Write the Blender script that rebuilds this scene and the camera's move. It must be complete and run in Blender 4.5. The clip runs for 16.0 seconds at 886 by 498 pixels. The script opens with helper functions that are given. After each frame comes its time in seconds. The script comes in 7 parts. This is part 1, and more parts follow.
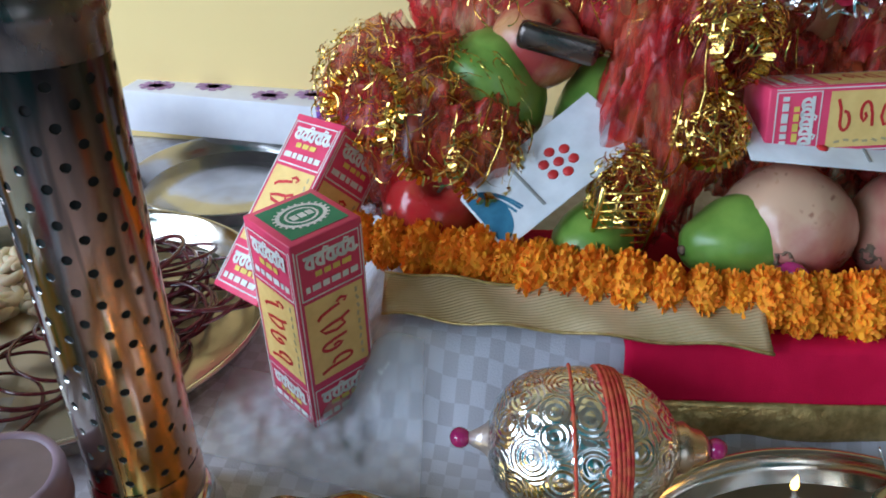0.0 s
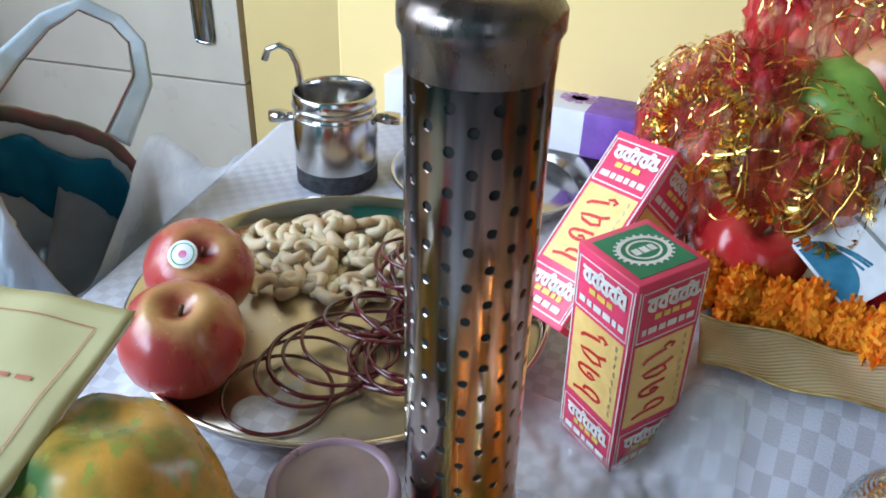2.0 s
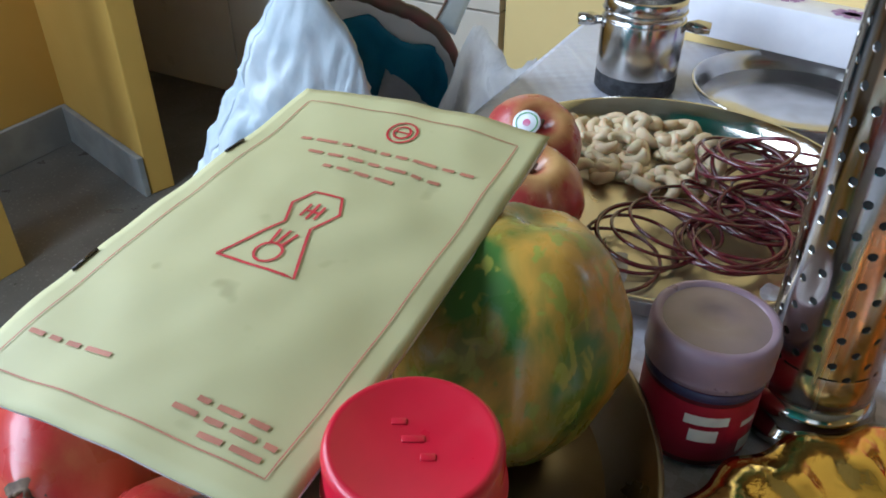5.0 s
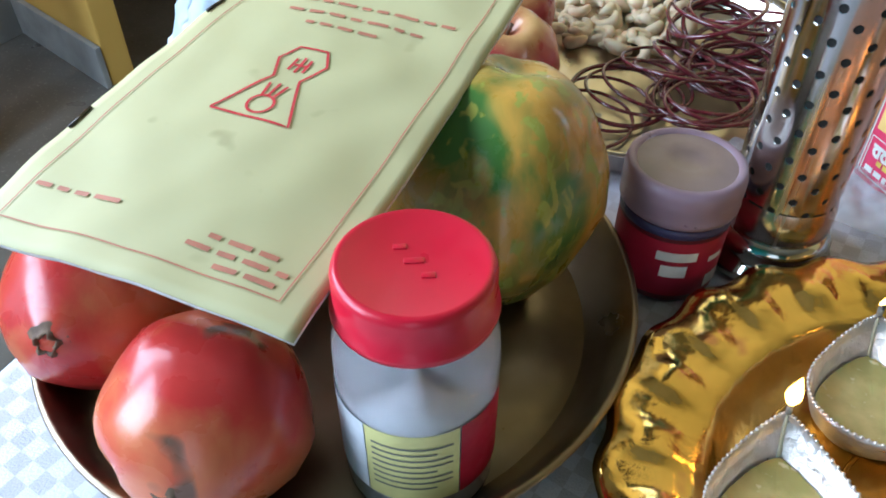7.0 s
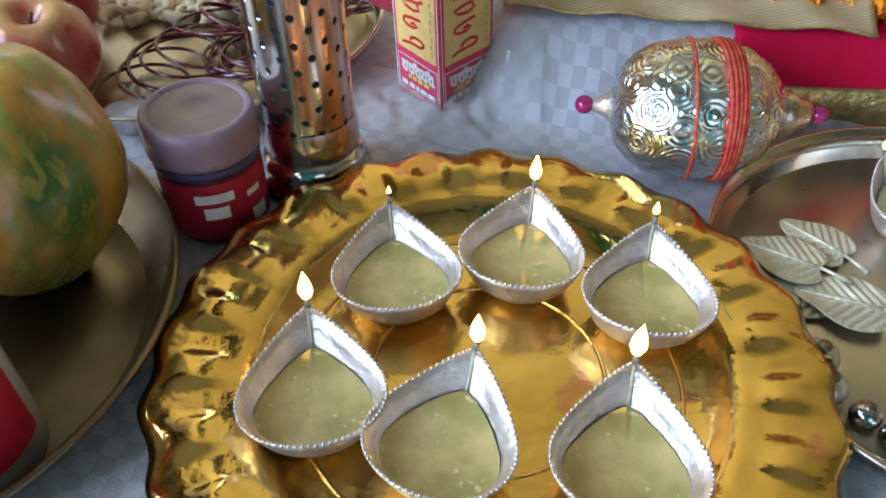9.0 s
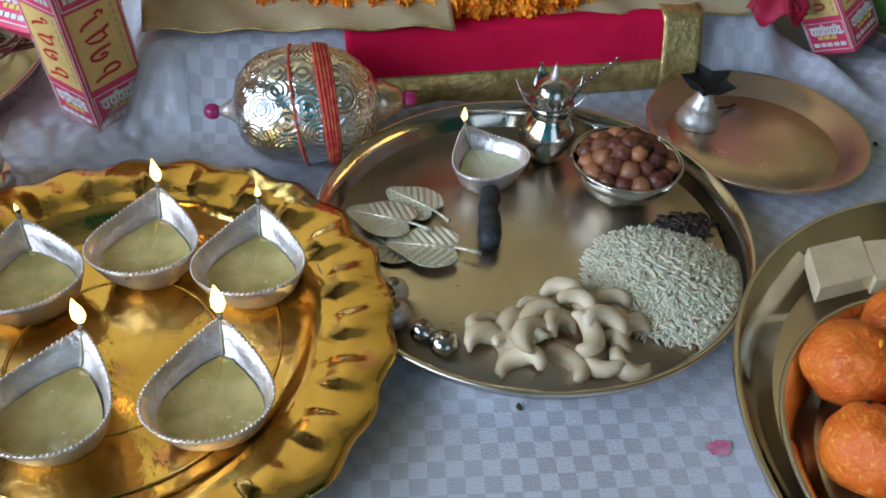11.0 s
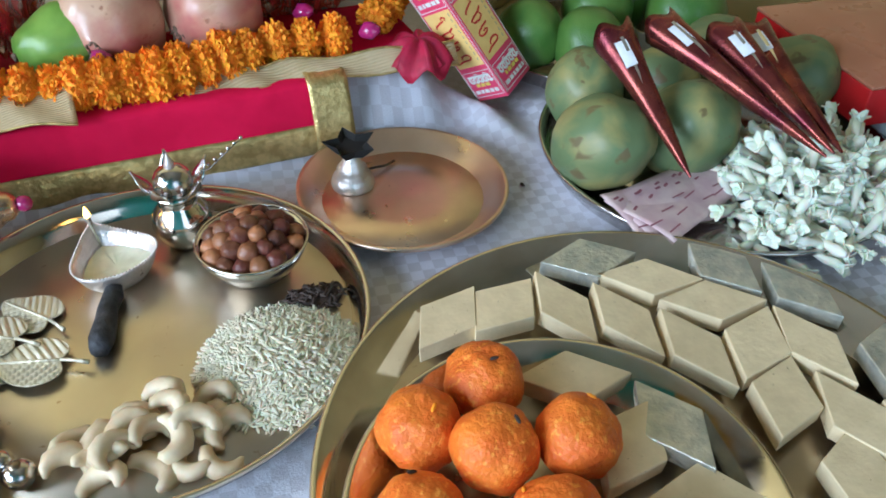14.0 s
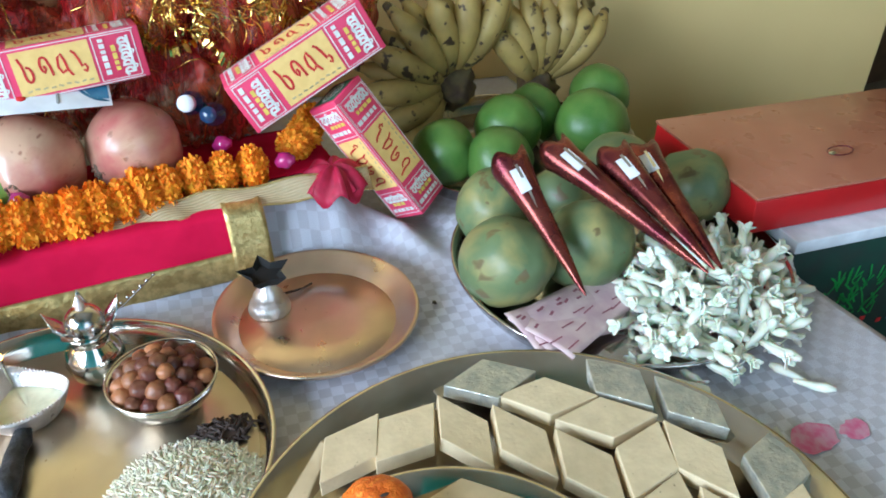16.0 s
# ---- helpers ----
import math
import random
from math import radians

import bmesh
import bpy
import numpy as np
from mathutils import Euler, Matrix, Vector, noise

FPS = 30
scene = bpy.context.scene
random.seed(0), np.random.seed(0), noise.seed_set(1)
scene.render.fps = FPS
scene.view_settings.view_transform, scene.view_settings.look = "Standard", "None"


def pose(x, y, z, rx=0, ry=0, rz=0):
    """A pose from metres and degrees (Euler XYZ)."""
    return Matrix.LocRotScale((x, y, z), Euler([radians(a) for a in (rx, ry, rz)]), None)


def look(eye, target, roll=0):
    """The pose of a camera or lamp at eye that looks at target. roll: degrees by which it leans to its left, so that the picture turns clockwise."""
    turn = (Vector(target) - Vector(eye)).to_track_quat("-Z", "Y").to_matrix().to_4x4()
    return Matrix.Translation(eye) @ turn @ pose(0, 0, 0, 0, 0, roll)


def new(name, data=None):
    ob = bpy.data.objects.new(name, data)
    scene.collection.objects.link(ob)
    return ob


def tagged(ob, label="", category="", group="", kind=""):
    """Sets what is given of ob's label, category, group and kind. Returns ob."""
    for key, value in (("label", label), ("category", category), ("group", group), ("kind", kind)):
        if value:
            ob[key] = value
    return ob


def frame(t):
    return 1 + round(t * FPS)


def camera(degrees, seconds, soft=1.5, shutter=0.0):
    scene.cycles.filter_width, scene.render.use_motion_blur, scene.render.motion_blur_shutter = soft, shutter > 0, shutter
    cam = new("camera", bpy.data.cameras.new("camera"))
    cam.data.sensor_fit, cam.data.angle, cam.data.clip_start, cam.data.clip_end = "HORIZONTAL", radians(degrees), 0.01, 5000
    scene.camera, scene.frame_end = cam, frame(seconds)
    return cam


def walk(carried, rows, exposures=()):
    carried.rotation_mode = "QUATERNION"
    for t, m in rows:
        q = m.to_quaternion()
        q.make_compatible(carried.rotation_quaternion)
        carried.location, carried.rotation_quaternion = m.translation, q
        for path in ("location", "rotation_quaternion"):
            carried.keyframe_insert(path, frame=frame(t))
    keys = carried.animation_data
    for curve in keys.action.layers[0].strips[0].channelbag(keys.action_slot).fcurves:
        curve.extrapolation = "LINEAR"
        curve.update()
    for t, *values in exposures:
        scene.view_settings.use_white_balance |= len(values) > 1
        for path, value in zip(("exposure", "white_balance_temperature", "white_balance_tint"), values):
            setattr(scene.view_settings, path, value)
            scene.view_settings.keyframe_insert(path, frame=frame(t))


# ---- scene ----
cam = camera(60.0, 16.0, soft=1.8)
ROWS = [
    (0.0, 0.0058, -0.0367, 0.3082, 59.77, -0.70, 0.61),
    (0.5, -0.0285, -0.0339, 0.3160, 59.14, -1.63, 4.12),
    (1.0, -0.0516, -0.0334, 0.3146, 59.28, -1.72, 7.21),
    (1.5, -0.0734, -0.0253, 0.3168, 59.18, -1.40, 10.40),
    (2.0, -0.0915, -0.0120, 0.3108, 58.43, -1.79, 13.98),
    (2.5, -0.1063, -0.0065, 0.3023, 57.52, -1.38, 16.59),
    (3.0, -0.1245, -0.0167, 0.2936, 57.14, -0.59, 19.83),
    (3.5, -0.1353, -0.0420, 0.2973, 56.77, -0.74, 23.49),
    (4.0, -0.1463, -0.0591, 0.2874, 56.76, 0.07, 26.25),
    (4.5, -0.1601, -0.0764, 0.2804, 56.46, -0.43, 28.68),
    (7.0, -0.1559, -0.1163, 0.2725, 47.30, -0.12, 25.77),
    (7.5, -0.1293, -0.1087, 0.2696, 47.34, -0.13, 17.63),
    (8.0, -0.1067, -0.0992, 0.2658, 46.85, 0.36, 13.05),
    (8.5, -0.0737, -0.0984, 0.2615, 46.48, 0.19, 6.71),
    (9.0, -0.0474, -0.1181, 0.2717, 46.13, -0.25, 2.64),
    (9.5, -0.0207, -0.1375, 0.2799, 46.43, -0.65, -1.42),
    (10.0, 0.0032, -0.1685, 0.2971, 47.31, -1.42, -5.09),
    (12.5, 0.1604, -0.1949, 0.3064, 46.98, -0.94, -18.32),
    (13.0, 0.1781, -0.1994, 0.3094, 47.54, -1.18, -19.94),
    (13.5, 0.1987, -0.2044, 0.3197, 48.80, -1.31, -21.67),
    (14.0, 0.2211, -0.2122, 0.3275, 50.00, -1.21, -23.10),
    (14.5, 0.2393, -0.2199, 0.3370, 51.28, -1.13, -24.10),
    (15.0, 0.2529, -0.2258, 0.3490, 52.77, -0.90, -26.13),
    (15.5, 0.2572, -0.2254, 0.3638, 54.61, -1.02, -26.41),
    (16.0, 0.2615, -0.2274, 0.3680, 55.61, -0.66, -26.15),
]
walk(cam, [(t, pose(x, y, z, rx, ry, rz)) for t, x, y, z, rx, ry, rz in ROWS],
     exposures=[(t, e, k, 10) for t, e, k in ((0.0, -0.5, 5550), (2.5, -0.1, 5650), (4.5, -0.52, 5650), (7.0, 0.0, 5500), (8.5, 0.0, 5400), (9.5, -0.42, 5450), (10.2, -0.6, 5500), (12.5, -0.25, 5450), (13.2, -0.02, 5500), (14.5, 0.4, 5550), (16.0, 0.58, 5600))])

# ---- light ----
world = bpy.data.worlds.new("sky")
scene.world = world
world.use_nodes = True
wn = world.node_tree
sky = wn.nodes.new("ShaderNodeTexSky")
sky.sky_type, sky.sun_disc, sky.sun_elevation, sky.sun_rotation = "NISHITA", False, radians(42), radians(250)
wn.links.new(sky.outputs[0], wn.nodes["Background"].inputs[0])
wn.nodes["Background"].inputs[1].default_value = 0.12


def window_light(name, m, sx, sy, watts, colour):
    """An area lamp: daylight at a window opening, and the added fill."""
    data = bpy.data.lights.new(name, "AREA")
    data.shape, data.size, data.size_y, data.energy, data.color = "RECTANGLE", sx, sy, watts, colour
    ob = new(name, data)
    ob.matrix_world = m
    return ob


window_light("window_daylight", look((-1.25, -0.78, 0.66), (0.0, 0.3, 0.0)), 0.78, 0.84, 30, (0.8, 0.91, 1.0))
window_light("window_daylight", look((-1.25, 0.1, 0.66), (-0.4, 0.75, 0.0)), 0.66, 0.84, 22, (0.8, 0.91, 1.0))
# added fill lamp in an invented doorway, aimed to lift the far left
window_light("doorway_daylight", look((0.55, -2.52, 0.85), (-0.7, 0.6, 0.0)), 1.3, 1.6, 10, (0.84, 0.94, 1.0))

# ---- materials ----


def mat(name, c1, c2=None, scale=60.0, rough=0.5, metal=0.0, bump=0.0, bscale=300.0, lo=0.38, hi=0.62, speck=None,
        sscale=500.0, sat=0.62, rand=0.0, rvar=0.08, coat=0.0, trans=0.0, ior=1.45, alpha=1.0, sss=0.0, dist=0.0, stretch=1.0):
    """Two-tone noise at one scale, fine specks at another, roughness and bump variation."""
    m = bpy.data.materials.new(name)
    m.use_nodes = True
    nt = m.node_tree
    b = nt.nodes["Principled BSDF"]
    b.inputs["Metallic"].default_value, b.inputs["Roughness"].default_value = metal, rough
    b.inputs["Coat Weight"].default_value, b.inputs["Coat Roughness"].default_value = coat, 0.12
    b.inputs["Transmission Weight"].default_value, b.inputs["IOR"].default_value, b.inputs["Alpha"].default_value = trans, ior, alpha
    if sss:
        b.inputs["Subsurface Weight"].default_value, b.inputs["Subsurface Scale"].default_value = sss, 0.004
    tc = nt.nodes.new("ShaderNodeTexCoord")
    vec = tc.outputs["Object"]
    if rand:
        oi = nt.nodes.new("ShaderNodeObjectInfo")
        ad = nt.nodes.new("ShaderNodeVectorMath")
        ad.operation = "MULTIPLY_ADD"
        cx = nt.nodes.new("ShaderNodeCombineXYZ")
        for i in range(3):
            nt.links.new(oi.outputs["Random"], cx.inputs[i])
        ad.inputs[1].default_value = (3.1, 2.3, 1.7)
        nt.links.new(cx.outputs[0], ad.inputs[0])
        nt.links.new(vec, ad.inputs[2])
        vec = ad.outputs[0]

    if stretch != 1.0:
        mp = nt.nodes.new("ShaderNodeMapping")
        mp.inputs["Scale"].default_value = (1, 1, stretch)
        nt.links.new(vec, mp.inputs[0])
        vec = mp.outputs[0]

    def nz(s, d=5.0):
        n = nt.nodes.new("ShaderNodeTexNoise")
        n.inputs["Scale"].default_value, n.inputs["Detail"].default_value, n.inputs["Distortion"].default_value = s, d, dist
        nt.links.new(vec, n.inputs["Vector"])
        return n.outputs["Fac"]

    def rng(v, a, c, lo_, hi_):
        r = nt.nodes.new("ShaderNodeMapRange")
        for i, q in zip((1, 2, 3, 4), (a, c, lo_, hi_)):
            r.inputs[i].default_value = q
        nt.links.new(v, r.inputs[0])
        return r.outputs[0]

    def mix(f, a, c):
        x = nt.nodes.new("ShaderNodeMix")
        x.data_type = "RGBA"
        for sock, v in ((x.inputs[0], f), (x.inputs[6], a), (x.inputs[7], c)):
            if isinstance(v, tuple):
                sock.default_value = (*v, 1)
            elif isinstance(v, float):
                sock.default_value = v
            else:
                nt.links.new(v, sock)
        return x.outputs[2]

    c2 = c2 or tuple(v * 0.82 for v in c1)
    col = mix(rng(nz(scale), lo, hi, 0, 1), c1, c2)
    if speck:
        col = mix(rng(nz(sscale, 2.0), sat, sat + 0.06, 0, 1), col, speck)
    if rand:
        hs = nt.nodes.new("ShaderNodeHueSaturation")
        nt.links.new(rng(oi.outputs["Random"], 0, 1, 1 - rand, 1 + rand), hs.inputs["Value"])
        nt.links.new(col, hs.inputs["Color"])
        col = hs.outputs[0]
    nt.links.new(col, b.inputs["Base Color"])
    nt.links.new(rng(nz(scale * 2.3), 0.3, 0.7, max(rough - rvar, 0.02), min(rough + rvar, 1)), b.inputs["Roughness"])
    if bump:
        bp = nt.nodes.new("ShaderNodeBump")
        bp.inputs["Strength"].default_value, bp.inputs["Distance"].default_value = bump, 0.002
        nt.links.new(nz(bscale, 4.0), bp.inputs["Height"])
        nt.links.new(bp.outputs[0], b.inputs["Normal"])
    return m


def glow(name, colour, power):
    m = bpy.data.materials.new(name)
    m.use_nodes = True
    b = m.node_tree.nodes["Principled BSDF"]
    b.inputs["Base Color"].default_value = (*colour, 1)
    b.inputs["Emission Color"].default_value, b.inputs["Emission Strength"].default_value = (*colour, 1), power
    return m


def weave(name, a, c, cells):
    """Cloth woven in small shiny and dull squares."""
    m = mat(name, a, tuple(v * 0.86 for v in a), 9, 0.55, bump=0.25, bscale=900)
    nt = m.node_tree
    b = nt.nodes["Principled BSDF"]
    tc = nt.nodes.new("ShaderNodeTexCoord")
    ch = nt.nodes.new("ShaderNodeTexChecker")
    ch.inputs["Scale"].default_value = cells
    mp = nt.nodes.new("ShaderNodeMapping")
    mp.inputs["Rotation"].default_value = (0, 0, radians(8))
    mp.inputs["Location"].default_value = (0.003, 0.004, 0.5011)
    mp.inputs["Scale"].default_value = (1, 1, 0.0)
    nt.links.new(tc.outputs["Object"], mp.inputs[0])
    nt.links.new(mp.outputs[0], ch.inputs[0])
    old = b.inputs["Base Color"].links[0].from_socket
    x = nt.nodes.new("ShaderNodeMix")
    x.data_type = "RGBA"
    x.inputs[7].default_value = (*c, 1)
    nt.links.new(ch.outputs[1], x.inputs[0])
    nt.links.new(old, x.inputs[6])
    nt.links.new(x.outputs[2], b.inputs["Base Color"])
    r = nt.nodes.new("ShaderNodeMapRange")
    r.inputs[3].default_value, r.inputs[4].default_value = 0.58, 0.26
    nt.links.new(ch.outputs[1], r.inputs[0])
    nt.links.new(r.outputs[0], b.inputs["Roughness"])
    return m


def ribbed(name, a, c, scale, metal=0.0, rough=0.4, strength=0.6, axis="X"):
    """Fine parallel ribs."""
    m = mat(name, a, c, 40, rough, metal)
    nt = m.node_tree
    b = nt.nodes["Principled BSDF"]
    tc = nt.nodes.new("ShaderNodeTexCoord")
    w = nt.nodes.new("ShaderNodeTexWave")
    w.bands_direction = axis
    w.inputs["Scale"].default_value, w.inputs["Distortion"].default_value = scale, 0.3
    bp = nt.nodes.new("ShaderNodeBump")
    bp.inputs["Strength"].default_value, bp.inputs["Distance"].default_value = strength, 0.0015
    nt.links.new(tc.outputs["Object"], w.inputs[0])
    nt.links.new(w.outputs["Fac"], bp.inputs["Height"])
    nt.links.new(bp.outputs[0], b.inputs["Normal"])
    return m


def engraved(name, a, c, scale, rough=0.2):
    """Silver sheet pressed with rings and petals."""
    m = mat(name, a, c, 45, rough, 1.0)
    nt = m.node_tree
    b = nt.nodes["Principled BSDF"]
    tc = nt.nodes.new("ShaderNodeTexCoord")
    v = nt.nodes.new("ShaderNodeTexVoronoi")
    v.inputs["Scale"].default_value = scale
    w = nt.nodes.new("ShaderNodeMath")
    w.operation = "MULTIPLY"
    w.inputs[1].default_value = 42.0
    s = nt.nodes.new("ShaderNodeMath")
    s.operation = "SINE"
    bp = nt.nodes.new("ShaderNodeBump")
    bp.inputs["Strength"].default_value, bp.inputs["Distance"].default_value = 0.32, 0.0012
    nt.links.new(tc.outputs["Object"], v.inputs[0])
    nt.links.new(v.outputs["Distance"], w.inputs[0])
    nt.links.new(w.outputs[0], s.inputs[0])
    nt.links.new(s.outputs[0], bp.inputs["Height"])
    nt.links.new(bp.outputs[0], b.inputs["Normal"])
    return m


M = dict(
    cloth=weave("table_cloth", (0.51, 0.5, 0.56), (0.61, 0.61, 0.68), 120),
    wall=mat("cream_wall_paint", (0.83, 0.62, 0.27), (0.79, 0.585, 0.25), 3, 0.75, bump=0.1, bscale=120),
    yellow=mat("yellow_wall_paint", (0.6, 0.37, 0.08), (0.56, 0.34, 0.07), 4, 0.7, bump=0.1, bscale=120),
    tile=mat("beige_wall_tile", (0.68, 0.6, 0.5), (0.63, 0.55, 0.46), 7, 0.35, rvar=0.1),
    teal_wall=mat("teal_wall_paint", (0.04, 0.4, 0.46), (0.035, 0.36, 0.41), 4, 0.6),
    film=mat("cloudy_plastic_film", (0.8, 0.81, 0.83), (0.68, 0.69, 0.72), 30, 0.3, bump=0.4, bscale=60, alpha=0.55),
    floor=mat("grey_floor_stone", (0.13, 0.12, 0.105), (0.1, 0.092, 0.08), 9, 0.35, speck=(0.2, 0.185, 0.165), sscale=160),
    ceiling=mat("white_ceiling_paint", (0.62, 0.58, 0.52), None, 2, 0.8),
    base=mat("grey_skirting", (0.3, 0.3, 0.285), None, 20, 0.45),
    wood=mat("dark_wood", (0.09, 0.05, 0.03), (0.05, 0.03, 0.02), 25, 0.4),
    grime=mat("table_wood", (0.22, 0.14, 0.08), None, 20, 0.5),
    steel=mat("stainless_steel", (0.62, 0.6, 0.58), (0.5, 0.48, 0.46), 30, 0.2, 1.0, rvar=0.07, bump=0.03, bscale=80),
    side_steel=mat("polished_dish_side", (0.66, 0.62, 0.56), (0.56, 0.51, 0.44), 30, 0.13, 1.0, rvar=0.05, bump=0.03, bscale=70),
    steel_dark=mat("tarnished_steel", (0.3, 0.24, 0.17), (0.2, 0.155, 0.1), 16, 0.36, 1.0, rvar=0.1, bump=0.04, bscale=70),
    brass_thali=mat("warm_steel", (0.64, 0.56, 0.45), (0.55, 0.47, 0.36), 14, 0.34, 1.0, rvar=0.08, bump=0.05, bscale=90, speck=(0.42, 0.31, 0.21), sscale=170, sat=0.72),
    copper=mat("worn_copper_plate", (0.78, 0.6, 0.46), (0.66, 0.49, 0.37), 20, 0.33, 1.0, rvar=0.08, bump=0.04, bscale=90, speck=(0.4, 0.26, 0.18), sscale=180, sat=0.74),
    gold=mat("polished_gold_plate", (0.82, 0.54, 0.15), (0.66, 0.42, 0.1), 24, 0.15, 1.0, bump=0.34, bscale=95, rvar=0.06, speck=(0.6, 0.3, 0.14), sscale=40, sat=0.64),
    silver=mat("white_silver", (0.86, 0.79, 0.75), (0.68, 0.6, 0.56), 70, 0.38, 0.82, bump=0.35, bscale=330, rvar=0.12),
    silver_pressed=engraved("pressed_silver", (0.9, 0.89, 0.86), (0.76, 0.78, 0.78), 62, 0.22),
    leaf_silver=ribbed("pressed_leaf_metal", (0.84, 0.78, 0.62), (0.72, 0.66, 0.5), 150, 0.55, 0.45, 0.2, "DIAGONAL"),
    soot=mat("soot_black_metal", (0.06, 0.052, 0.052), (0.2, 0.16, 0.14), 55, 0.28, 0.9, rvar=0.14, bump=0.1, bscale=200, stretch=0.4),
    # upright copper streaks put orange reflections into the steel's colour; dark specks besides
    holder=mat("copper_reflection_steel", (0.6, 0.57, 0.54), (0.66, 0.37, 0.25), 62, 0.2, 1.0, lo=0.52, hi=0.56, rvar=0.1, speck=(0.1, 0.075, 0.06), sscale=95, sat=0.61, stretch=0.05, bump=0.06, bscale=50),
    # black of the charred cup, and painted shade behind the tower's holes
    inside=mat("char_and_hole_shade_black", (0.012, 0.011, 0.01), None, 30, 0.9),
    ghee=mat("set_ghee", (0.62, 0.5, 0.22), (0.4, 0.34, 0.12), 45, 0.13, sss=0.3, bump=0.2, bscale=80, coat=0.6, speck=(0.68, 0.58, 0.34), sscale=200, sat=0.64),
    ghee_pale=mat("pale_ghee", (0.78, 0.76, 0.58), (0.66, 0.64, 0.46), 90, 0.35, sss=0.25, bump=0.12, bscale=150),
    wick=mat("charred_cotton_wick", (0.05, 0.04, 0.035), (0.4, 0.35, 0.28), 300, 0.9),
    cotton=mat("cotton_wick", (0.5, 0.44, 0.3), None, 200, 0.9),
    flame=glow("flame", (1.0, 0.62, 0.22), 34.0),
    flame_tip=glow("flame_heart", (1.0, 0.52, 0.09), 13.0),
    red_cloth=mat("crimson_cloth", (0.66, 0.008, 0.06), (0.58, 0.006, 0.05), 40, 0.85, bump=0.3, bscale=1500),
    gold_trim=mat("gold_brocade", (0.68, 0.52, 0.22), (0.46, 0.34, 0.13), 160, 0.36, 0.8, bump=0.5, bscale=300),
    ribbon=ribbed("ribbed_gold_ribbon", (0.6, 0.47, 0.28), (0.5, 0.38, 0.2), 190, 0.3, 0.5, 0.35, "Y"),
    marigold=mat("marigold_petal", (1.0, 0.4, 0.012), (0.95, 0.29, 0.01), 130, 0.75, rand=0.08, sss=0.25),
    hibiscus=mat("crimson_petal", (0.42, 0.008, 0.045), (0.3, 0.006, 0.03), 120, 0.6, sss=0.1),
    petal_white=mat("white_petal", (0.76, 0.76, 0.66), (0.68, 0.7, 0.54), 60, 0.5, rand=0.06, sss=0.25),
    green_stem=mat("green_stem", (0.1, 0.22, 0.03), None, 80, 0.5),
    apple=mat("red_apple_skin", (0.36, 0.045, 0.04), (0.55, 0.27, 0.12), 45, 0.32, lo=0.46, hi=0.7, speck=(0.58, 0.34, 0.18), sscale=520, sat=0.7, coat=0.25, rand=0.08, stretch=0.22),
    apple_bright=mat("bright_red_fruit_skin", (0.55, 0.02, 0.025), (0.5, 0.08, 0.05), 30, 0.22, coat=0.4),
    pom=mat("pomegranate_skin", (0.5, 0.035, 0.03), (0.6, 0.17, 0.07), 24, 0.3, lo=0.45, hi=0.62, speck=(0.17, 0.085, 0.055), sscale=32, sat=0.62, coat=0.3, rand=0.05, dist=0.4, bump=0.08, bscale=150),
    pom_pale=mat("pale_pomegranate_skin", (0.42, 0.105, 0.095), (0.6, 0.37, 0.24), 30, 0.33, lo=0.36, hi=0.64, coat=0.2, rand=0.08, stretch=0.45, speck=(0.34, 0.16, 0.1), sscale=120, sat=0.66),
    calyx=mat("dry_calyx", (0.1, 0.06, 0.04), (0.2, 0.13, 0.08), 200, 0.8),
    papaya=mat("ripening_papaya_skin", (0.52, 0.28, 0.045), (0.06, 0.15, 0.026), 34, 0.3, lo=0.4, hi=0.6, coat=0.25, dist=0.5, stretch=0.6, speck=(0.3, 0.3, 0.05), sscale=130, sat=0.57),
    mango=mat("green_mango_skin", (0.12, 0.17, 0.075), (0.28, 0.25, 0.09), 30, 0.45, lo=0.42, hi=0.62, speck=(0.13, 0.1, 0.04), sscale=75, sat=0.62, rand=0.12, coat=0.08, dist=0.3, stretch=0.5),
    lime=mat("green_citrus_skin", (0.062, 0.155, 0.026), (0.11, 0.215, 0.042), 34, 0.36, bump=0.25, bscale=700, rand=0.14, coat=0.15),
    pear=mat("green_fruit_skin", (0.14, 0.27, 0.04), (0.22, 0.36, 0.06), 40, 0.36, coat=0.15),
    banana=mat("spotted_banana_skin", (0.44, 0.31, 0.09), (0.33, 0.23, 0.07), 40, 0.55, speck=(0.06, 0.035, 0.018), sscale=85, sat=0.6, rand=0.1),
    banana_end=mat("brown_banana_stalk", (0.08, 0.05, 0.03), (0.14, 0.1, 0.04), 80, 0.8),
    cashew=mat("cashew_nut", (0.68, 0.56, 0.38), (0.58, 0.44, 0.27), 70, 0.5, sss=0.15, rand=0.1, bump=0.15, bscale=300),
    nut=mat("brown_nut_skin", (0.1, 0.026, 0.018), (0.34, 0.135, 0.055), 14, 0.42, lo=0.44, hi=0.58, rand=0.45, bump=0.3, bscale=400),
    rice=mat("rice_grain", (0.76, 0.67, 0.5), (0.68, 0.59, 0.43), 90, 0.45, sss=0.2),
    clove=mat("dark_clove", (0.03, 0.02, 0.015), (0.06, 0.035, 0.025), 200, 0.75),
    coal=mat("black_dhoop_stick", (0.018, 0.018, 0.02), (0.045, 0.045, 0.05), 120, 0.55, bump=0.6, bscale=260),
    laddu=mat("orange_laddu", (0.8, 0.2, 0.018), (0.7, 0.13, 0.01), 60, 0.5, bump=0.6, bscale=420, sss=0.1, rand=0.06, speck=(0.86, 0.3, 0.04), sscale=300, sat=0.6),
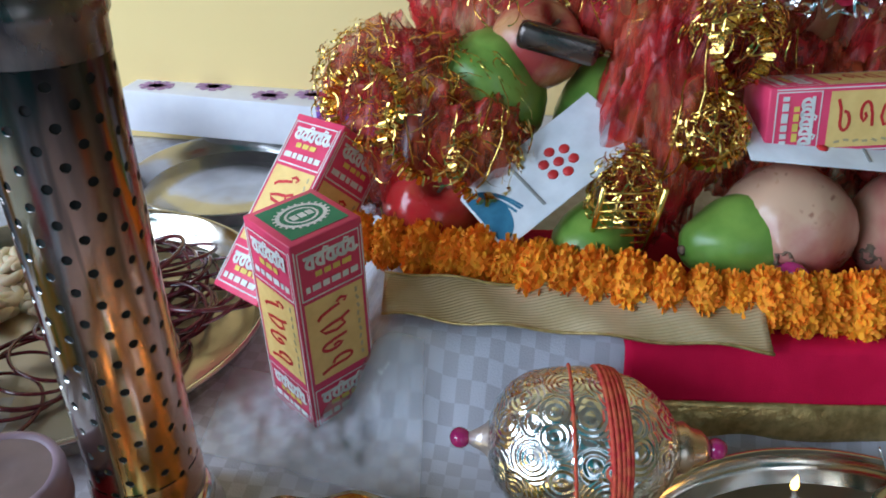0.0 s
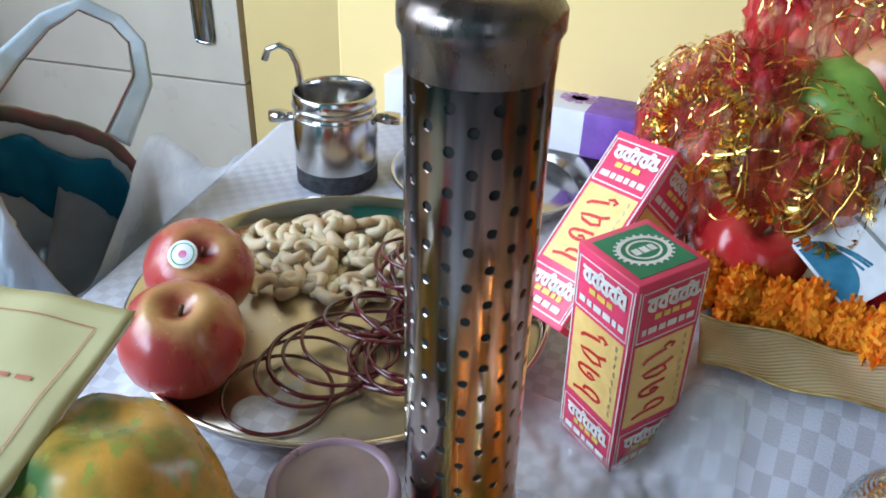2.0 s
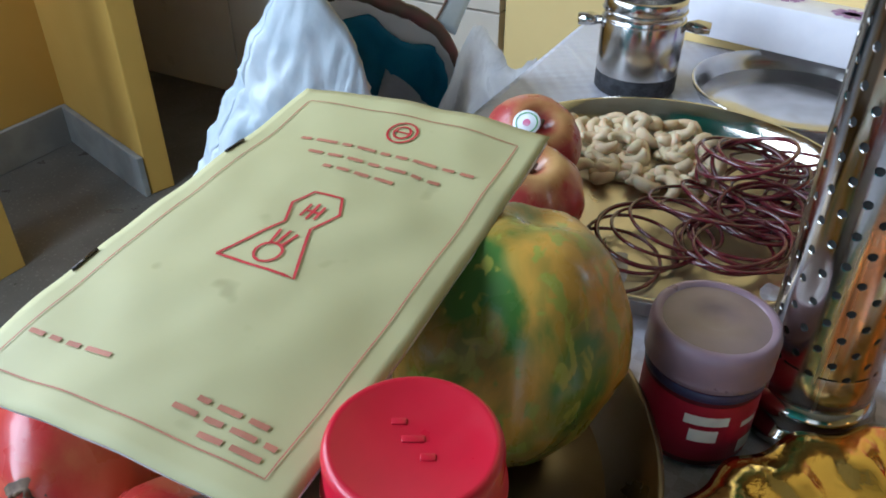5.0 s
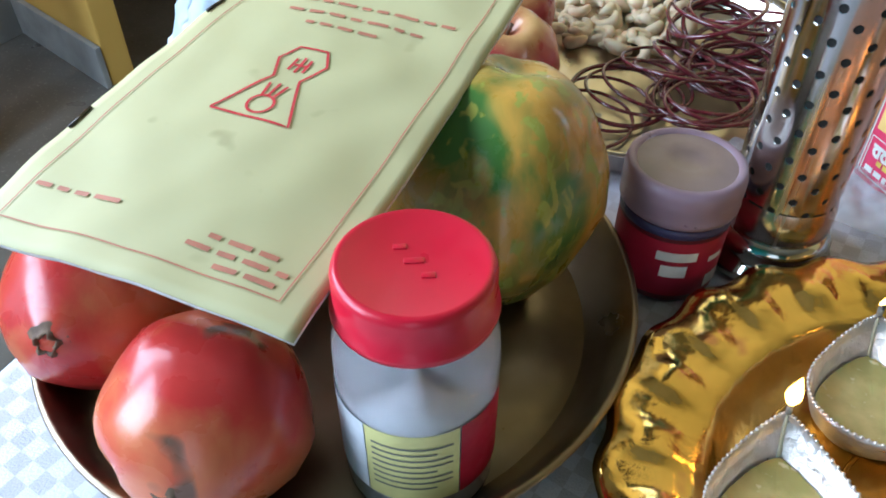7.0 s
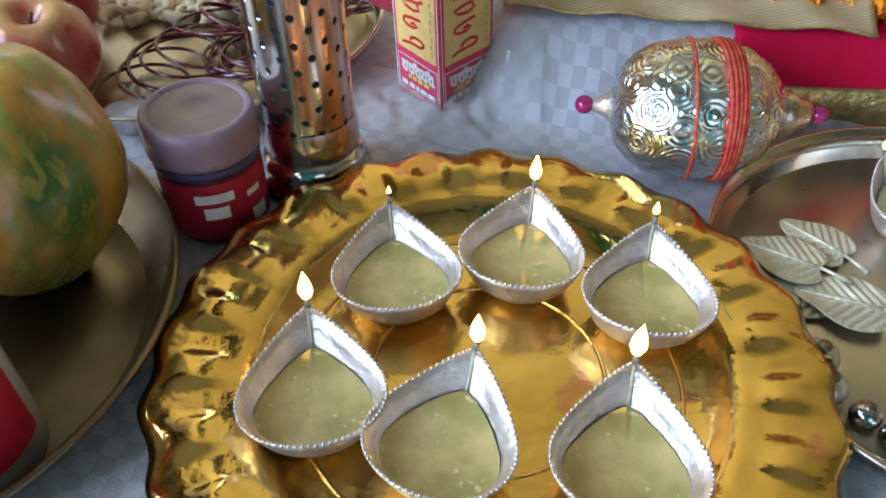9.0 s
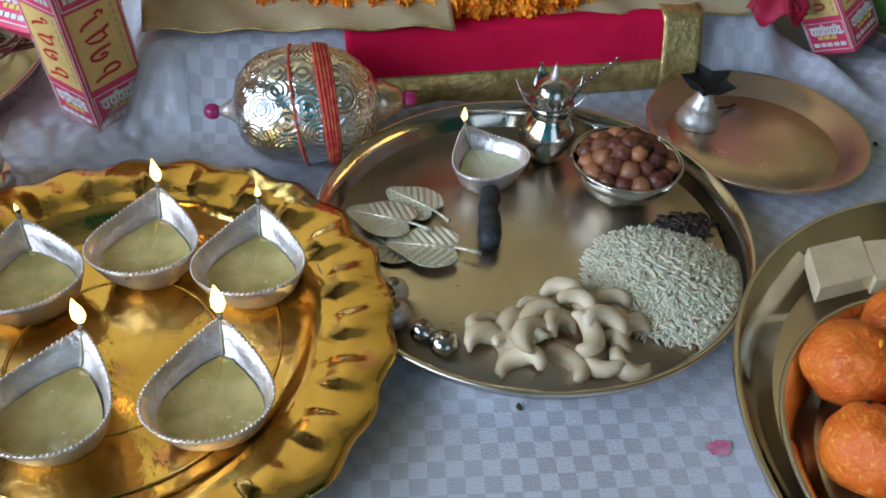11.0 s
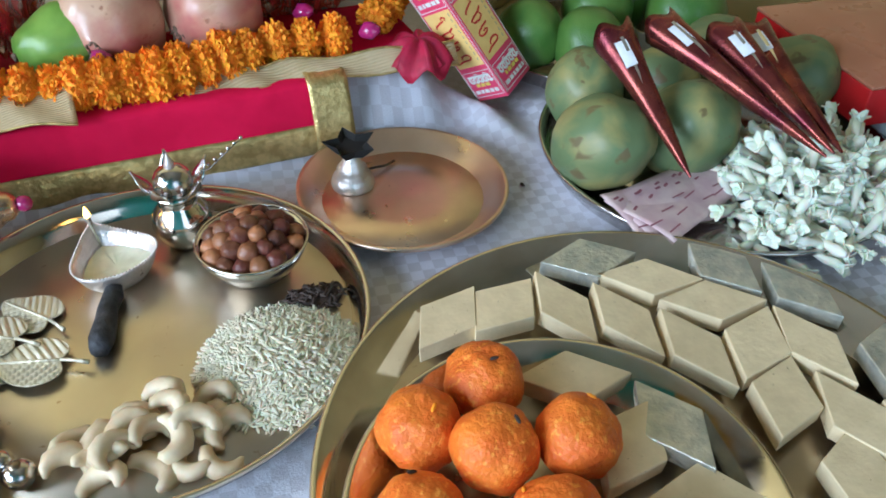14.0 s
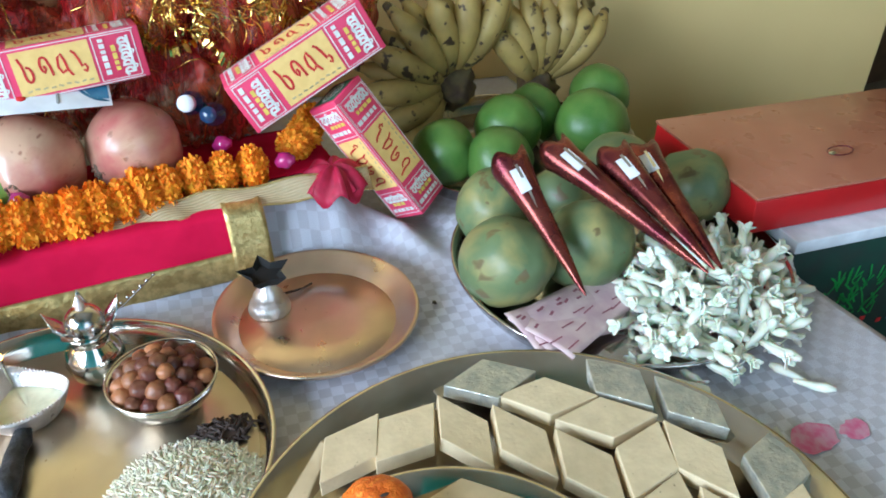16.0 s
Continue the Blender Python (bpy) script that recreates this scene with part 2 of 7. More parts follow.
    barfi=mat("cashew_barfi", (0.76, 0.62, 0.39), (0.67, 0.54, 0.33), 70, 0.6, speck=(0.32, 0.22, 0.12), sscale=420, sat=0.72, bump=0.15, bscale=300, rand=0.05),
    foil=mat("silver_leaf_foil", (0.42, 0.43, 0.38), (0.62, 0.6, 0.5), 90, 0.38, 0.55, bump=0.5, bscale=330),
    bangle=mat("maroon_glass_bangle", (0.1, 0.009, 0.016), (0.06, 0.006, 0.011), 60, 0.18, coat=0.5),
    pink=mat("pink_carton", (0.76, 0.06, 0.15), (0.7, 0.05, 0.12), 50, 0.42, bump=0.05),
    panel=mat("mustard_print", (0.84, 0.58, 0.2), (0.78, 0.52, 0.17), 120, 0.45),
    ink=mat("red_print", (0.62, 0.03, 0.03), None, 90, 0.5),
    white_ink=mat("white_print", (0.82, 0.8, 0.76), None, 90, 0.5),
    green_print=mat("green_print", (0.02, 0.2, 0.1), None, 60, 0.45),
    paper=mat("cream_booklet_cover", (0.5, 0.455, 0.24), (0.45, 0.41, 0.21), 9, 0.6, speck=(0.38, 0.34, 0.17), sscale=42, sat=0.68, bump=0.1, bscale=45),
    pages=mat("white_pages", (0.8, 0.79, 0.74), None, 200, 0.7),
    print_red=mat("faded_red_ink", (0.46, 0.17, 0.1), None, 90, 0.6),
    print_strong=mat("red_emblem_ink", (0.52, 0.025, 0.03), None, 90, 0.6),
    band_navy=mat("dark_blue_band", (0.06, 0.05, 0.12), None, 60, 0.35),
    wrapper=mat("clear_wrapper", (0.75, 0.75, 0.78), None, 30, 0.12, bump=0.5, bscale=90, alpha=0.22),
    cream_bowl=mat("cream_plastic", (0.72, 0.64, 0.44), None, 30, 0.4),
    yellow_ink=mat("yellow_print", (0.85, 0.62, 0.12), None, 90, 0.5),
    red_plastic=mat("red_plastic", (0.56, 0.006, 0.03), (0.5, 0.006, 0.025), 30, 0.33, coat=0.2),
    clear=mat("clear_plastic", (0.9, 0.92, 0.95), None, 30, 0.06, trans=0.9, ior=1.25, rvar=0.03),
    honey=mat("pale_contents", (0.86, 0.85, 0.87), (0.74, 0.73, 0.76), 40, 0.5),
    label_yellow=mat("yellow_label", (0.72, 0.66, 0.27), None, 60, 0.5),
    label_white=mat("white_label", (0.78, 0.8, 0.84), None, 60, 0.5),
    bars=mat("grey_print", (0.2, 0.19, 0.15), None, 60, 0.6),
    lilac=mat("milky_lilac_plastic", (0.42, 0.28, 0.34), (0.36, 0.23, 0.28), 40, 0.35, trans=0.25),
    lid_top=mat("frosted_brown_lid", (0.25, 0.17, 0.16), (0.2, 0.13, 0.12), 40, 0.4, coat=0.2),
    crimson_label=mat("crimson_label", (0.42, 0.012, 0.04), (0.34, 0.01, 0.03), 60, 0.4),
    dark_red=mat("dark_red_contents", (0.12, 0.01, 0.02), None, 60, 0.4),
    box_white=mat("white_box_board", (0.76, 0.74, 0.78), (0.7, 0.68, 0.73), 30, 0.45),
    purple=mat("purple_print", (0.2, 0.08, 0.38), (0.15, 0.06, 0.3), 60, 0.4),
    mauve=mat("mauve_print", (0.4, 0.22, 0.48), None, 80, 0.45),
    card=mat("white_card", (0.78, 0.8, 0.84), None, 40, 0.4),
    navy=mat("blue_print", (0.03, 0.14, 0.24), (0.05, 0.2, 0.32), 90, 0.4),
    bag=mat("white_woven_plastic", (0.72, 0.76, 0.8), (0.56, 0.63, 0.69), 26, 0.36, bump=1.0, bscale=38),
    bag_inside=mat("bag_lining", (0.84, 0.84, 0.81), (0.74, 0.74, 0.71), 20, 0.55, bump=0.6, bscale=50),
    teal=mat("teal_print", (0.02, 0.22, 0.37), (0.03, 0.28, 0.43), 30, 0.45),
    bag_edge=mat("dark_bag_binding", (0.1, 0.1, 0.06), (0.22, 0.07, 0.06), 30, 0.6),
    tulle=mat("red_net_cloth", (0.46, 0.014, 0.018), (0.52, 0.1, 0.03), 22, 0.42, bump=0.12, bscale=500, alpha=0.52),
    tinsel=mat("gold_tinsel", (0.86, 0.6, 0.16), (0.7, 0.5, 0.12), 80, 0.2, 1.0),
    tinsel_silver=mat("silver_tinsel", (0.85, 0.85, 0.85), None, 80, 0.2, 1.0),
    cone=mat("maroon_foil", (0.1, 0.016, 0.022), (0.22, 0.055, 0.04), 40, 0.25, 0.75, speck=(0.42, 0.22, 0.13), sscale=420, sat=0.71, rand=0.3),
    note=mat("pink_banknote", (0.66, 0.5, 0.48), (0.56, 0.38, 0.4), 60, 0.6),
    note_ink=mat("plum_print", (0.3, 0.1, 0.13), None, 80, 0.6),
    red_box=mat("red_gift_box", (0.5, 0.012, 0.015), (0.44, 0.01, 0.012), 20, 0.35),
    tan_box=mat("brown_box_lid", (0.42, 0.17, 0.1), (0.37, 0.14, 0.08), 14, 0.3),
    dark_box=mat("dark_green_carton", (0.012, 0.05, 0.035), (0.02, 0.035, 0.03), 30, 0.4),
    leaf_print=mat("bright_green_print", (0.03, 0.35, 0.06), (0.02, 0.22, 0.05), 80, 0.5),
    stain=mat("pink_powder_stain", (0.6, 0.12, 0.25), (0.6, 0.3, 0.4), 120, 0.8),
    thread=mat("red_sacred_thread", (0.5, 0.03, 0.03), (0.6, 0.12, 0.05), 200, 0.8),
    bead=mat("magenta_bead", (0.4, 0.02, 0.14), None, 60, 0.12, coat=0.5),
    blue_glass=mat("dark_blue_glass", (0.015, 0.05, 0.12), None, 60, 0.1, coat=0.5),
    idol=mat("painted_idol", (0.5, 0.3, 0.12), (0.45, 0.06, 0.06), 30, 0.35, 0.3),
    chrome=mat("chrome", (0.7, 0.7, 0.7), None, 30, 0.15, 1.0),
)


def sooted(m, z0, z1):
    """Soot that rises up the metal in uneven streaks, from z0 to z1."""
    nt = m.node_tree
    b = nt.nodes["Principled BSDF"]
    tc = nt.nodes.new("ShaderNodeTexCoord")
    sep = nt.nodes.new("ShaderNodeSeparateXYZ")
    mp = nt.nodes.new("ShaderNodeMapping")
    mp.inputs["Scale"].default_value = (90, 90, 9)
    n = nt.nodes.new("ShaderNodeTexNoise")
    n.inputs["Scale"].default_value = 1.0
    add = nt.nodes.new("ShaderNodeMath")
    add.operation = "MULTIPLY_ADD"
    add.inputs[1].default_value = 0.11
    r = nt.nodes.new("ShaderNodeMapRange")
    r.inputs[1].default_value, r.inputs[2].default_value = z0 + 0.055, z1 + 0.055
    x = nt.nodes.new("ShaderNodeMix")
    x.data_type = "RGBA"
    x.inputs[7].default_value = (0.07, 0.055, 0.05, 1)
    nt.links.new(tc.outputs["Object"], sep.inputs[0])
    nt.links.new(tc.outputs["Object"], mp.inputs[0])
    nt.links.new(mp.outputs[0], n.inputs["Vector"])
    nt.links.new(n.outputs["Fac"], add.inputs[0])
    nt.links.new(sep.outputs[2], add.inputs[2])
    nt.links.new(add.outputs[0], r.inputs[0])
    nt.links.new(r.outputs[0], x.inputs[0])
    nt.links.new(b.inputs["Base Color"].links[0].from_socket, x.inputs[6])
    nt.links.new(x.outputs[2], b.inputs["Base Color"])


def translucent(m, share):
    """Thin cloth or film that lets light through."""
    nt = m.node_tree
    b, out = nt.nodes["Principled BSDF"], nt.nodes["Material Output"]
    t, x = nt.nodes.new("ShaderNodeBsdfTranslucent"), nt.nodes.new("ShaderNodeMixShader")
    x.inputs[0].default_value = share
    nt.links.new(b.inputs["Base Color"].links[0].from_socket, t.inputs[0])
    nt.links.new(b.outputs[0], x.inputs[1])
    nt.links.new(t.outputs[0], x.inputs[2])
    nt.links.new(x.outputs[0], out.inputs[0])


def netted(m, scale, lo, hi):
    """Openings of a thin net gathered in streaks."""
    nt = m.node_tree
    tc, mp, n, r = (nt.nodes.new("ShaderNode" + k) for k in ("TexCoord", "Mapping", "TexNoise", "MapRange"))
    mp.inputs["Scale"].default_value = (1.0, 1.0, 0.22)
    n.inputs["Scale"].default_value, n.inputs["Detail"].default_value, n.inputs["Distortion"].default_value = scale, 6.0, 0.6
    for i, q in zip((1, 2, 3, 4), (0.38, 0.62, lo, hi)):
        r.inputs[i].default_value = q
    nt.links.new(tc.outputs["Object"], mp.inputs[0])
    nt.links.new(mp.outputs[0], n.inputs["Vector"])
    nt.links.new(n.outputs["Fac"], r.inputs[0])
    nt.links.new(r.outputs[0], nt.nodes["Principled BSDF"].inputs["Alpha"])


def crowned(m, z0, z1, colour):
    """Unripe colour round the stem end."""
    nt = m.node_tree
    b = nt.nodes["Principled BSDF"]
    tc, sep, r, x = (nt.nodes.new("ShaderNode" + k) for k in ("TexCoord", "SeparateXYZ", "MapRange", "Mix"))
    r.inputs[1].default_value, r.inputs[2].default_value, r.inputs[4].default_value = z0, z1, 0.85
    x.data_type = "RGBA"
    x.inputs[7].default_value = (*colour, 1)
    nt.links.new(tc.outputs["Object"], sep.inputs[0])
    nt.links.new(sep.outputs[2], r.inputs[0])
    nt.links.new(r.outputs[0], x.inputs[0])
    nt.links.new(b.inputs["Base Color"].links[0].from_socket, x.inputs[6])
    nt.links.new(x.outputs[2], b.inputs["Base Color"])


crowned(M["apple"], 0.0235, 0.0315, (0.5, 0.36, 0.12))
for thin in ("bag", "bag_inside", "teal", "film"):
    translucent(M[thin], 0.4)
netted(M["tulle"], 130.0, 0.12, 0.8)
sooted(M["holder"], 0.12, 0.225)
M["red_cloth"].node_tree.nodes["Principled BSDF"].inputs["Specular IOR Level"].default_value = 0.1

# ---- building helpers ----


def part(name, bm, material, parent, label="", smooth=True):
    """One bmesh (or shared mesh) as one object under a thing or part."""
    if isinstance(bm, bpy.types.Mesh):
        me = bm
    else:
        me = bpy.data.meshes.new(name)
        for f in bm.faces:
            f.smooth = smooth
        bm.to_mesh(me)
        bm.free()
        me.materials.append(M[material])
    ob = new(name, me)
    ob.parent = parent
    if label:
        ob["label"] = label
    return ob


def thing(name, label, category, m, group="", kind=""):
    ob = new(name)
    ob.empty_display_size = 0.02
    ob.matrix_world = m
    return tagged(ob, label, category, group, kind)


def single(name, bm, material, label, category, m=None, group="", kind="", smooth=True):
    """A thing or piece of the setting that is one mesh."""
    ob = part(name, bm, material, None, "", smooth)
    if m is not None:
        ob.matrix_world = m
    return tagged(ob, label, category, group, kind)


def rbox(sx, sy, sz, bev=0.0008, at=(0, 0, 0), seg=2):
    bm = bmesh.new()
    bmesh.ops.create_cube(bm, size=1, matrix=Matrix.Translation(at) @ Matrix.Diagonal((sx, sy, sz, 1)))
    if bev:
        bmesh.ops.bevel(bm, geom=bm.edges[:], offset=bev, segments=seg, profile=0.5, affect="EDGES")
    return bm


def lathe(prof, seg=48, wave=None, close=False):
    """Turns (radius, height) points round z. wave(angle, radius, z) gives an offset (dr, dz)."""
    bm = bmesh.new()
    rings = []
    for r, z in prof:
        ring = []
        for i in range(seg):
            a = 2 * math.pi * i / seg
            dr, dz = wave(a, r, z) if wave else (0, 0)
            ring.append(bm.verts.new(((r + dr) * math.cos(a), (r + dr) * math.sin(a), z + dz)))
        rings.append(ring)
    for p, q in zip(rings, rings[1:]):
        for i in range(seg):
            bm.faces.new((p[i], p[(i + 1) % seg], q[(i + 1) % seg], q[i]))
    if close:
        if prof[0][0] > 1e-5:
            bm.faces.new(rings[0][::-1])
        if prof[-1][0] > 1e-5:
            bm.faces.new(rings[-1])
    bmesh.ops.remove_doubles(bm, verts=bm.verts[:], dist=1e-6)
    bmesh.ops.recalc_face_normals(bm, faces=bm.faces[:])
    return bm


def tube(pts, r, seg=8, closed=False, bm=None):
    """A round bar along points; r is a number or one radius a point."""
    bm = bm or bmesh.new()
    pts = [Vector(p) for p in pts]
    n = len(pts)
    rs = r if isinstance(r, (list, tuple)) else [r] * n
    up, rings = Vector((0.13, 0.31, 0.94)), []
    for i, p in enumerate(pts):
        a, b = (pts[i - 1], pts[(i + 1) % n]) if closed else (pts[max(i - 1, 0)], pts[min(i + 1, n - 1)])
        t = (b - a).normalized()
        if abs(t.dot(up)) > 0.95:
            up = Vector((0.9, 0.2, 0.1))
        s = t.cross(up).normalized()
        u = s.cross(t)
        rings.append([bm.verts.new(p + rs[i] * (math.cos(2 * math.pi * k / seg) * s + math.sin(2 * math.pi * k / seg) * u)) for k in range(seg)])
    for i in range(n if closed else n - 1):
        p, q = rings[i], rings[(i + 1) % n]
        for k in range(seg):
            bm.faces.new((p[k], p[(k + 1) % seg], q[(k + 1) % seg], q[k]))
    if not closed:
        bm.faces.new(rings[0][::-1])
        bm.faces.new(rings[-1])
    return bm


def sheet(fn, nu, nv, thick=0.0, bm=None):
    """A surface fn(u, v) over the unit square, thickened downwards along its normal."""
    bm = bm or bmesh.new()
    g = [[Vector(fn(i / nu, j / nv)) for j in range(nv + 1)] for i in range(nu + 1)]
    top = [[bm.verts.new(p) for p in row] for row in g]
    for i in range(nu):
        for j in range(nv):
            bm.faces.new((top[i][j], top[i + 1][j], top[i + 1][j + 1], top[i][j + 1]))
    if thick:
        low = []
        for i in range(nu + 1):
            row = []
            for j in range(nv + 1):
                du = g[min(i + 1, nu)][j] - g[max(i - 1, 0)][j]
                dv = g[i][min(j + 1, nv)] - g[i][max(j - 1, 0)]
                row.append(bm.verts.new(g[i][j] - thick * du.cross(dv).normalized()))
            low.append(row)
        for i in range(nu):
            for j in range(nv):
                bm.faces.new((low[i][j], low[i][j + 1], low[i + 1][j + 1], low[i + 1][j]))
        for i in range(nu):
            bm.faces.new((top[i + 1][0], top[i][0], low[i][0], low[i + 1][0]))
            bm.faces.new((top[i][nv], top[i + 1][nv], low[i + 1][nv], low[i][nv]))
        for j in range(nv):
            bm.faces.new((top[0][j], top[0][j + 1], low[0][j + 1], low[0][j]))
            bm.faces.new((top[nu][j + 1], top[nu][j], low[nu][j], low[nu][j + 1]))
    return bm


def fruit(rx, ry, rz, dent=0.0, foot=0.0, lumps=0.02, seed=0, seg=28, taper=0.0):
    """A rounded fruit: ellipsoid with a dent at the top, drawn in at the foot, uneven all over."""
    bm = bmesh.new()
    bmesh.ops.create_uvsphere(bm, u_segments=seg, v_segments=seg * 2 // 3, radius=1)
    for v in bm.verts:
        p = v.co.copy()
        rho = math.hypot(p.x, p.y)
        k = 1 + lumps * noise.noise(p * 1.6 + Vector((seed * 3.7, seed, 0))) + lumps * 0.4 * noise.noise(p * 4 + Vector((seed, 0, seed * 2.1)))
        z = p.z - dent * math.exp(-(rho / 0.28) ** 2) * (p.z > 0) + foot * math.exp(-(rho / 0.3) ** 2) * (p.z < 0)
        w = 1 + taper * p.z
        v.co = Vector((p.x * rx * w, p.y * ry * w, z * rz)) * k
    return bm


def strip(pts, normal, width, bm=None, lift=0.0):
    """A flat printed stroke along points, lying across normal."""
    bm = bm or bmesh.new()
    n = Vector(normal).normalized()
    pts = [Vector(p) + n * lift for p in pts]
    prev = None
    for i, p in enumerate(pts):
        t = pts[min(i + 1, len(pts) - 1)] - pts[max(i - 1, 0)]
        s = t.cross(n).normalized() * width / 2
        cur = (bm.verts.new(p - s), bm.verts.new(p + s))
        if prev:
            bm.faces.new((prev[0], prev[1], cur[1], cur[0]))
        prev = cur
    return bm


def arc(cx, cy, r, a0, a1, n=10, rx=1.0):
    return [(cx + rx * r * math.cos(radians(a0 + (a1 - a0) * i / n)), cy + r * math.sin(radians(a0 + (a1 - a0) * i / n))) for i in range(n + 1)]


def turned(direction, roll=0.0):
    """A rotation that lays z along direction."""
    return Vector(direction).to_track_quat("Z", "Y").to_matrix().to_4x4() @ pose(0, 0, 0, 0, 0, roll)


rng = random.Random(7)
WALL_TILT = -0.14


def wall_y(x):
    return 0.68 + WALL_TILT * x


def smooth(a):
    a = min(max(a, 0.0), 1.0)
    return a * a * (3 - 2 * a)


PLAT = 0.052


def cloth_z(x, y):
    """The draped cloth: flat, with a raised place under the offerings and soft folds round it."""
    e = smooth((y - 0.268) / 0.05) * smooth((x + 0.065) / 0.045) * smooth((0.472 - x) / 0.05)
    fold = noise.noise(Vector((x * 22, y * 9, 1.3))) + 0.5 * noise.noise(Vector((x * 50, y * 30, 4.1)))
    near = math.exp(-((y - 0.285) / 0.035) ** 2) * (0.25 + 0.75 * (abs(x - 0.45) < 0.1 or x < 0.1))
    ridge = 0.012 * math.exp(-((x - 0.47 - 0.35 * (0.3 - y)) / 0.013) ** 2) * smooth((y - 0.22) / 0.05) * smooth((0.36 - y) / 0.05)
    flat = -0.0008 + 0.0007 * noise.noise(Vector((x * 14, y * 14, 0)))
    return PLAT * e + 0.012 * near * fold * (1 - 0.6 * e) + ridge + flat


# ---- setting ----
X0, X1, Y0 = -0.415, 0.735, -0.52


def cloth_fn(u, v):
    x, y = X0 - 0.012 + (X1 - X0 + 0.024) * u, Y0 - 0.012
    y += (wall_y(x) - 0.004 - y) * v
    z = cloth_z(x, y)
    return (x, y, z)


single("tablecloth", sheet(cloth_fn, 210, 190, 0.0016), "cloth", "silvery grey tablecloth woven with small shiny squares", "tablecloth")


def hem(u, v):
    y = Y0 + (wall_y(X0) - 0.02 - Y0) * u
    sway = 0.012 * math.sin(y * 26) * v + 0.03 * noise.noise(Vector((y * 9, v * 2, 5))) * v
    return (X0 - 0.0145 - sway - 0.03 * v, y, -0.004 - 0.3 * v)


single("cloth_drop", sheet(hem, 60, 20, 0.0016), "cloth", "grey checked cloth hanging over the table edge", "tablecloth")


def hem_right(u, v):
    y = Y0 + (wall_y(X1) - 0.02 - Y0) * u
    return (X1 + 0.0145 + 0.012 * v, y, -0.004 - 0.3 * v)


single("cloth_drop", sheet(hem_right, 50, 10, 0.0016), "cloth", "grey checked cloth hanging over the table edge", "tablecloth")
table = thing("table", "plain wooden table under a grey cloth", "table", pose(0, 0, 0))
bm = bmesh.new()
lo = [(X0, Y0), (X1, Y0), (X1, wall_y(X1) - 0.02), (X0, wall_y(X0) - 0.02)]
a = [bm.verts.new((x, y, -0.006)) for x, y in lo]
b = [bm.verts.new((x, y, -0.05)) for x, y in lo]
bm.faces.new(a)
bm.faces.new(b[::-1])
for i in range(4):
    bm.faces.new((a[i], b[i], b[(i + 1) % 4], a[(i + 1) % 4]))
part("tabletop", bm, "grime", table, smooth=False)
for x, y in ((X0 + 0.04, Y0 + 0.04), (X1 - 0.04, Y0 + 0.04), (X1 - 0.04, 0.5), (X0 + 0.04, 0.62)):
    part("leg", rbox(0.05, 0.05, 0.45, 0.004, (x, y, -0.275)), "grime", table)

FLOOR = -0.5
single("floor", rbox(5.2, 4.6, 0.06, 0, (0.2, -0.5, FLOOR - 0.03)), "floor", "dark grey stone floor", "floor", kind="structure", smooth=False)
single("ceiling", rbox(5.4, 4.8, 0.08, 0, (0.2, -0.5, 2.24)), "ceiling", "white painted ceiling", "ceiling", kind="structure", smooth=False)
wy = math.degrees(math.atan(WALL_TILT))
# wall behind the offerings, ending in corners at both sides
single("wall_north", rbox(1.75, 0.12, 2.7, 0.003, (0.065, 0.06, 0.85)), "wall", "smooth cream-yellow painted wall", "wall",
       pose(0.42, wall_y(0.42), 0, 0, 0, wy), kind="structure", smooth=False)
single("wall_recess", rbox(0.7, 0.1, 2.7, 0.002, (-0.405, 1.29, 0.85)), "wall", "cream-yellow painted wall in a recess", "wall", kind="structure", smooth=False)
door = thing("door_1", "beige laminate door with dark joints and a steel handle", "door", pose(-1.4, 1.24, FLOOR), kind="structure")
xs, zs = (-0.62, -0.06, 0.635), (0.0, 0.31, 1.02, 1.7, 2.1)
for i in range(2):
    for j in range(4):
        part("panel", rbox(xs[i + 1] - xs[i] - 0.004, 0.03, zs[j + 1] - zs[j] - 0.004, 0.0015, ((xs[i] + xs[i + 1]) / 2, 0.015, (zs[j] + zs[j + 1]) / 2)), "tile", door, smooth=False)
part("backing", rbox(1.3, 0.02, 2.7, 0, (0, 0.042, 1.35)), "wood", door)
handle = part("door_handle", rbox(0.036, 0.008, 0.17, 0.008, (0.565, -0.006, 0.47)), "chrome", door, "steel handle plate")
part("lever", tube([(0.565, -0.01, 0.53), (0.565, -0.04, 0.53), (0.52, -0.045, 0.53), (0.46, -0.045, 0.53)], 0.008), "chrome", handle)
pil = pose(-1.29, 0.778, 0, 0, 0, -16)
single("wall_pillar", rbox(0.36, 0.05, 2.7, 0.003, (-0.18, 0.025, 0.85)), "yellow", "ochre yellow painted pillar", "wall", pil, kind="structure", smooth=False)
single("baseboard", rbox(0.35, 0.012, 0.085, 0.002, (-0.172, -0.008, FLOOR + 0.0425)), "base", "grey stone skirting", "skirting", pil, kind="structure", smooth=False)
single("wall_west_near", rbox(0.1, 0.4, 2.7, 0, (-1.68, 0.69, 0.85)), "yellow", "ochre yellow wall beside a pillar", "wall", kind="structure", smooth=False)
single("baseboard", rbox(0.012, 0.36, 0.085, 0.002, (-1.622, 0.68, FLOOR + 0.0425)), "base", "grey stone skirting", "skirting", kind="structure", smooth=False)
single("wall_west_far", rbox(0.12, 1.3, 2.7, 0, (-2.0, 0.95, 0.85)), "yellow", "ochre yellow side wall", "wall", kind="structure", smooth=False)
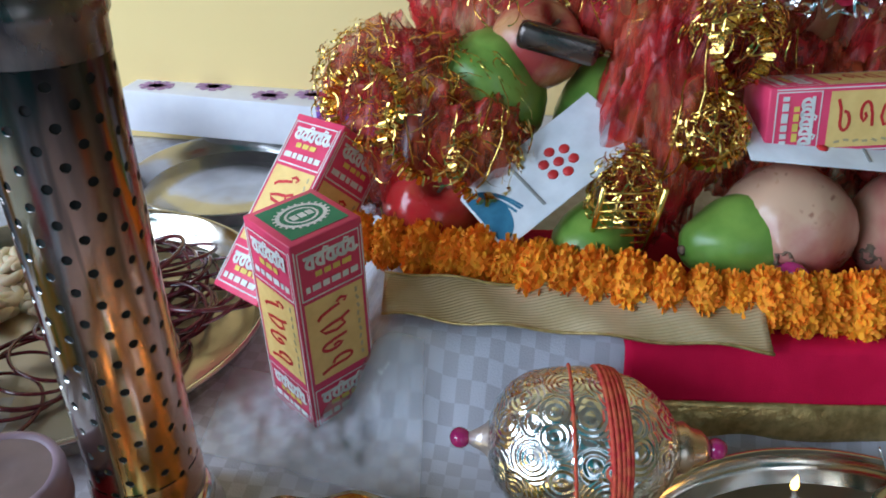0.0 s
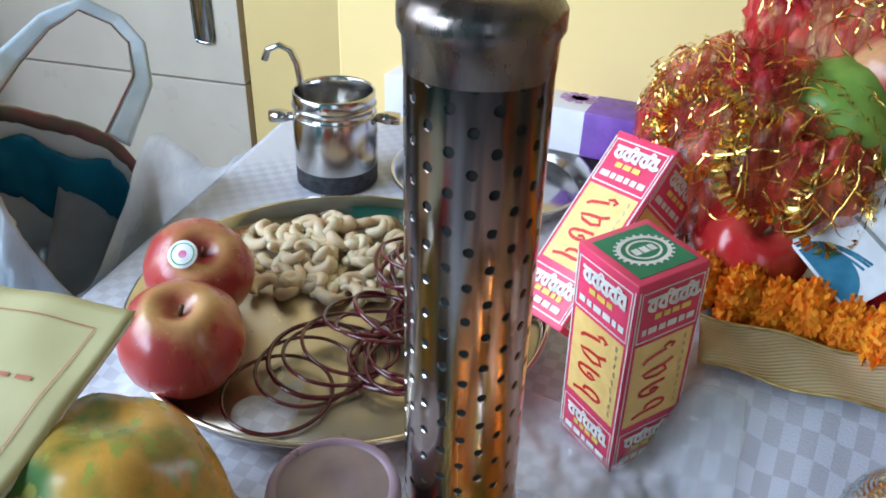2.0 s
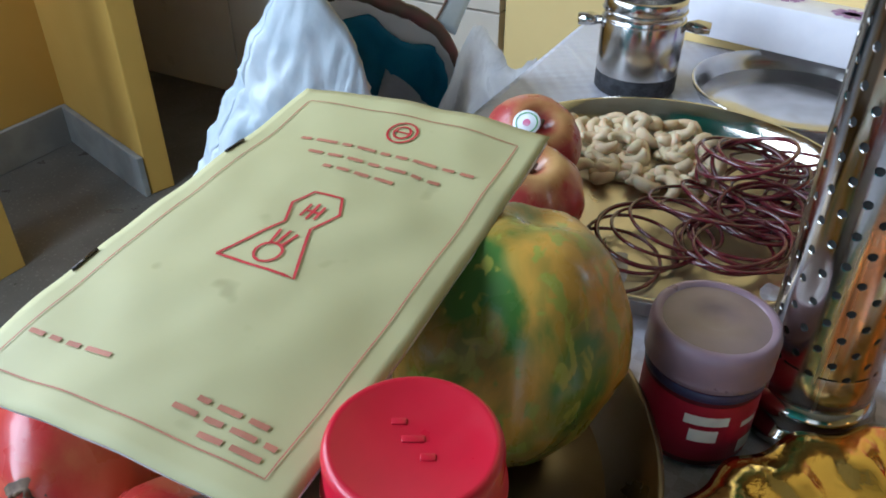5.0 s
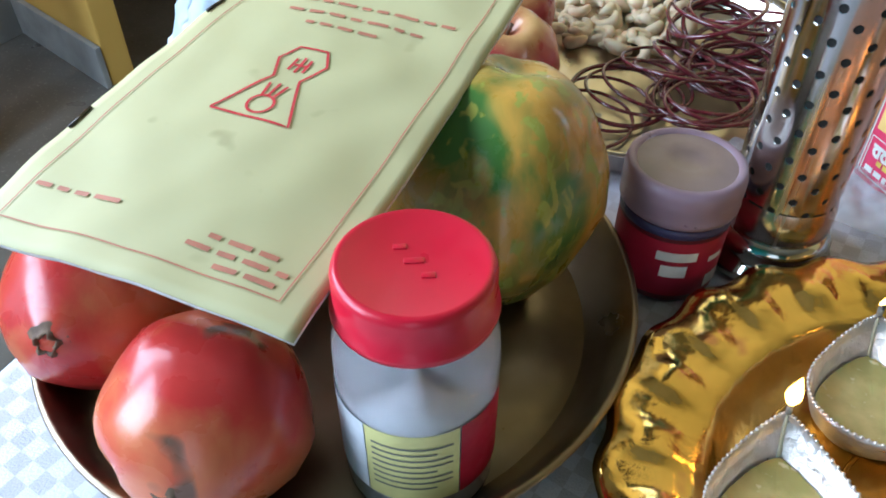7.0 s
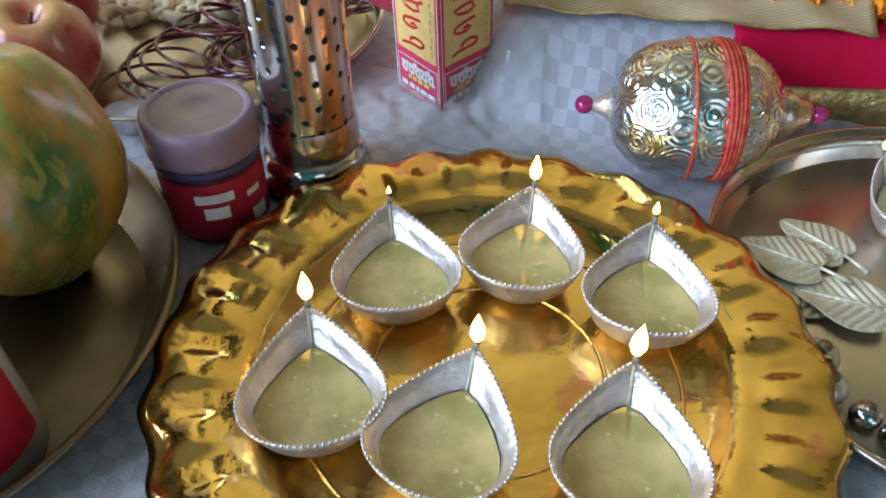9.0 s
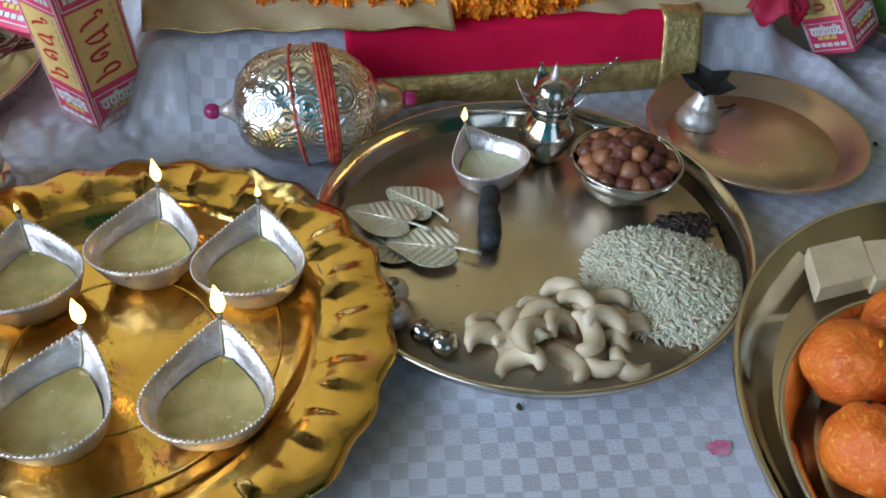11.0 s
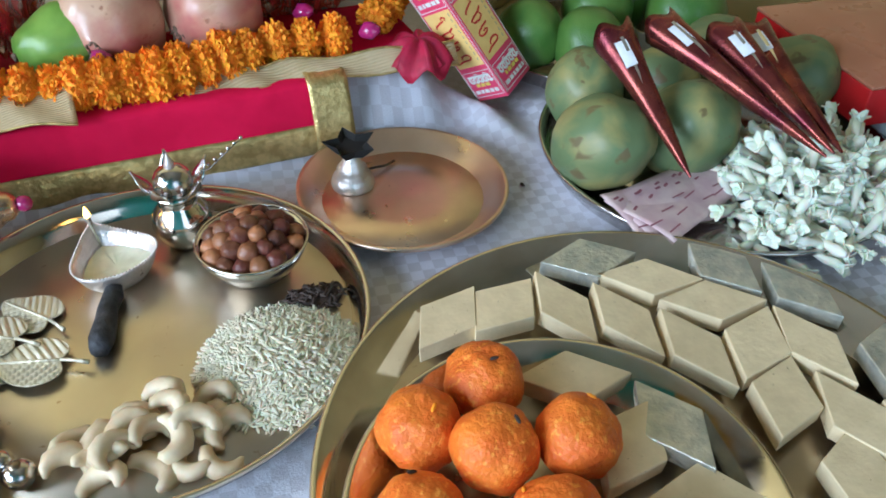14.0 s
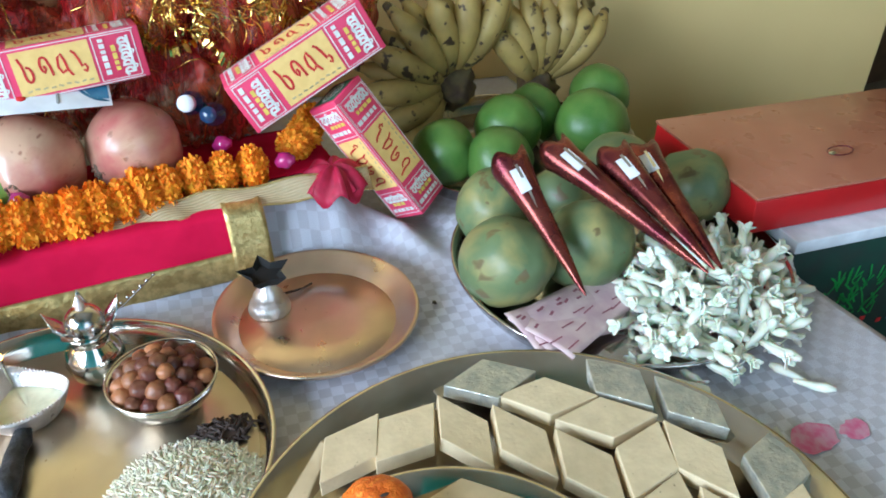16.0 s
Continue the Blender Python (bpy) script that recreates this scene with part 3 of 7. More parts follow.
# the unseen room behind the camera: a window at the left, an invented doorway behind
for y0, y1, z0, z1, what in ((-2.76, -1.2, -0.5, 2.2, "beside"), (-0.36, -0.25, -0.5, 2.2, "beside"), (0.45, 0.5, -0.5, 2.2, "beside"), (-1.2, -0.36, -0.5, 0.22, "under"), (-1.2, -0.36, 1.1, 2.2, "over"), (-0.25, 0.45, -0.5, 0.22, "under"), (-0.25, 0.45, 1.1, 2.2, "over")):
    single("wall_west", rbox(0.12, y1 - y0 - 0.002, z1 - z0 - 0.002, 0, (-1.36, (y0 + y1) / 2, (z0 + z1) / 2)), "yellow" if y0 > -0.3 else "teal_wall", "painted wall %s a window" % what, "wall", kind="structure", smooth=False)
single("wall_west_return", rbox(0.3, 0.1, 2.7, 0, (-1.9, 0.55, 0.85)), "wall", "cream wall beside a passage", "wall", kind="structure", smooth=False)
single("wall_east", rbox(0.12, 4.8, 2.7, 0, (2.7, -0.5, 0.85)), "wall", "cream painted side wall", "wall", kind="structure", smooth=False)
single("wall_south", rbox(2.4, 0.12, 2.7, 0, (-1.3, -2.7, 0.85)), "teal_wall", "teal painted wall beside a doorway", "wall", kind="structure", smooth=False)
single("wall_south", rbox(1.4, 0.12, 2.7, 0, (1.98, -2.7, 0.85)), "teal_wall", "teal painted wall beside a doorway", "wall", kind="structure", smooth=False)
# invented wall out of view: gives the dish sides teal to reflect
single("wall_partition", rbox(1.5, 0.1, 2.698, 0, (-0.55, -1.5, 0.85)), "teal_wall", "added unseen teal wall for reflections in the dishes", "wall", kind="structure", smooth=False)
single("wall_south_over", rbox(1.376, 0.12, 0.72, 0, (0.59, -2.7, 1.84)), "teal_wall", "teal painted wall over a doorway", "wall", kind="structure", smooth=False)
single("wall_east_recess", rbox(1.7, 0.1, 2.7, 0, (2.1, 1.2, 0.85)), "wood", "dark wooden cupboard front in a recess", "wall", kind="structure", smooth=False)
single("wall_north_far", rbox(2.6, 0.1, 2.7, 0, (-1.6, 1.75, 0.85)), "wall", "cream wall far behind", "wall", kind="structure", smooth=False)

# ---- dishes ----


def thali(name, label, x, y, r, rim, material, z=0.0, well=None, flare=0.0, category="plate", depth=0.0022):
    """A round metal dish with a rolled lip."""
    w = well or r - rim * 0.55
    t = thing(name, label, category, pose(x, y, z))
    p = [(0.0, 0.0), (w * 0.5, 0.0), (w, 0.0), (w + (r - w) * flare, rim * 0.55) if flare else (w + (r - w) * 0.45, rim * 0.35), (r - 0.003, rim - 0.002), (r - 0.0006, rim), (r + 0.0008, rim - 0.0008),
         (r - 0.0002, rim - 0.0026)]
    inner = [(max(a - depth * 0.6, 0), b + depth) for a, b in p[:5]]
    prof = p[:5][:-1] + [(r - 0.002, rim - 0.004), (r + 0.001, rim - 0.0015), (r + 0.0012, rim + 0.0004), (r, rim + 0.0014), (r - 0.0018, rim + 0.0008)] + inner[3::-1]
    part("dish", lathe([(0.0, 0.0), (w * 0.5, 0.0), (w, 0.0), (w - depth * 0.6, depth), (w * 0.5, depth), (0.0, depth)], 96), material, t)
    part("side", lathe([(w, 0.0)] + prof[3:-3] + [(w - depth * 0.6, depth)], 96), {"brass_thali": "side_steel"}.get(material, material), t, "sloping polished side")
    part("rim", lathe([(r + 0.0014 * math.cos(k * math.pi / 4), rim + 0.0014 * math.sin(k * math.pi / 4)) for k in range(9)], 96), material, t, "rolled lip")
    return t


fruit_thali = thali("fruit_thali", "dark tarnished steel dish holding fruit", -0.306, 0.09, 0.132, 0.026, "steel_dark", well=0.114)
thali("bangle_thali", "pale brass dish of nuts and bangles", -0.247, 0.377, 0.136, 0.02, "brass_thali")
thali("steel_thali", "shiny steel plate beside the wall", -0.19, 0.6, 0.088, 0.016, "steel")
thali("offering_thali", "warm steel plate of rice, nuts and leaves", 0.193, 0.135, 0.126, 0.016, "brass_thali")
thali("copper_plate", "small worn copper plate with a raised side", 0.3765, 0.2075, 0.0738, 0.013, "copper", well=0.059)
thali("sweet_thali", "large steel plate of diamond sweets", 0.4135, -0.0615, 0.1715, 0.02, "brass_thali", well=0.15)
thali("sweet_dish", "smaller steel plate of laddus on a larger one", 0.352, -0.066, 0.1, 0.021, "brass_thali", z=0.0035, well=0.081)
thali("flower_thali", "steel plate of green fruit and white flowers", 0.617, 0.167, 0.134, 0.017, "steel")
thali("citrus_plate", "steel plate of limes and bananas", 0.64, 0.375, 0.118, 0.018, "steel")

# polished gold plate with a scalloped, embossed rim
gold = thing("gold_plate", "polished gold plate with a scalloped embossed rim", "plate", pose(-0.036, 0.084, 0))
N = 24


def flute(ang, r, z):
    k = smooth((r - 0.1) / 0.02)
    s = math.cos(ang * N)
    cell = math.exp(-((r - 0.12) / 0.0095) ** 2)
    boss = -0.0022 * cell * smooth(0.5 + 0.9 * s) + 0.0012 * cell
    edge = smooth((r - 0.128) / 0.012)
    return 0.0015 * edge * s + 0.001 * k * noise.noise(Vector((ang * 6, r * 60, 1))), boss + 0.0008 * edge * s + 0.0016 * k * noise.noise(Vector((ang * 4, r * 70, 3)))


gp = [(0.0, 0.004), (0.06, 0.004), (0.088, 0.004), (0.094, 0.0075), (0.098, 0.0125), (0.101, 0.0155), (0.105, 0.0167), (0.109, 0.0175), (0.112, 0.0186), (0.115, 0.0197), (0.118, 0.0205), (0.121, 0.021), (0.124, 0.0214), (0.128, 0.0215), (0.132, 0.0211), (0.136, 0.0205), (0.14, 0.019)]
part("dish", lathe(gp + [(r - 0.001, z - 0.0022) for r, z in gp[::-1][:-1]] + [(0.0, 0.0018)], 300, flute), "gold", gold)
for ring in (0.05, 0.082):
    part("chased_ring", lathe([(ring + 0.001 * math.cos(k * math.pi / 3), 0.0042 + 0.0007 * math.sin(k * math.pi / 3)) for k in range(7)], 96), "gold", gold)


def drop(a, w, ln):
    """Half-outline of a leaf-shaped lamp: round at the back, pointed in front (+y)."""
    y = -math.cos(a)
    x = math.sin(a)
    k = smooth((y + 0.15) / 1.15)
    half = abs(math.cos(a / 2))
    return x * w * 1.2 * half ** 0.56, (y * ln * 0.5 + 0.5 * ln * 0.24 * k * max(y, 0) ** 2)


def diya(x, y, tx, ty, z, material="silver", fill="ghee", flame=1.0, label="silver oil lamp of set ghee with a burning wick", width=0.0287, length=0.058, tall=0.022):
    t = thing("oil_lamp", label, "lamp", pose(x, y, z, 0, 0, math.degrees(math.atan2(ty - y, tx - x)) - 90), "burning oil lamps")
    seg = 44
    rows = [(0.5, 0.0, 0.0), (0.62, 0.0006, 0), (0.82, 0.35, 0), (0.97, 0.85, 0), (1.0, 1.0, 1), (0.965, 1.0, 1), (0.87, 0.74, 0), (0.75, 0.45, 0), (0.5, 0.24, 0)]
    bm = bmesh.new()
    rings = []
    for k, h, lip in rows:
        ring = []
        for i in range(seg):
            px, py = drop(2 * math.pi * i / seg, width, length)
            nose = max(py / (length * 0.65), 0) ** 3
            ring.append(bm.verts.new((px * k, py * k - 0.002 * (1 - k), tall * h + 0.006 * nose * h)))
        rings.append(ring)
    for p, q in zip(rings, rings[1:]):
        for i in range(seg):
            bm.faces.new((p[i], p[(i + 1) % seg], q[(i + 1) % seg], q[i]))
    bm.faces.new(rings[0][::-1])
    bm.faces.new(rings[-1])
    part("bowl", bm, material, t)
    edge = bmesh.new()
    for i in range(84):
        px, py = drop(2 * math.pi * (i + 0.5) / 84, width * 0.985, length * 0.985)
        nose = max(py / (length * 0.65), 0) ** 3
        bmesh.ops.create_icosphere(edge, subdivisions=1, radius=0.00085, matrix=Matrix.Translation((px, py, tall + 0.006 * nose + 0.0003)))
    part("beaded_edge", edge, material, t, "beaded silver rim")
    oil = bmesh.new()
    c = oil.verts.new((0, -0.004, tall * 0.49))
    rr = []
    for k, h in ((0.32, 0.5), (0.58, 0.53), (0.8, 0.575)):
        rr.append([oil.verts.new((drop(2 * math.pi * i / seg, width, length)[0] * k, drop(2 * math.pi * i / seg, width, length)[1] * k * 0.94 - 0.002, tall * h + 0.0008 * noise.noise(Vector((i * 0.7, k * 9, x * 90))))) for i in range(seg)])
    for i in range(seg):
        oil.faces.new((c, rr[0][i], rr[0][(i + 1) % seg]))
        for p, q in zip(rr, rr[1:]):
            oil.faces.new((p[i], q[i], q[(i + 1) % seg], p[(i + 1) % seg]))
    part("ghee", oil, fill, t, "half-set yellowish ghee")
    ye = length * 0.655
    part("wick", tube([(0, ye * 0.66, tall * 0.58), (0.0004, ye * 0.72, tall * 0.66), (0, ye - 0.008, tall * 0.86), (0, ye - 0.001, tall + 0.0085)], [0.0006, 0.0007, 0.0008, 0.0007], 7), "cotton", t)
    part("wick_tip", tube([(0, ye - 0.0032, tall + 0.0055), (0.0003, ye - 0.0008, tall + 0.0105)], 0.0013, 7), "wick", t, "charred wick end")
    f = flame * 1.25
    body = lathe([(0.0, 0.0), (0.0016 * f, 0.0012), (0.0026 * f, 0.0035 * f), (0.0024 * f, 0.006 * f), (0.0014 * f, 0.0095 * f), (0.0, 0.0135 * f)], 14)
    part("flame", body, "flame_tip", t, "small bright flame").matrix_local = pose(0, ye - 0.0008, tall + 0.0085)
    return t


for x, y, tx, ty, f in ((-0.079, 0.127, -0.086, 0.168, 0.35), (-0.021, 0.143, -0.014, 0.184, 0.9), (0.034, 0.119, 0.041, 0.16, 0.5),
                        (-0.106, 0.059, -0.114, 0.1, 0.95), (-0.053, 0.041, -0.04, 0.082, 0.95), (0.015, 0.036, 0.021, 0.077, 1.05)):
    diya(x, y, tx, ty, 0.0045, flame=f)
diya(0.181, 0.193, 0.169, 0.229, 0.0024, fill="ghee_pale", flame=0.6, label="silver oil lamp of pale ghee with a burning wick", width=0.0255, length=0.046, tall=0.0185)

# ---- fruit ----


def apple(m, r, seed, group="apples", label="red and yellow apple with a short stem", material="apple"):
    t = thing("apple", label, "apple", m, group)
    part("flesh", fruit(r, r, r * 0.94, 0.42, 0.2, 0.05, seed, 40), material, t)
    part("stem", tube([(0, 0, r * 0.5), (0.001, 0, r * 0.64), (0.002, 0.001, r * 0.76)], [0.0016, 0.0012, 0.0015], 6), "calyx", t)
    return t


def pomegranate(m, r, seed, material="pom", label="red pomegranate with a dry crown"):
    t = thing("pomegranate", label, "pomegranate", m, "pomegranates")
    part("rind", fruit(r, r, r * 0.95, -0.1, 0.08, 0.07, seed), material, t)
    part("crown", lathe([(0.0, 0.95 * r), (0.06 * r, 0.96 * r), (0.085 * r, 1.0 * r), (0.09 * r, 1.04 * r), (0.115 * r, 1.05 * r), (0.13 * r, 1.02 * r), (0.15 * r, 0.995 * r), (0.21 * r, 0.97 * r)], 18,
                        lambda a, q, z: (0.02 * r * math.sin(5 * a + 20 * z), 0.03 * r * math.sin(6 * a + seed) * (z > r))), "calyx", t, "short dry crown")
    return t


t = apple(pose(-0.309, 0.288, 0.036, 12, 4, 20), 0.0345, 1)
t = apple(pose(-0.334, 0.352, 0.037, 30, -8, 60), 0.034, 2, label="red apple with a round white sticker")
bm = lathe([(0.0, 0.0003), (0.0088, 0.0), (0.009, -0.0002)], 28)
part("sticker", bm, "label_white", t, "round white fruit sticker")
st = t.children[-1]
part("sticker_print", lathe([(0.0066, 0.0004), (0.0072, 0.0004)], 28), "leaf_print", st, "thin green ring of print")
part("sticker_mark", lathe([(0.0, 0.0005), (0.0026, 0.0004)], 12), "stain", st, "pink printed mark")
nrm = Vector((0.12, -0.62, 0.75)).normalized()
st.matrix_world = Matrix.Translation(Vector((-0.334, 0.352, 0.037)) + nrm * 0.0345) @ turned(nrm)
st.matrix_parent_inverse = Matrix.Identity(4)
st.matrix_basis = t.matrix_basis.inverted() @ (Matrix.Translation(Vector((-0.334, 0.352, 0.037)) + nrm * 0.0335) @ turned(nrm))

t = thing("papaya", "ripening green and orange papaya under a booklet", "papaya", Matrix.Translation((-0.256, 0.143, 0.0585)) @ turned((0.05, 0.3, 0.9)))
bm = fruit(0.0505, 0.051, 0.0575, 0.1, 0.03, 0.06, 4, 60, taper=-0.04)
for v in bm.verts:
    a, w = math.atan2(v.co.y, v.co.x), min(math.hypot(v.co.x, v.co.y) / 0.04, 1)
    v.co.x, v.co.y = v.co.x * (1 + 0.035 * w * math.cos(5 * a + 0.6)), v.co.y * (1 + 0.035 * w * math.cos(5 * a + 0.6))
part("skin", bm, "papaya", t)
part("stalk_scar", fruit(0.011, 0.011, 0.004, lumps=0.3, seg=14), "calyx", t).matrix_local = pose(0, 0, -0.0555)
pomegranate(Matrix.Translation((-0.302, -0.006, 0.042)) @ turned((0.32, -0.85, 0.05)), 0.0375, 1)
pomegranate(Matrix.Translation((-0.377, 0.018, 0.043)) @ turned((0.3, -0.8, 0.35)), 0.0375, 2)
pomegranate(Matrix.Translation((-0.35, 0.1, 0.043)) @ turned((-0.5, 0.3, 0.6)), 0.0375, 5)
pomegranate(Matrix.Translation((0.212, 0.374, PLAT + 0.037)) @ turned((-0.35, -0.9, -0.05)), 0.0385, 3, "pom_pale", "pale pink pomegranate lying on a red cloth")
pomegranate(Matrix.Translation((0.287, 0.372, PLAT + 0.037)) @ turned((-0.85, -0.45, -0.25)), 0.037, 4, "pom_pale", "pale pink pomegranate with a dark dry crown")
apple(Matrix.Translation((-0.002, 0.408, PLAT + 0.03)) @ pose(0, 0, 0, 35, 10, 0), 0.0335, 7, material="apple_bright", label="glossy bright red apple among red netting")
apple(Matrix.Translation((0.062, 0.455, 0.175)) @ pose(0, 0, 0, 25, 30, 0), 0.03, 8, label="pink-red apple in a pile of fruit")


def plain_fruit(name, label, cat, at, r3, d, material, group, seed, taper=0.0):
    t = thing(name, label, cat, Matrix.Translation(at) @ turned(d, seed * 40), group)
    part("skin", fruit(*r3, 0.05, 0.04, 0.07, seed, taper=taper), material, t)
    part("stalk_end", fruit(0.0035, 0.0035, 0.0022, lumps=0.3, seg=10), "calyx", t).matrix_local = pose(0, 0, r3[2] * 0.97)
    return t


plain_fruit("pear", "smooth green pear among red netting", "pear", (0.18, 0.366, PLAT + 0.03), (0.028, 0.028, 0.036), (-0.9, -0.2, -0.05), "pear", "green pears", 3, -0.22)
plain_fruit("pear", "smooth green pear leaning on netting", "pear", (0.036, 0.447, 0.147), (0.033, 0.033, 0.04), (0.5, -0.1, -0.6), "pear", "green pears", 4, -0.15)
plain_fruit("pear", "smooth green pear under a white card", "pear", (0.096, 0.372, PLAT + 0.024), (0.025, 0.025, 0.03), (0.2, 0.6, 0.3), "pear", "green pears", 5, -0.15)
plain_fruit("pear", "smooth green pear behind a card", "pear", (0.108, 0.452, 0.132), (0.03, 0.03, 0.036), (0.2, 0.2, 0.9), "pear", "green pears", 6, -0.15)
for i, (x, y, z, r, d) in enumerate(((0.511, 0.166, 0.04, 0.037, (0.1, -0.3, 0.9)), (0.578, 0.158, 0.041, 0.036, (0.2, 0.4, 0.85)), (0.538, 0.236, 0.041, 0.033, (-0.3, 0.3, 0.8)),
                                    (0.705, 0.19, 0.044, 0.033, (0.4, 0.1, 0.8)), (0.655, 0.232, 0.048, 0.036, (0.1, 0.5, 0.7)), (0.6, 0.225, 0.04, 0.032, (0.1, -0.2, 0.9)))):
    plain_fruit("mango", "dull green mango with dark blemishes", "mango", (x, y, z), (r * 0.97, r * 0.9, r * 1.08), (-d[0], -d[1] + 0.8, -d[2]), "mango", "green mangoes", i)
for i, (x, y, z, r) in enumerate(((0.545, 0.338, 0.043, 0.031), (0.583, 0.303, 0.043, 0.0315), (0.617, 0.348, 0.05, 0.033), (0.693, 0.318, 0.05, 0.036), (0.732, 0.36, 0.058, 0.031), (0.66, 0.372, 0.045, 0.03))):
    plain_fruit("lime", "round green citrus fruit in a bowl", "lime", (x, y, z), (r, r * 0.97, r * 0.95), (0.2 * i - 0.5, 0.7, -0.4), "lime", "green citrus fruits", i + 11)


bowl = thing("cream_bowl", "shallow cream plastic bowl under citrus fruit", "bowl", pose(0.69, 0.325, 0.003))
part("shell", lathe([(0, 0), (0.026, 0), (0.034, 0.006), (0.046, 0.026), (0.0485, 0.036), (0.0495, 0.037), (0.0475, 0.037), (0.044, 0.026), (0.032, 0.008), (0.024, 0.003), (0, 0.003)], 56), "cream_bowl", bowl)


def bananas(m, n, spread, ln, seed, label):
    """A hand of short bananas fanned from one stalk."""
    t = thing("banana_bunch", label, "bananas", m, "bunches of bananas")
    r = random.Random(seed)
    for i in range(n):
        for layer in range(2):
            a = radians(-spread / 2 + spread * (i + 0.5 * layer) / (n - 0.5))
            ll = ln * r.uniform(0.9, 1.06) * (1 if layer == 0 else 0.9)
            pts, rs = [], []
            for k in range(9):
                s = k / 8
                rad = 0.012 + ll * s
                out = 0.028 * math.sin(s * 2.4) - (0.018 * layer)
                pts.append((math.sin(a) * rad, -out, math.cos(a) * rad))
                rs.append((0.004, 0.0062, 0.0105, 0.0128, 0.0135, 0.0132, 0.0118, 0.0082, 0.0035)[k])
            b = part("banana", tube(pts, rs, 9), "banana", t)
            tip = pts[-1]
            part("tip", tube([pts[-2], tip, (tip[0] * 1.03, tip[1], tip[2] * 1.03)], [0.0045, 0.0046, 0.003], 7), "banana_end", b, "black banana tip")
    part("stalk", fruit(0.022, 0.02, 0.019, lumps=0.4, seed=seed), "banana_end", t, "dark brown stalk")
    return t


bananas(Matrix.Translation((0.605, 0.437, 0.06)) @ pose(0, 0, 0, -12, -44, 6), 8, 160, 0.104, 2, "bunch of spotted yellow bananas by the wall")
bananas(Matrix.Translation((0.708, 0.436, 0.038)) @ pose(0, 0, 0, -14, 4, -6), 7, 92, 0.096, 5, "smaller bunch of spotted bananas")

# ---- nuts, rice and sweets ----


def cashew_mesh(seed):
    r = random.Random(seed)
    pts, rs = [], []
    for k in range(9):
        a = radians(-112 + 224 * k / 8)
        pts.append((0.0072 * math.cos(a), 0.0082 * math.sin(a), 0.0006 * math.sin(k)))
        rs.append((0.0012, 0.003, 0.0041, 0.0046, 0.0047, 0.0044, 0.0038, 0.0028, 0.001)[k] * r.uniform(0.94, 1.06))
    bm = tube(pts, rs, 9)
    for v in bm.verts:
        v.co *= 1 + 0.1 * noise.noise(v.co * 160 + Vector((seed, 0, 0)))
    for f in bm.faces:
        f.smooth = True
    me = bpy.data.meshes.new("cashew")
    bm.to_mesh(me)
    bm.free()
    me.materials.append(M["cashew"])
    return me


CASHEWS = [cashew_mesh(s) for s in range(5)]


def scatter(name, label, cat, group, meshes, spots, r, scale=1.0):
    for x, y, z in spots:
        ob = new(name, r.choice(meshes))
        ob.matrix_world = Matrix.Translation((x, y, z)) @ Euler((r.uniform(-0.5, 0.5), r.uniform(-0.5, 0.5), r.uniform(0, 6.28))).to_matrix().to_4x4() @ Matrix.Scale(scale * r.uniform(0.88, 1.1), 4)
        tagged(ob, label, cat, group)


r = random.Random(3)
spots = []
for i in range(92):
    u, a = math.sqrt(r.random()), r.uniform(0, 6.28)
    x, y = -0.285 + 0.062 * u * math.cos(a), 0.438 + 0.062 * u * math.sin(a)
    if math.hypot(x + 0.247, y - 0.377) < 0.122:
        spots.append((x, y, 0.0065 + 0.016 * (1 - u) * r.random() + (0.002 if i % 3 == 0 else 0)))
scatter("cashew", "cream cashew nut in a heap on a dish", "nut", "cashews beside the bangles", CASHEWS, spots, r, 1.0)
scatter("cashew", "large cream cashew nut on the plate", "nut", "cashews on the offering plate", CASHEWS,
        [(0.146, 0.05, 0.0075), (0.166, 0.057, 0.009), (0.193, 0.075, 0.009), (0.186, 0.052, 0.012), (0.212, 0.055, 0.009), (0.203, 0.034, 0.0075), (0.181, 0.034, 0.0075), (0.16, 0.035, 0.0075),
         (0.208, 0.069, 0.008), (0.177, 0.066, 0.008), (0.195, 0.062, 0.017), (0.17, 0.045, 0.015), (0.152, 0.064, 0.0075), (0.223, 0.044, 0.0075), (0.218, 0.066, 0.0075), (0.192, 0.045, 0.017), (0.206, 0.047, 0.015), (0.178, 0.055, 0.017), (0.159, 0.047, 0.014), (0.216, 0.031, 0.0075)], r, 1.18)


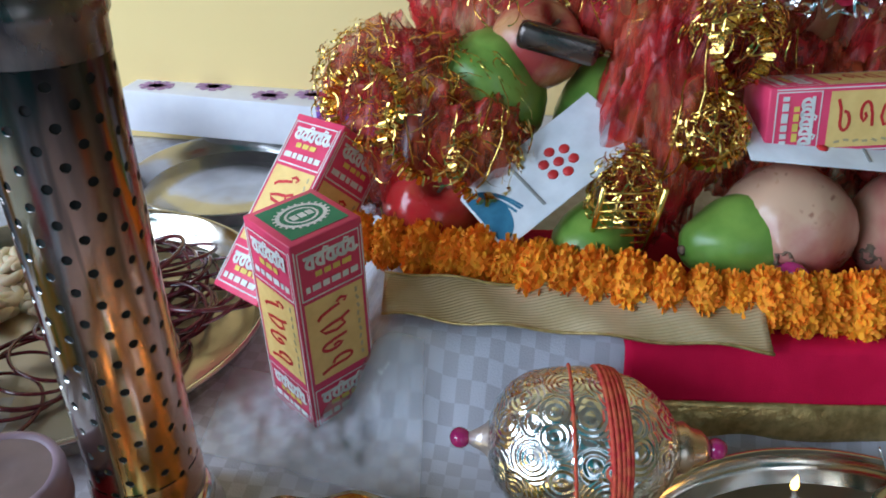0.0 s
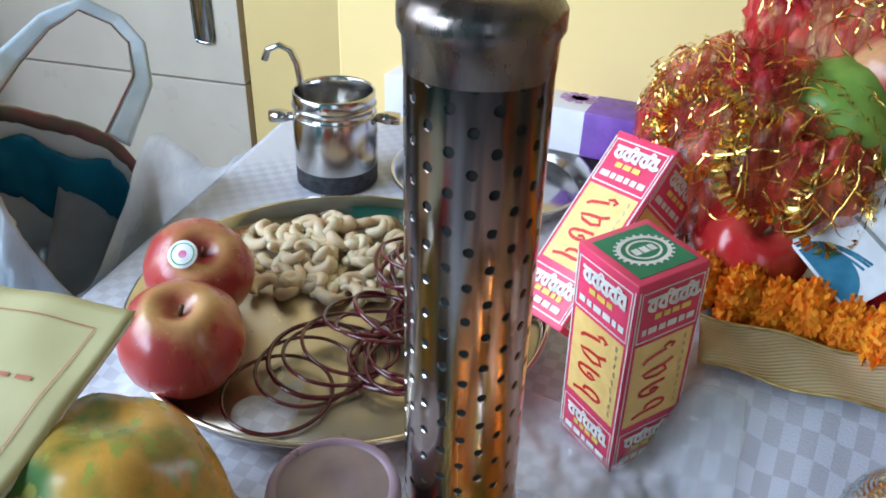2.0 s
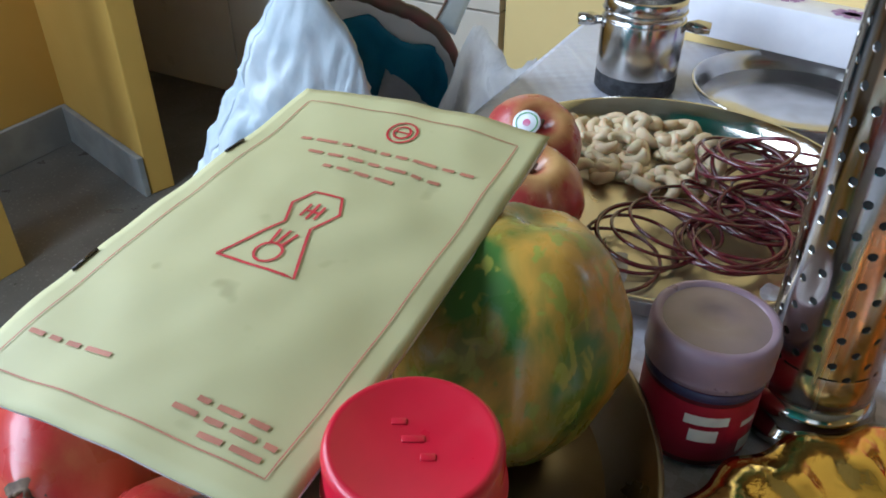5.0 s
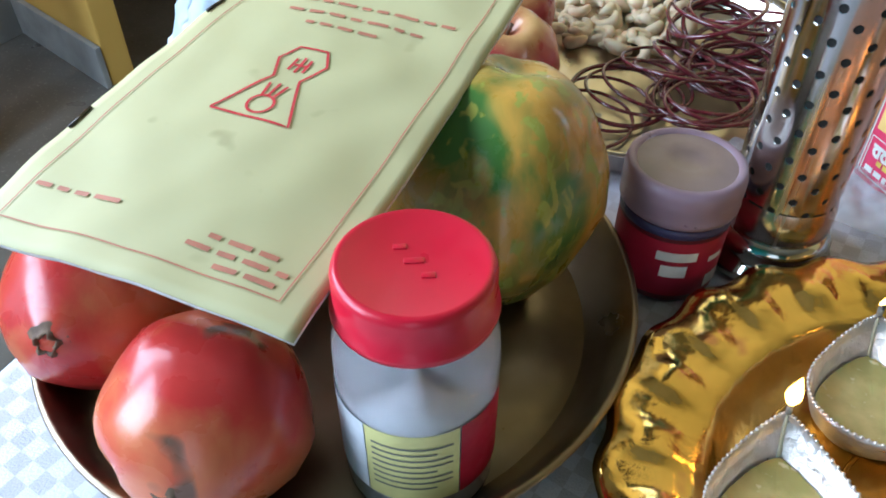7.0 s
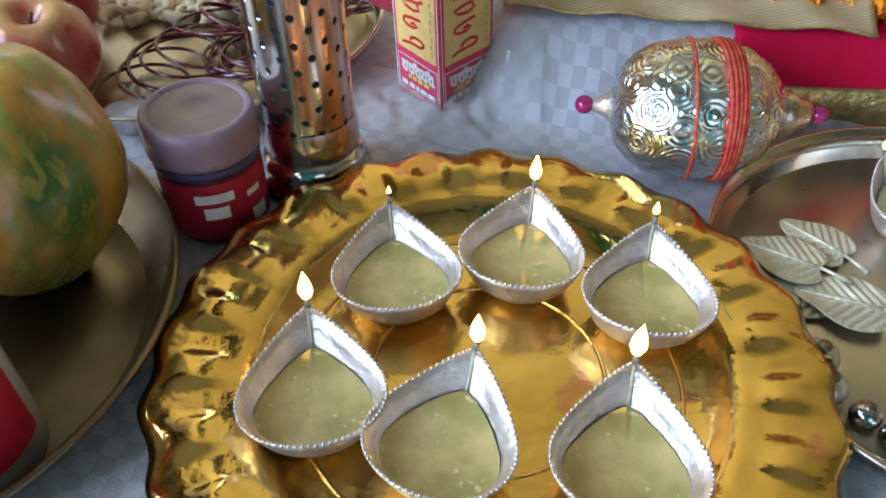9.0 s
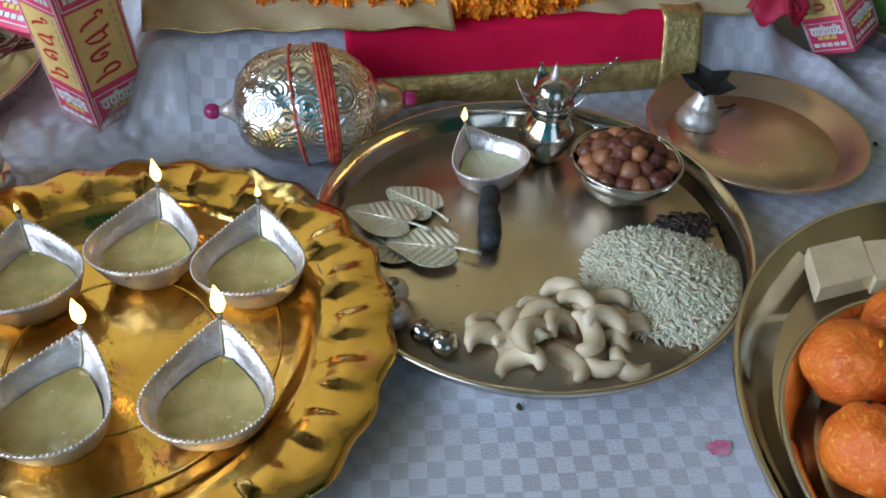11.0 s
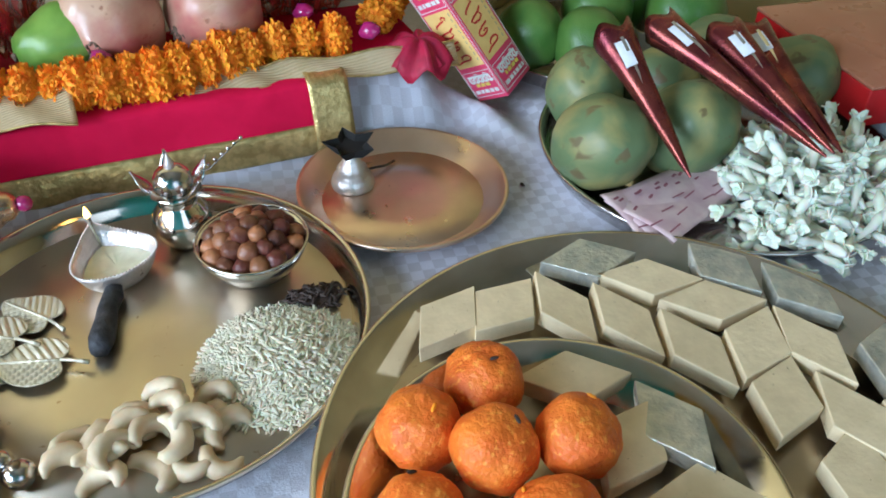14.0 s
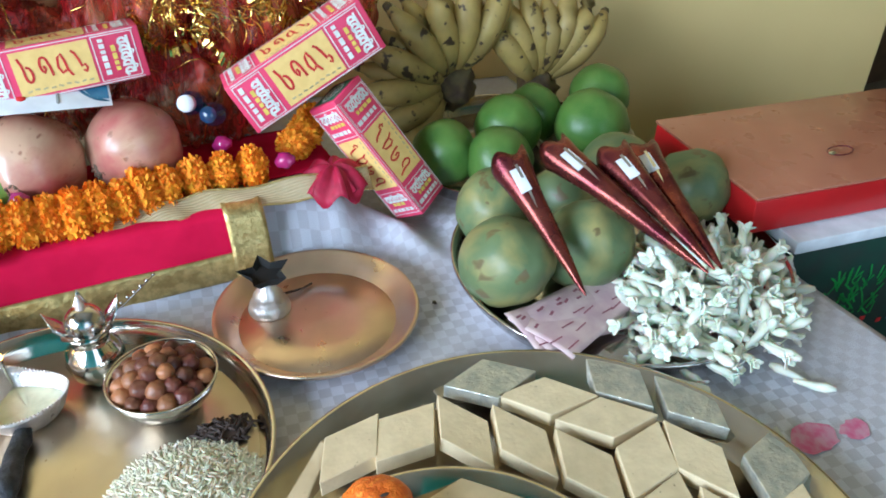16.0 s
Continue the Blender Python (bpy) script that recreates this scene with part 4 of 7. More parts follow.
def grains(n, cx, cy, rad, h, r, ln, w, base):
    """A loose heap of long grains in one mesh."""
    verts, faces = [], []
    for i in range(n):
        u, a = math.sqrt(r.random()), r.uniform(0, 6.28)
        x, y = cx + rad[0] * u * math.cos(a), cy + rad[1] * u * math.sin(a)
        z = base + h * (1 - u * u) * r.uniform(0.78, 1.0) + 0.001
        d = Vector((math.cos(r.uniform(0, 6.28)), math.sin(r.uniform(0, 6.28)), r.uniform(-0.16, 0.16))).normalized()
        s = d.cross(Vector((0, 0, 1))).normalized()
        t_ = s.cross(d)
        k, l_ = len(verts), ln * r.uniform(0.8, 1.15)
        c = Vector((x, y, z))
        for off, ww in ((-0.5, 0.15), (-0.3, 0.9), (0.25, 1.0), (0.5, 0.2)):
            for q in range(4):
                b = math.pi * q / 2
                verts.append(c + d * l_ * off + (s * math.cos(b) + t_ * math.sin(b)) * w * ww)
        for ring in range(3):
            for q in range(4):
                p0 = k + ring * 4
                faces.append((p0 + q, p0 + (q + 1) % 4, p0 + 4 + (q + 1) % 4, p0 + 4 + q))
        faces.append((k + 3, k + 2, k + 1, k))
        faces.append((k + 12, k + 13, k + 14, k + 15))
    seg, k = 28, len(verts)
    verts.append(Vector((cx, cy, base + h * 0.9)))
    for f in (0.35, 0.65, 0.9):
        for q in range(seg):
            b = 2 * math.pi * q / seg
            verts.append(Vector((cx + rad[0] * f * math.cos(b), cy + rad[1] * f * math.sin(b), base + h * 0.96 * (1 - f * f) - 0.0003)))
    for q in range(seg):
        faces.append((k, k + 1 + q, k + 1 + (q + 1) % seg))
        for g in range(2):
            p0 = k + 1 + g * seg
            faces.append((p0 + q, p0 + seg + q, p0 + seg + (q + 1) % seg, p0 + (q + 1) % seg))
    me = bpy.data.meshes.new("grains")
    me.from_pydata(verts, [], faces)
    me.polygons.foreach_set("use_smooth", [True] * len(faces))
    return me


def stuff(name, me, material, label, cat):
    me.materials.append(M[material])
    return tagged(new(name, me), label, cat, "", "stuff")


stuff("rice_heap", grains(2600, 0.257, 0.083, (0.046, 0.046), 0.0115, random.Random(5), 0.0074, 0.001, 0.0026), "rice", "loose heap of long white rice grains", "rice")
stuff("clove_heap", grains(90, 0.288, 0.126, (0.019, 0.012), 0.005, random.Random(6), 0.009, 0.0011, 0.0026), "clove", "small pile of dark dried cloves", "cloves")


def ball_mesh(name, r_, material, seed, lumps=0.08):
    bm = fruit(r_, r_, r_ * 0.94, 0.04, 0.02, lumps, seed, 18 if r_ < 0.01 else 40)
    if r_ > 0.01:
        for v in bm.verts:
            v.co *= 1 + 0.016 * noise.noise(v.co * 330 + Vector((seed, 0, 0))) + 0.012 * noise.noise(v.co * 700)
    for f in bm.faces:
        f.smooth = True
    me = bpy.data.meshes.new(name)
    bm.to_mesh(me)
    bm.free()
    me.materials.append(M[material])
    return me


bowl = thing("nut_bowl", "small steel bowl heaped with brown nuts", "bowl", pose(0.262, 0.166, 0.0024))
part("cup", lathe([(0, 0), (0.017, 0), (0.024, 0.006), (0.031, 0.017), (0.034, 0.026), (0.0332, 0.0264), (0.03, 0.018), (0.023, 0.008), (0.016, 0.002), (0, 0.002)], 56), "steel", bowl)
part("rim", lathe([(0.0338 + 0.0009 * math.cos(k * math.pi / 4), 0.0262 + 0.0009 * math.sin(k * math.pi / 4)) for k in range(9)], 56), "steel", bowl)
NUTS = [ball_mesh("nut", 0.0058, "nut", s, 0.16) for s in range(4)]
r = random.Random(11)
spots = [(0.262, 0.166, 0.038)]
for ring, n, z in ((0.0085, 6, 0.0365), (0.0175, 11, 0.0325), (0.0255, 16, 0.0265), (0.013, 8, 0.03), (0.021, 13, 0.0245)):
    spots += [(0.262 + ring * math.cos(k * 6.283 / n + ring * 90) + r.uniform(-0.001, 0.001), 0.166 + ring * math.sin(k * 6.283 / n + ring * 90), z + r.uniform(-0.001, 0.001)) for k in range(n)]
scatter("nut", "small round brown nut in a steel bowl", "nut", "brown nuts in the bowl", NUTS, spots, r, 1.12)
LADDUS = [ball_mesh("laddu", 0.0205, "laddu", s, 0.1) for s in range(3)]
for i, (x, y, z) in enumerate(((0.346, 0.0105, 0.029), (0.3045, -0.005, 0.029), (0.33, -0.0325, 0.036), (0.369, -0.0395, 0.034), (0.287, -0.0485, 0.029), (0.34, -0.0725, 0.031), (0.303, -0.088, 0.029), (0.372, -0.1, 0.03))):
    t = thing("laddu", "round orange laddu topped with a sliver of nut", "sweet", pose(x, y, z, 8 * i, -6 * i, 47 * i), "laddus on the dish")
    part("ball", LADDUS[i % 3], None, t)
    part("garnish", fruit(0.0026, 0.001, 0.0008, lumps=0.2, seed=i, seg=10), "clove" if i % 2 == 0 else "marigold", t, "nut sliver pressed in the top").matrix_local = pose(0.002, -0.004, 0.0196)


def barfi_mesh(side, angle, h=0.0105):
    bm = bmesh.new()
    u, v = Vector((side, 0, 0)), Vector((side * math.cos(radians(angle)), side * math.sin(radians(angle)), 0))
    o = -(u + v) / 2
    q = [bm.verts.new(o + w) for w in (Vector(), u, u + v, v)]
    f = bm.faces.new(q)
    top = bmesh.ops.extrude_face_region(bm, geom=[f])["geom"]
    for w in top:
        if isinstance(w, bmesh.types.BMVert):
            w.co.z += h
    bmesh.ops.recalc_face_normals(bm, faces=bm.faces[:])
    bmesh.ops.bevel(bm, geom=bm.edges[:], offset=0.0005, segments=1, profile=0.5, affect="EDGES")
    me = bpy.data.meshes.new("barfi")
    bm.to_mesh(me)
    bm.free()
    return me


def barfi(x, y, z, a, b, foil=False, tilt=(0, 0), side=0.0365):
    ang = (b - a) % 360
    if ang > 180:
        ang -= 360
    me = barfi_mesh(side, max(min(abs(ang), 120), 55) * (1 if ang > 0 else -1))
    me.materials.append(M["foil" if foil else "barfi"])
    ob = new("diamond_sweet", me)
    ob.matrix_world = pose(x, y, z, tilt[0], tilt[1], a)
    tagged(ob, "diamond of cashew sweet covered in silver leaf" if foil else "pale cream diamond of cashew sweet", "sweet", "diamond sweets")


for x, y, z, a, b, fo, tl in (
        (0.351, 0.067, 0.009, 7, -114, 0, (-6, 0)), (0.385, 0.064, 0.009, -3, -115, 0, (-6, 0)), (0.416, 0.051, 0.009, -58, -104, 0, (-5, 4)), (0.444, 0.029, 0.009, -56, -108, 0, (-4, 5)),
        (0.468, -0.004, 0.009, -56, -113, 0, (-3, 5)), (0.452, 0.082, 0.0095, 18, -44, 1, (0, 0)), (0.477, 0.053, 0.0095, 2, -47, 0, (0, 0)), (0.5, 0.022, 0.0095, 6, -50, 0, (0, 0)),
        (0.502, -0.014, 0.0095, 9, -114, 0, (0, 0)), (0.53, -0.027, 0.0095, -62, -115, 0, (0, 0)), (0.526, 0.046, 0.0095, -47, -113, 1, (0, 0)), (0.556, 0.012, 0.0095, -49, -113, 1, (0, 0)),
        (0.566, -0.05, 0.0095, 14, -113, 1, (0, 0)), (0.49, -0.05, 0.009, 13, -109, 0, (0, 4)), (0.545, -0.086, 0.0095, 9, -117, 0, (0, 0)), (0.515, -0.075, 0.009, -65, -112, 0, (0, 0)),
        (0.49, -0.1, 0.009, 20, -100, 0, (0, 3)), (0.53, -0.125, 0.009, 10, -110, 0, (0, 0))):
    barfi(x, y, z, a, b, fo, tl)
for x, y, z, a, b, fo, tl in ((0.392, 0.0, 0.013, 14, -46, 0, (0, 4)), (0.423, -0.045, 0.013, -60, -118, 1, (0, -6)), (0.396, -0.046, 0.013, 8, -113, 0, (2, 5)), (0.412, -0.087, 0.013, 12, -60, 0, (0, 0)), (0.385, -0.128, 0.012, -20, -80, 0, (0, 0))):
    barfi(x, y, z, a, b, fo, tl)

# ---- bangles ----
BANGLE_IN = []
for i, (ra, th) in enumerate(((0.0315, 0.0012), (0.0295, 0.0012), (0.0315, 0.0016))):
    bm = tube([(ra * math.cos(2 * math.pi * k / 56), ra * math.sin(2 * math.pi * k / 56), 0) for k in range(56)], th, 8, True)
    for f in bm.faces:
        f.smooth = True
    me = bpy.data.meshes.new("bangle")
    bm.to_mesh(me)
    bm.free()
    me.materials.append(M["bangle"])
    BANGLE_IN.append(me)
r = random.Random(21)
ring_spots = [(-0.255, 0.29, 0.006, 3, 0), (-0.246, 0.311, 0.0085, 4, 2), (-0.24, 0.321, 0.011, 6, -3), (-0.232, 0.325, 0.0135, 5, 4), (-0.226, 0.334, 0.016, 8, -6)]
for cx, cy, z0, n, ax, ay in ((-0.19, 0.332, 0.007, 6, 6, -5), (-0.178, 0.378, 0.009, 6, -8, 5), (-0.196, 0.415, 0.014, 10, 14, 4), (-0.156, 0.398, 0.01, 5, -12, -10), (-0.208, 0.358, 0.018, 3, 18, 8)):
    for i in range(n):
        ring_spots.append((cx + r.gauss(0, 0.0075), cy + r.gauss(0, 0.0065), z0 + 0.0024 * i, ax + r.uniform(-7, 7), ay + r.uniform(-7, 7)))
for i, (x, y, z, ax, ay) in enumerate(ring_spots):
    ob = new("bangle", BANGLE_IN[i % 3])
    lift = 0.0315 * math.hypot(math.sin(radians(ax)), math.sin(radians(ay)))
    ob.matrix_world = pose(x, y, max(z, 0.005 + lift), ax, ay, i * 37)
    tagged(ob, "thin dark maroon glass bangle in a pile", "bangle", "maroon bangles on the dish")

# ---- raised seat of the offerings: red cloth, gold border, ribbon, garland ----


def hang(x, s, lift=0.0):
    """A point of the red cloth: s runs from the top (0) over the edge and down the front (1)."""
    bend = 0.0015 * noise.noise(Vector((x * 26, s * 5, 1)))
    sl = 0.015 * (0.36 - x) - 0.02
    if s < 0.45:
        k = s / 0.45
        return (x, 0.44 - 0.125 * k + sl, PLAT + 0.003 + lift + bend)
    k = (s - 0.45) / 0.55
    return (x, 0.315 - 0.014 * math.sin(k * 1.57) + sl - lift + bend, PLAT + 0.003 - (PLAT - 0.001) * k + lift * 0.5)


red = thing("red_altar_cloth", "crimson cloth with a gold brocade border hanging down", "cloth", pose(0, 0, 0))
part("top", sheet(lambda u, v: hang(-0.02 + 0.46 * u, 0.31 * v), 60, 16, 0.0012), "red_cloth", red)
part("front", sheet(lambda u, v: hang(0.104 + 0.256 * u, 0.3 + 0.7 * v, 0.001), 50, 30, 0.0012), "red_cloth", red)
part("border", sheet(lambda u, v: hang(0.1 + 0.262 * u, 0.76 + 0.245 * v, 0.0032), 60, 8, 0.001), "gold_trim", red, "gold brocade border")
part("border", sheet(lambda u, v: hang(0.334 + 0.03 * u, 0.34 + 0.66 * v, 0.0044), 8, 26, 0.001), "gold_trim", red, "gold brocade border")


def sash(pts, w, label):
    """A flat ribbed ribbon along points, lying on the edge of the cloth."""
    ps = [Vector(p) for p in pts]

    def fn(u, v):
        f = u * (len(ps) - 1)
        i = min(int(f), len(ps) - 2)
        p = ps[i].lerp(ps[i + 1], f - i)
        return (p.x, p.y + w * (v - 0.5) + 0.001 * math.sin(u * 17), p.z + 0.012 * (v - 0.5) + 0.0015 * math.sin(u * 23 + v * 3))
    t = thing("gold_ribbon", label, "ribbon", pose(0, 0, 0))
    part("band", sheet(fn, 60, 16, 0.0012), "ribbon", t)
    for v0 in (0.0, 1.0):
        part("edging", tube([Vector(fn(k / 40, v0)) + Vector((0, 0, 0.0003)) for k in range(41)], 0.0009, 6), "gold_trim", t, "gold corded edge")
    return t


sash([(-0.03, 0.336, 0.061), (0.07, 0.316, 0.065), (0.178, 0.296, 0.069)], 0.026, "pale gold ribbed ribbon along the cloth edge")
sash([(0.25, 0.309, 0.06), (0.33, 0.305, 0.061), (0.455, 0.295, 0.06)], 0.014, "pale gold ribbed ribbon along the cloth edge")


def bloom_mesh(seed, r_, n, material, pl=0.009, pw=0.006):
    """A dense round flower head of small curled petals."""
    q = random.Random(seed)
    bm = bmesh.new()
    for i in range(n):
        z = 1 - 2 * (i + 0.5) / n
        a = i * 2.39996
        d = Vector((math.sqrt(1 - z * z) * math.cos(a), math.sqrt(1 - z * z) * math.sin(a), z * 0.8))
        d = (d + Vector((q.uniform(-0.2, 0.2), q.uniform(-0.2, 0.2), q.uniform(-0.2, 0.2)))).normalized()
        s = d.cross(Vector((q.uniform(-1, 1), q.uniform(-1, 1), q.uniform(-1, 1)))).normalized()
        u = s.cross(d)
        rr = r_ * q.uniform(0.8, 1.08)
        base, mid, tip = d * rr * 0.5, d * rr * 0.86, d * rr + u * pl * 0.35
        v0 = bm.verts.new(base)
        v1, v2 = bm.verts.new(mid - s * pw * 0.5), bm.verts.new(mid + s * pw * 0.5)
        v3, v4 = bm.verts.new(tip - s * pw * 0.42), bm.verts.new(tip + s * pw * 0.42)
        v5 = bm.verts.new(tip + d * pl * 0.1 + u * pl * 0.12)
        bm.faces.new((v0, v1, v2))
        bm.faces.new((v1, v3, v4, v2))
        bm.faces.new((v3, v5, v4))
    core = bmesh.ops.create_icosphere(bm, subdivisions=2, radius=r_ * 0.88)
    me = bpy.data.meshes.new("bloom")
    bm.to_mesh(me)
    bm.free()
    me.materials.append(M[material])
    return me


MARI = [bloom_mesh(s, 0.0185, 620, "marigold", 0.0042, 0.0034) for s in range(5)]
garland = thing("marigold_garland", "garland of dense orange marigold heads", "garland", pose(0, 0, 0))
path = [(-0.05, 0.385), (-0.008, 0.372), (0.043, 0.353), (0.091, 0.337), (0.15, 0.323), (0.2, 0.317), (0.25, 0.319), (0.3, 0.327), (0.345, 0.333), (0.392, 0.327)]
pts = []
for (xa, ya), (xb, yb) in zip(path, path[1:]):
    n = max(2, round(math.hypot(xb - xa, yb - ya) / 0.0195))
    pts += [(xa + (xb - xa) * k / n, ya + (yb - ya) * k / n) for k in range(n)]
part("string", tube([(x, y, PLAT + 0.018) for x, y in pts], 0.0012, 5), "cotton", garland)
q = random.Random(4)
for i, (x, y) in enumerate(pts):
    ob = part("flower", MARI[i % 5], None, garland)
    k = q.uniform(0.94, 1.16)
    dx, dy = pts[min(i + 1, len(pts) - 1)][0] - pts[max(i - 1, 0)][0], pts[min(i + 1, len(pts) - 1)][1] - pts[max(i - 1, 0)][1]
    ob.matrix_local = Matrix.Translation((x, y + q.uniform(-0.002, 0.002), PLAT + 0.0175 + q.uniform(-0.001, 0.002))) @ turned((dx, dy, 0), q.uniform(0, 360)) @ Matrix.Diagonal((k, k, 0.68 * k, 1))
for x, y, z in ((0.425, 0.372, PLAT + 0.02), (0.437, 0.39, PLAT + 0.022), (0.412, 0.362, PLAT + 0.016)):
    part("flower", MARI[q.randrange(5)], None, garland).matrix_local = Matrix.Translation((x, y, z)) @ Matrix.Scale(0.85, 4)
hib = thing("hibiscus", "crumpled crimson hibiscus flower on the cloth edge", "flower", pose(0.428, 0.309, 0.07))
for k in range(6):
    def petal(u, v, k=k):
        a = k * 1.05 + (v - 0.5) * 1.3
        rr = 0.03 * u
        return (rr * math.cos(a), rr * math.sin(a), 0.012 * u - 0.03 * u * u + 0.006 * math.sin(9 * v + 3 * u + k) * u)
    part("petal", sheet(petal, 8, 10, 0.0005), "hibiscus", hib)
part("stamen", tube([(0, 0, 0), (0.006, -0.012, -0.004), (0.01, -0.024, -0.014)], [0.0015, 0.0012, 0.0022], 6), "hibiscus", hib)

# ---- cartons ----
# the four numerals of the year on the cartons, as pen strokes in a unit box
GLYPHS = (
    [(0.5, 0.8), (0.34, 0.88), (0.22, 0.74), (0.34, 0.62), (0.52, 0.68), (0.62, 0.46), (0.78, 0.2), (0.98, 0.1)],
    [(0.08, 0.92), (0.3, 0.7), (0.36, 0.4), (0.5, 0.14), (0.74, 0.26), (0.84, 0.56), (0.66, 0.78), (0.4, 0.7)],
    [(0.12, 0.8), (0.2, 0.4), *arc(0.5, 0.4, 0.26, 180, 400, 10), (0.6, 0.66), (0.46, 0.54), (0.56, 0.42)],
    [(0.5, 0.36), (0.28, 0.42), *arc(0.42, 0.64, 0.24, 230, -20, 10), (0.68, 0.3), (0.84, 0.04)],
)


def carton(m, label, w=0.044, h=0.125, group="incense cartons"):
    """A tall printed carton: pink-red, mustard side panels with red numerals, framed title blocks, green end label."""
    t = thing("incense_carton", label, "carton", m, group)
    part("carton", rbox(w, w, h, 0.0009, (0, 0, h / 2)), "pink", t)
    q_ = random.Random(round(h * 1e4) + round(w * 1e4))
    for s in range(4):
        turn = pose(0, 0, 0, 0, 0, 90 * s)
        face = lambda x, z, o: turn @ Vector((x * w, -w / 2 - o, z * h))
        nn = turn.to_3x3() @ Vector((0, -1, 0))
        bm = bmesh.new()
        bm.faces.new([bm.verts.new(face(x, z, 0.0003)) for x, z in ((-0.42, 0.275), (0.42, 0.275), (0.42, 0.705), (-0.42, 0.705))])
        pan = part("side_panel", bm, "panel", t, "mustard printed panel", False)
        bm = bmesh.new()
        for g, pts_ in enumerate(GLYPHS):
            top = 0.685 - 0.1 * g
            strip([face((y - 0.58) * 0.56, top - x * 0.088, 0.0006) for x, y in pts_], nn, w * 0.046, bm)
        part("numeral_print", bm, "ink", pan, "red flowing numerals", False)
        bm = bmesh.new()
        for k in range(9):
            strip([face(0.33 + q_.uniform(-0.02, 0.02), 0.68 - 0.043 * k, 0.0005), face(0.33 + q_.uniform(-0.02, 0.02), 0.655 - 0.043 * k, 0.0005)], nn, w * 0.035, bm)
        part("fine_print", bm, "ribbon", pan, "small brown bars of print", False)
        for z0, big in ((0.725, 1.0), (0.035, 0.86)):
            bm = bmesh.new()
            z1 = z0 + 0.232 * big
            strip([face(x, z, 0.0004) for x, z in ((-0.43, z0), (0.43, z0), (0.43, z1), (-0.43, z1), (-0.43, z0))], nn, w * 0.022, bm)
            part("title_frame", bm, "white_ink", t, "thin white frame line", False)
            bm = bmesh.new()
            zt = z1 - 0.035
            strip([face(-0.36, zt, 0.0006), face(0.36, zt, 0.0006)], nn, h * 0.016, bm)
            for k in range(5):
                x, low = -0.24 + 0.145 * k, zt - 0.062 * big
                strip([face(x, zt, 0.0007), face(x, low, 0.0007)], nn, w * 0.045, bm)
                curl = arc(x - 0.02, (zt + low) / 2, 1.0, 90, 90 + q_.choice((180, 230, 250)), 8)
                strip([face(x - 0.01 + 0.075 * (px - x + 0.02), (zt + low) / 2 + 0.022 * (py - (zt + low) / 2), 0.0007) for px, py in curl], nn, w * 0.05, bm)
                if k % 2:
                    strip([face(x, zt, 0.0007), face(x + 0.03, zt + 0.02, 0.0007), face(x + 0.09, zt + 0.012, 0.0007)], nn, w * 0.035, bm)
            part("title_print", bm, "white_ink", t, "bold white lettering shapes", False)
            bm = bmesh.new()
            x = -0.22
            while x < 0.2:
                e = x + q_.uniform(0.07, 0.14)
                strip([face(x, z1 - 0.125 * big, 0.0006), face(e, z1 - 0.125 * big, 0.0006)], nn, h * 0.026, bm)
                x = e + 0.03
            part("subtitle_print", bm, "yellow_ink", t, "short yellow bars of print", False)
            bm = bmesh.new()
            x = -0.37
            while x < 0.33:
                e = min(x + q_.uniform(0.06, 0.16), 0.38)
                strip([face(x, z1 - 0.185 * big, 0.0006), face(e, z1 - 0.185 * big, 0.0006)], nn, h * 0.03, bm)
                x = e + 0.03
            part("word_print", bm, "white_ink", t, "white bars of print", False)
        bm = bmesh.new()
        for x in (-0.47, 0.47):
            strip([face(x, 0.03, 0.0004), face(x, 0.97, 0.0004)], nn, w * 0.018, bm)
        part("edge_line", bm, "white_ink", t, "thin white line beside the edge", False)
    bm = bmesh.new()
    bm.faces.new([bm.verts.new((x * w * 0.4, y * w * 0.4, h + 0.0003)) for x, y in ((-1, -1), (1, -1), (1, 1), (-1, 1))])
    lab = part("end_label", bm, "green_print", t, "green end label with a round white seal", False)
    bm = bmesh.new()
    for rr, ww in ((0.3, 0.05), (0.2, 0.03)):
        strip([(w * rr * math.cos(k * math.pi / 12), w * rr * 0.8 * math.sin(k * math.pi / 12), h + 0.0006) for k in range(25)], (0, 0, 1), w * ww, bm)
    for k in range(24):
        a = k * math.pi / 12
        strip([(w * 0.31 * math.cos(a), w * 0.25 * math.sin(a), h + 0.0006), (w * 0.36 * math.cos(a), w * 0.29 * math.sin(a), h + 0.0006)], (0, 0, 1), w * 0.03, bm)
    for x0, x1 in ((-0.15, -0.06), (-0.04, 0.05), (0.07, 0.15)):
        strip([(w * x0, 0, h + 0.0006), (w * x1, 0, h + 0.0006)], (0, 0, 1), w * 0.11, bm)
    part("seal", bm, "white_ink", lab, "", False)
    return t


def framed(base, axis, side):
    """A pose with z along axis, and x as near side as may be."""
    z = Vector(axis).normalized()
    y = z.cross(Vector(side)).normalized()
    x = y.cross(z)
    m = Matrix((x, y, z)).transposed().to_4x4()
    m.translation = Vector(base)
    return m


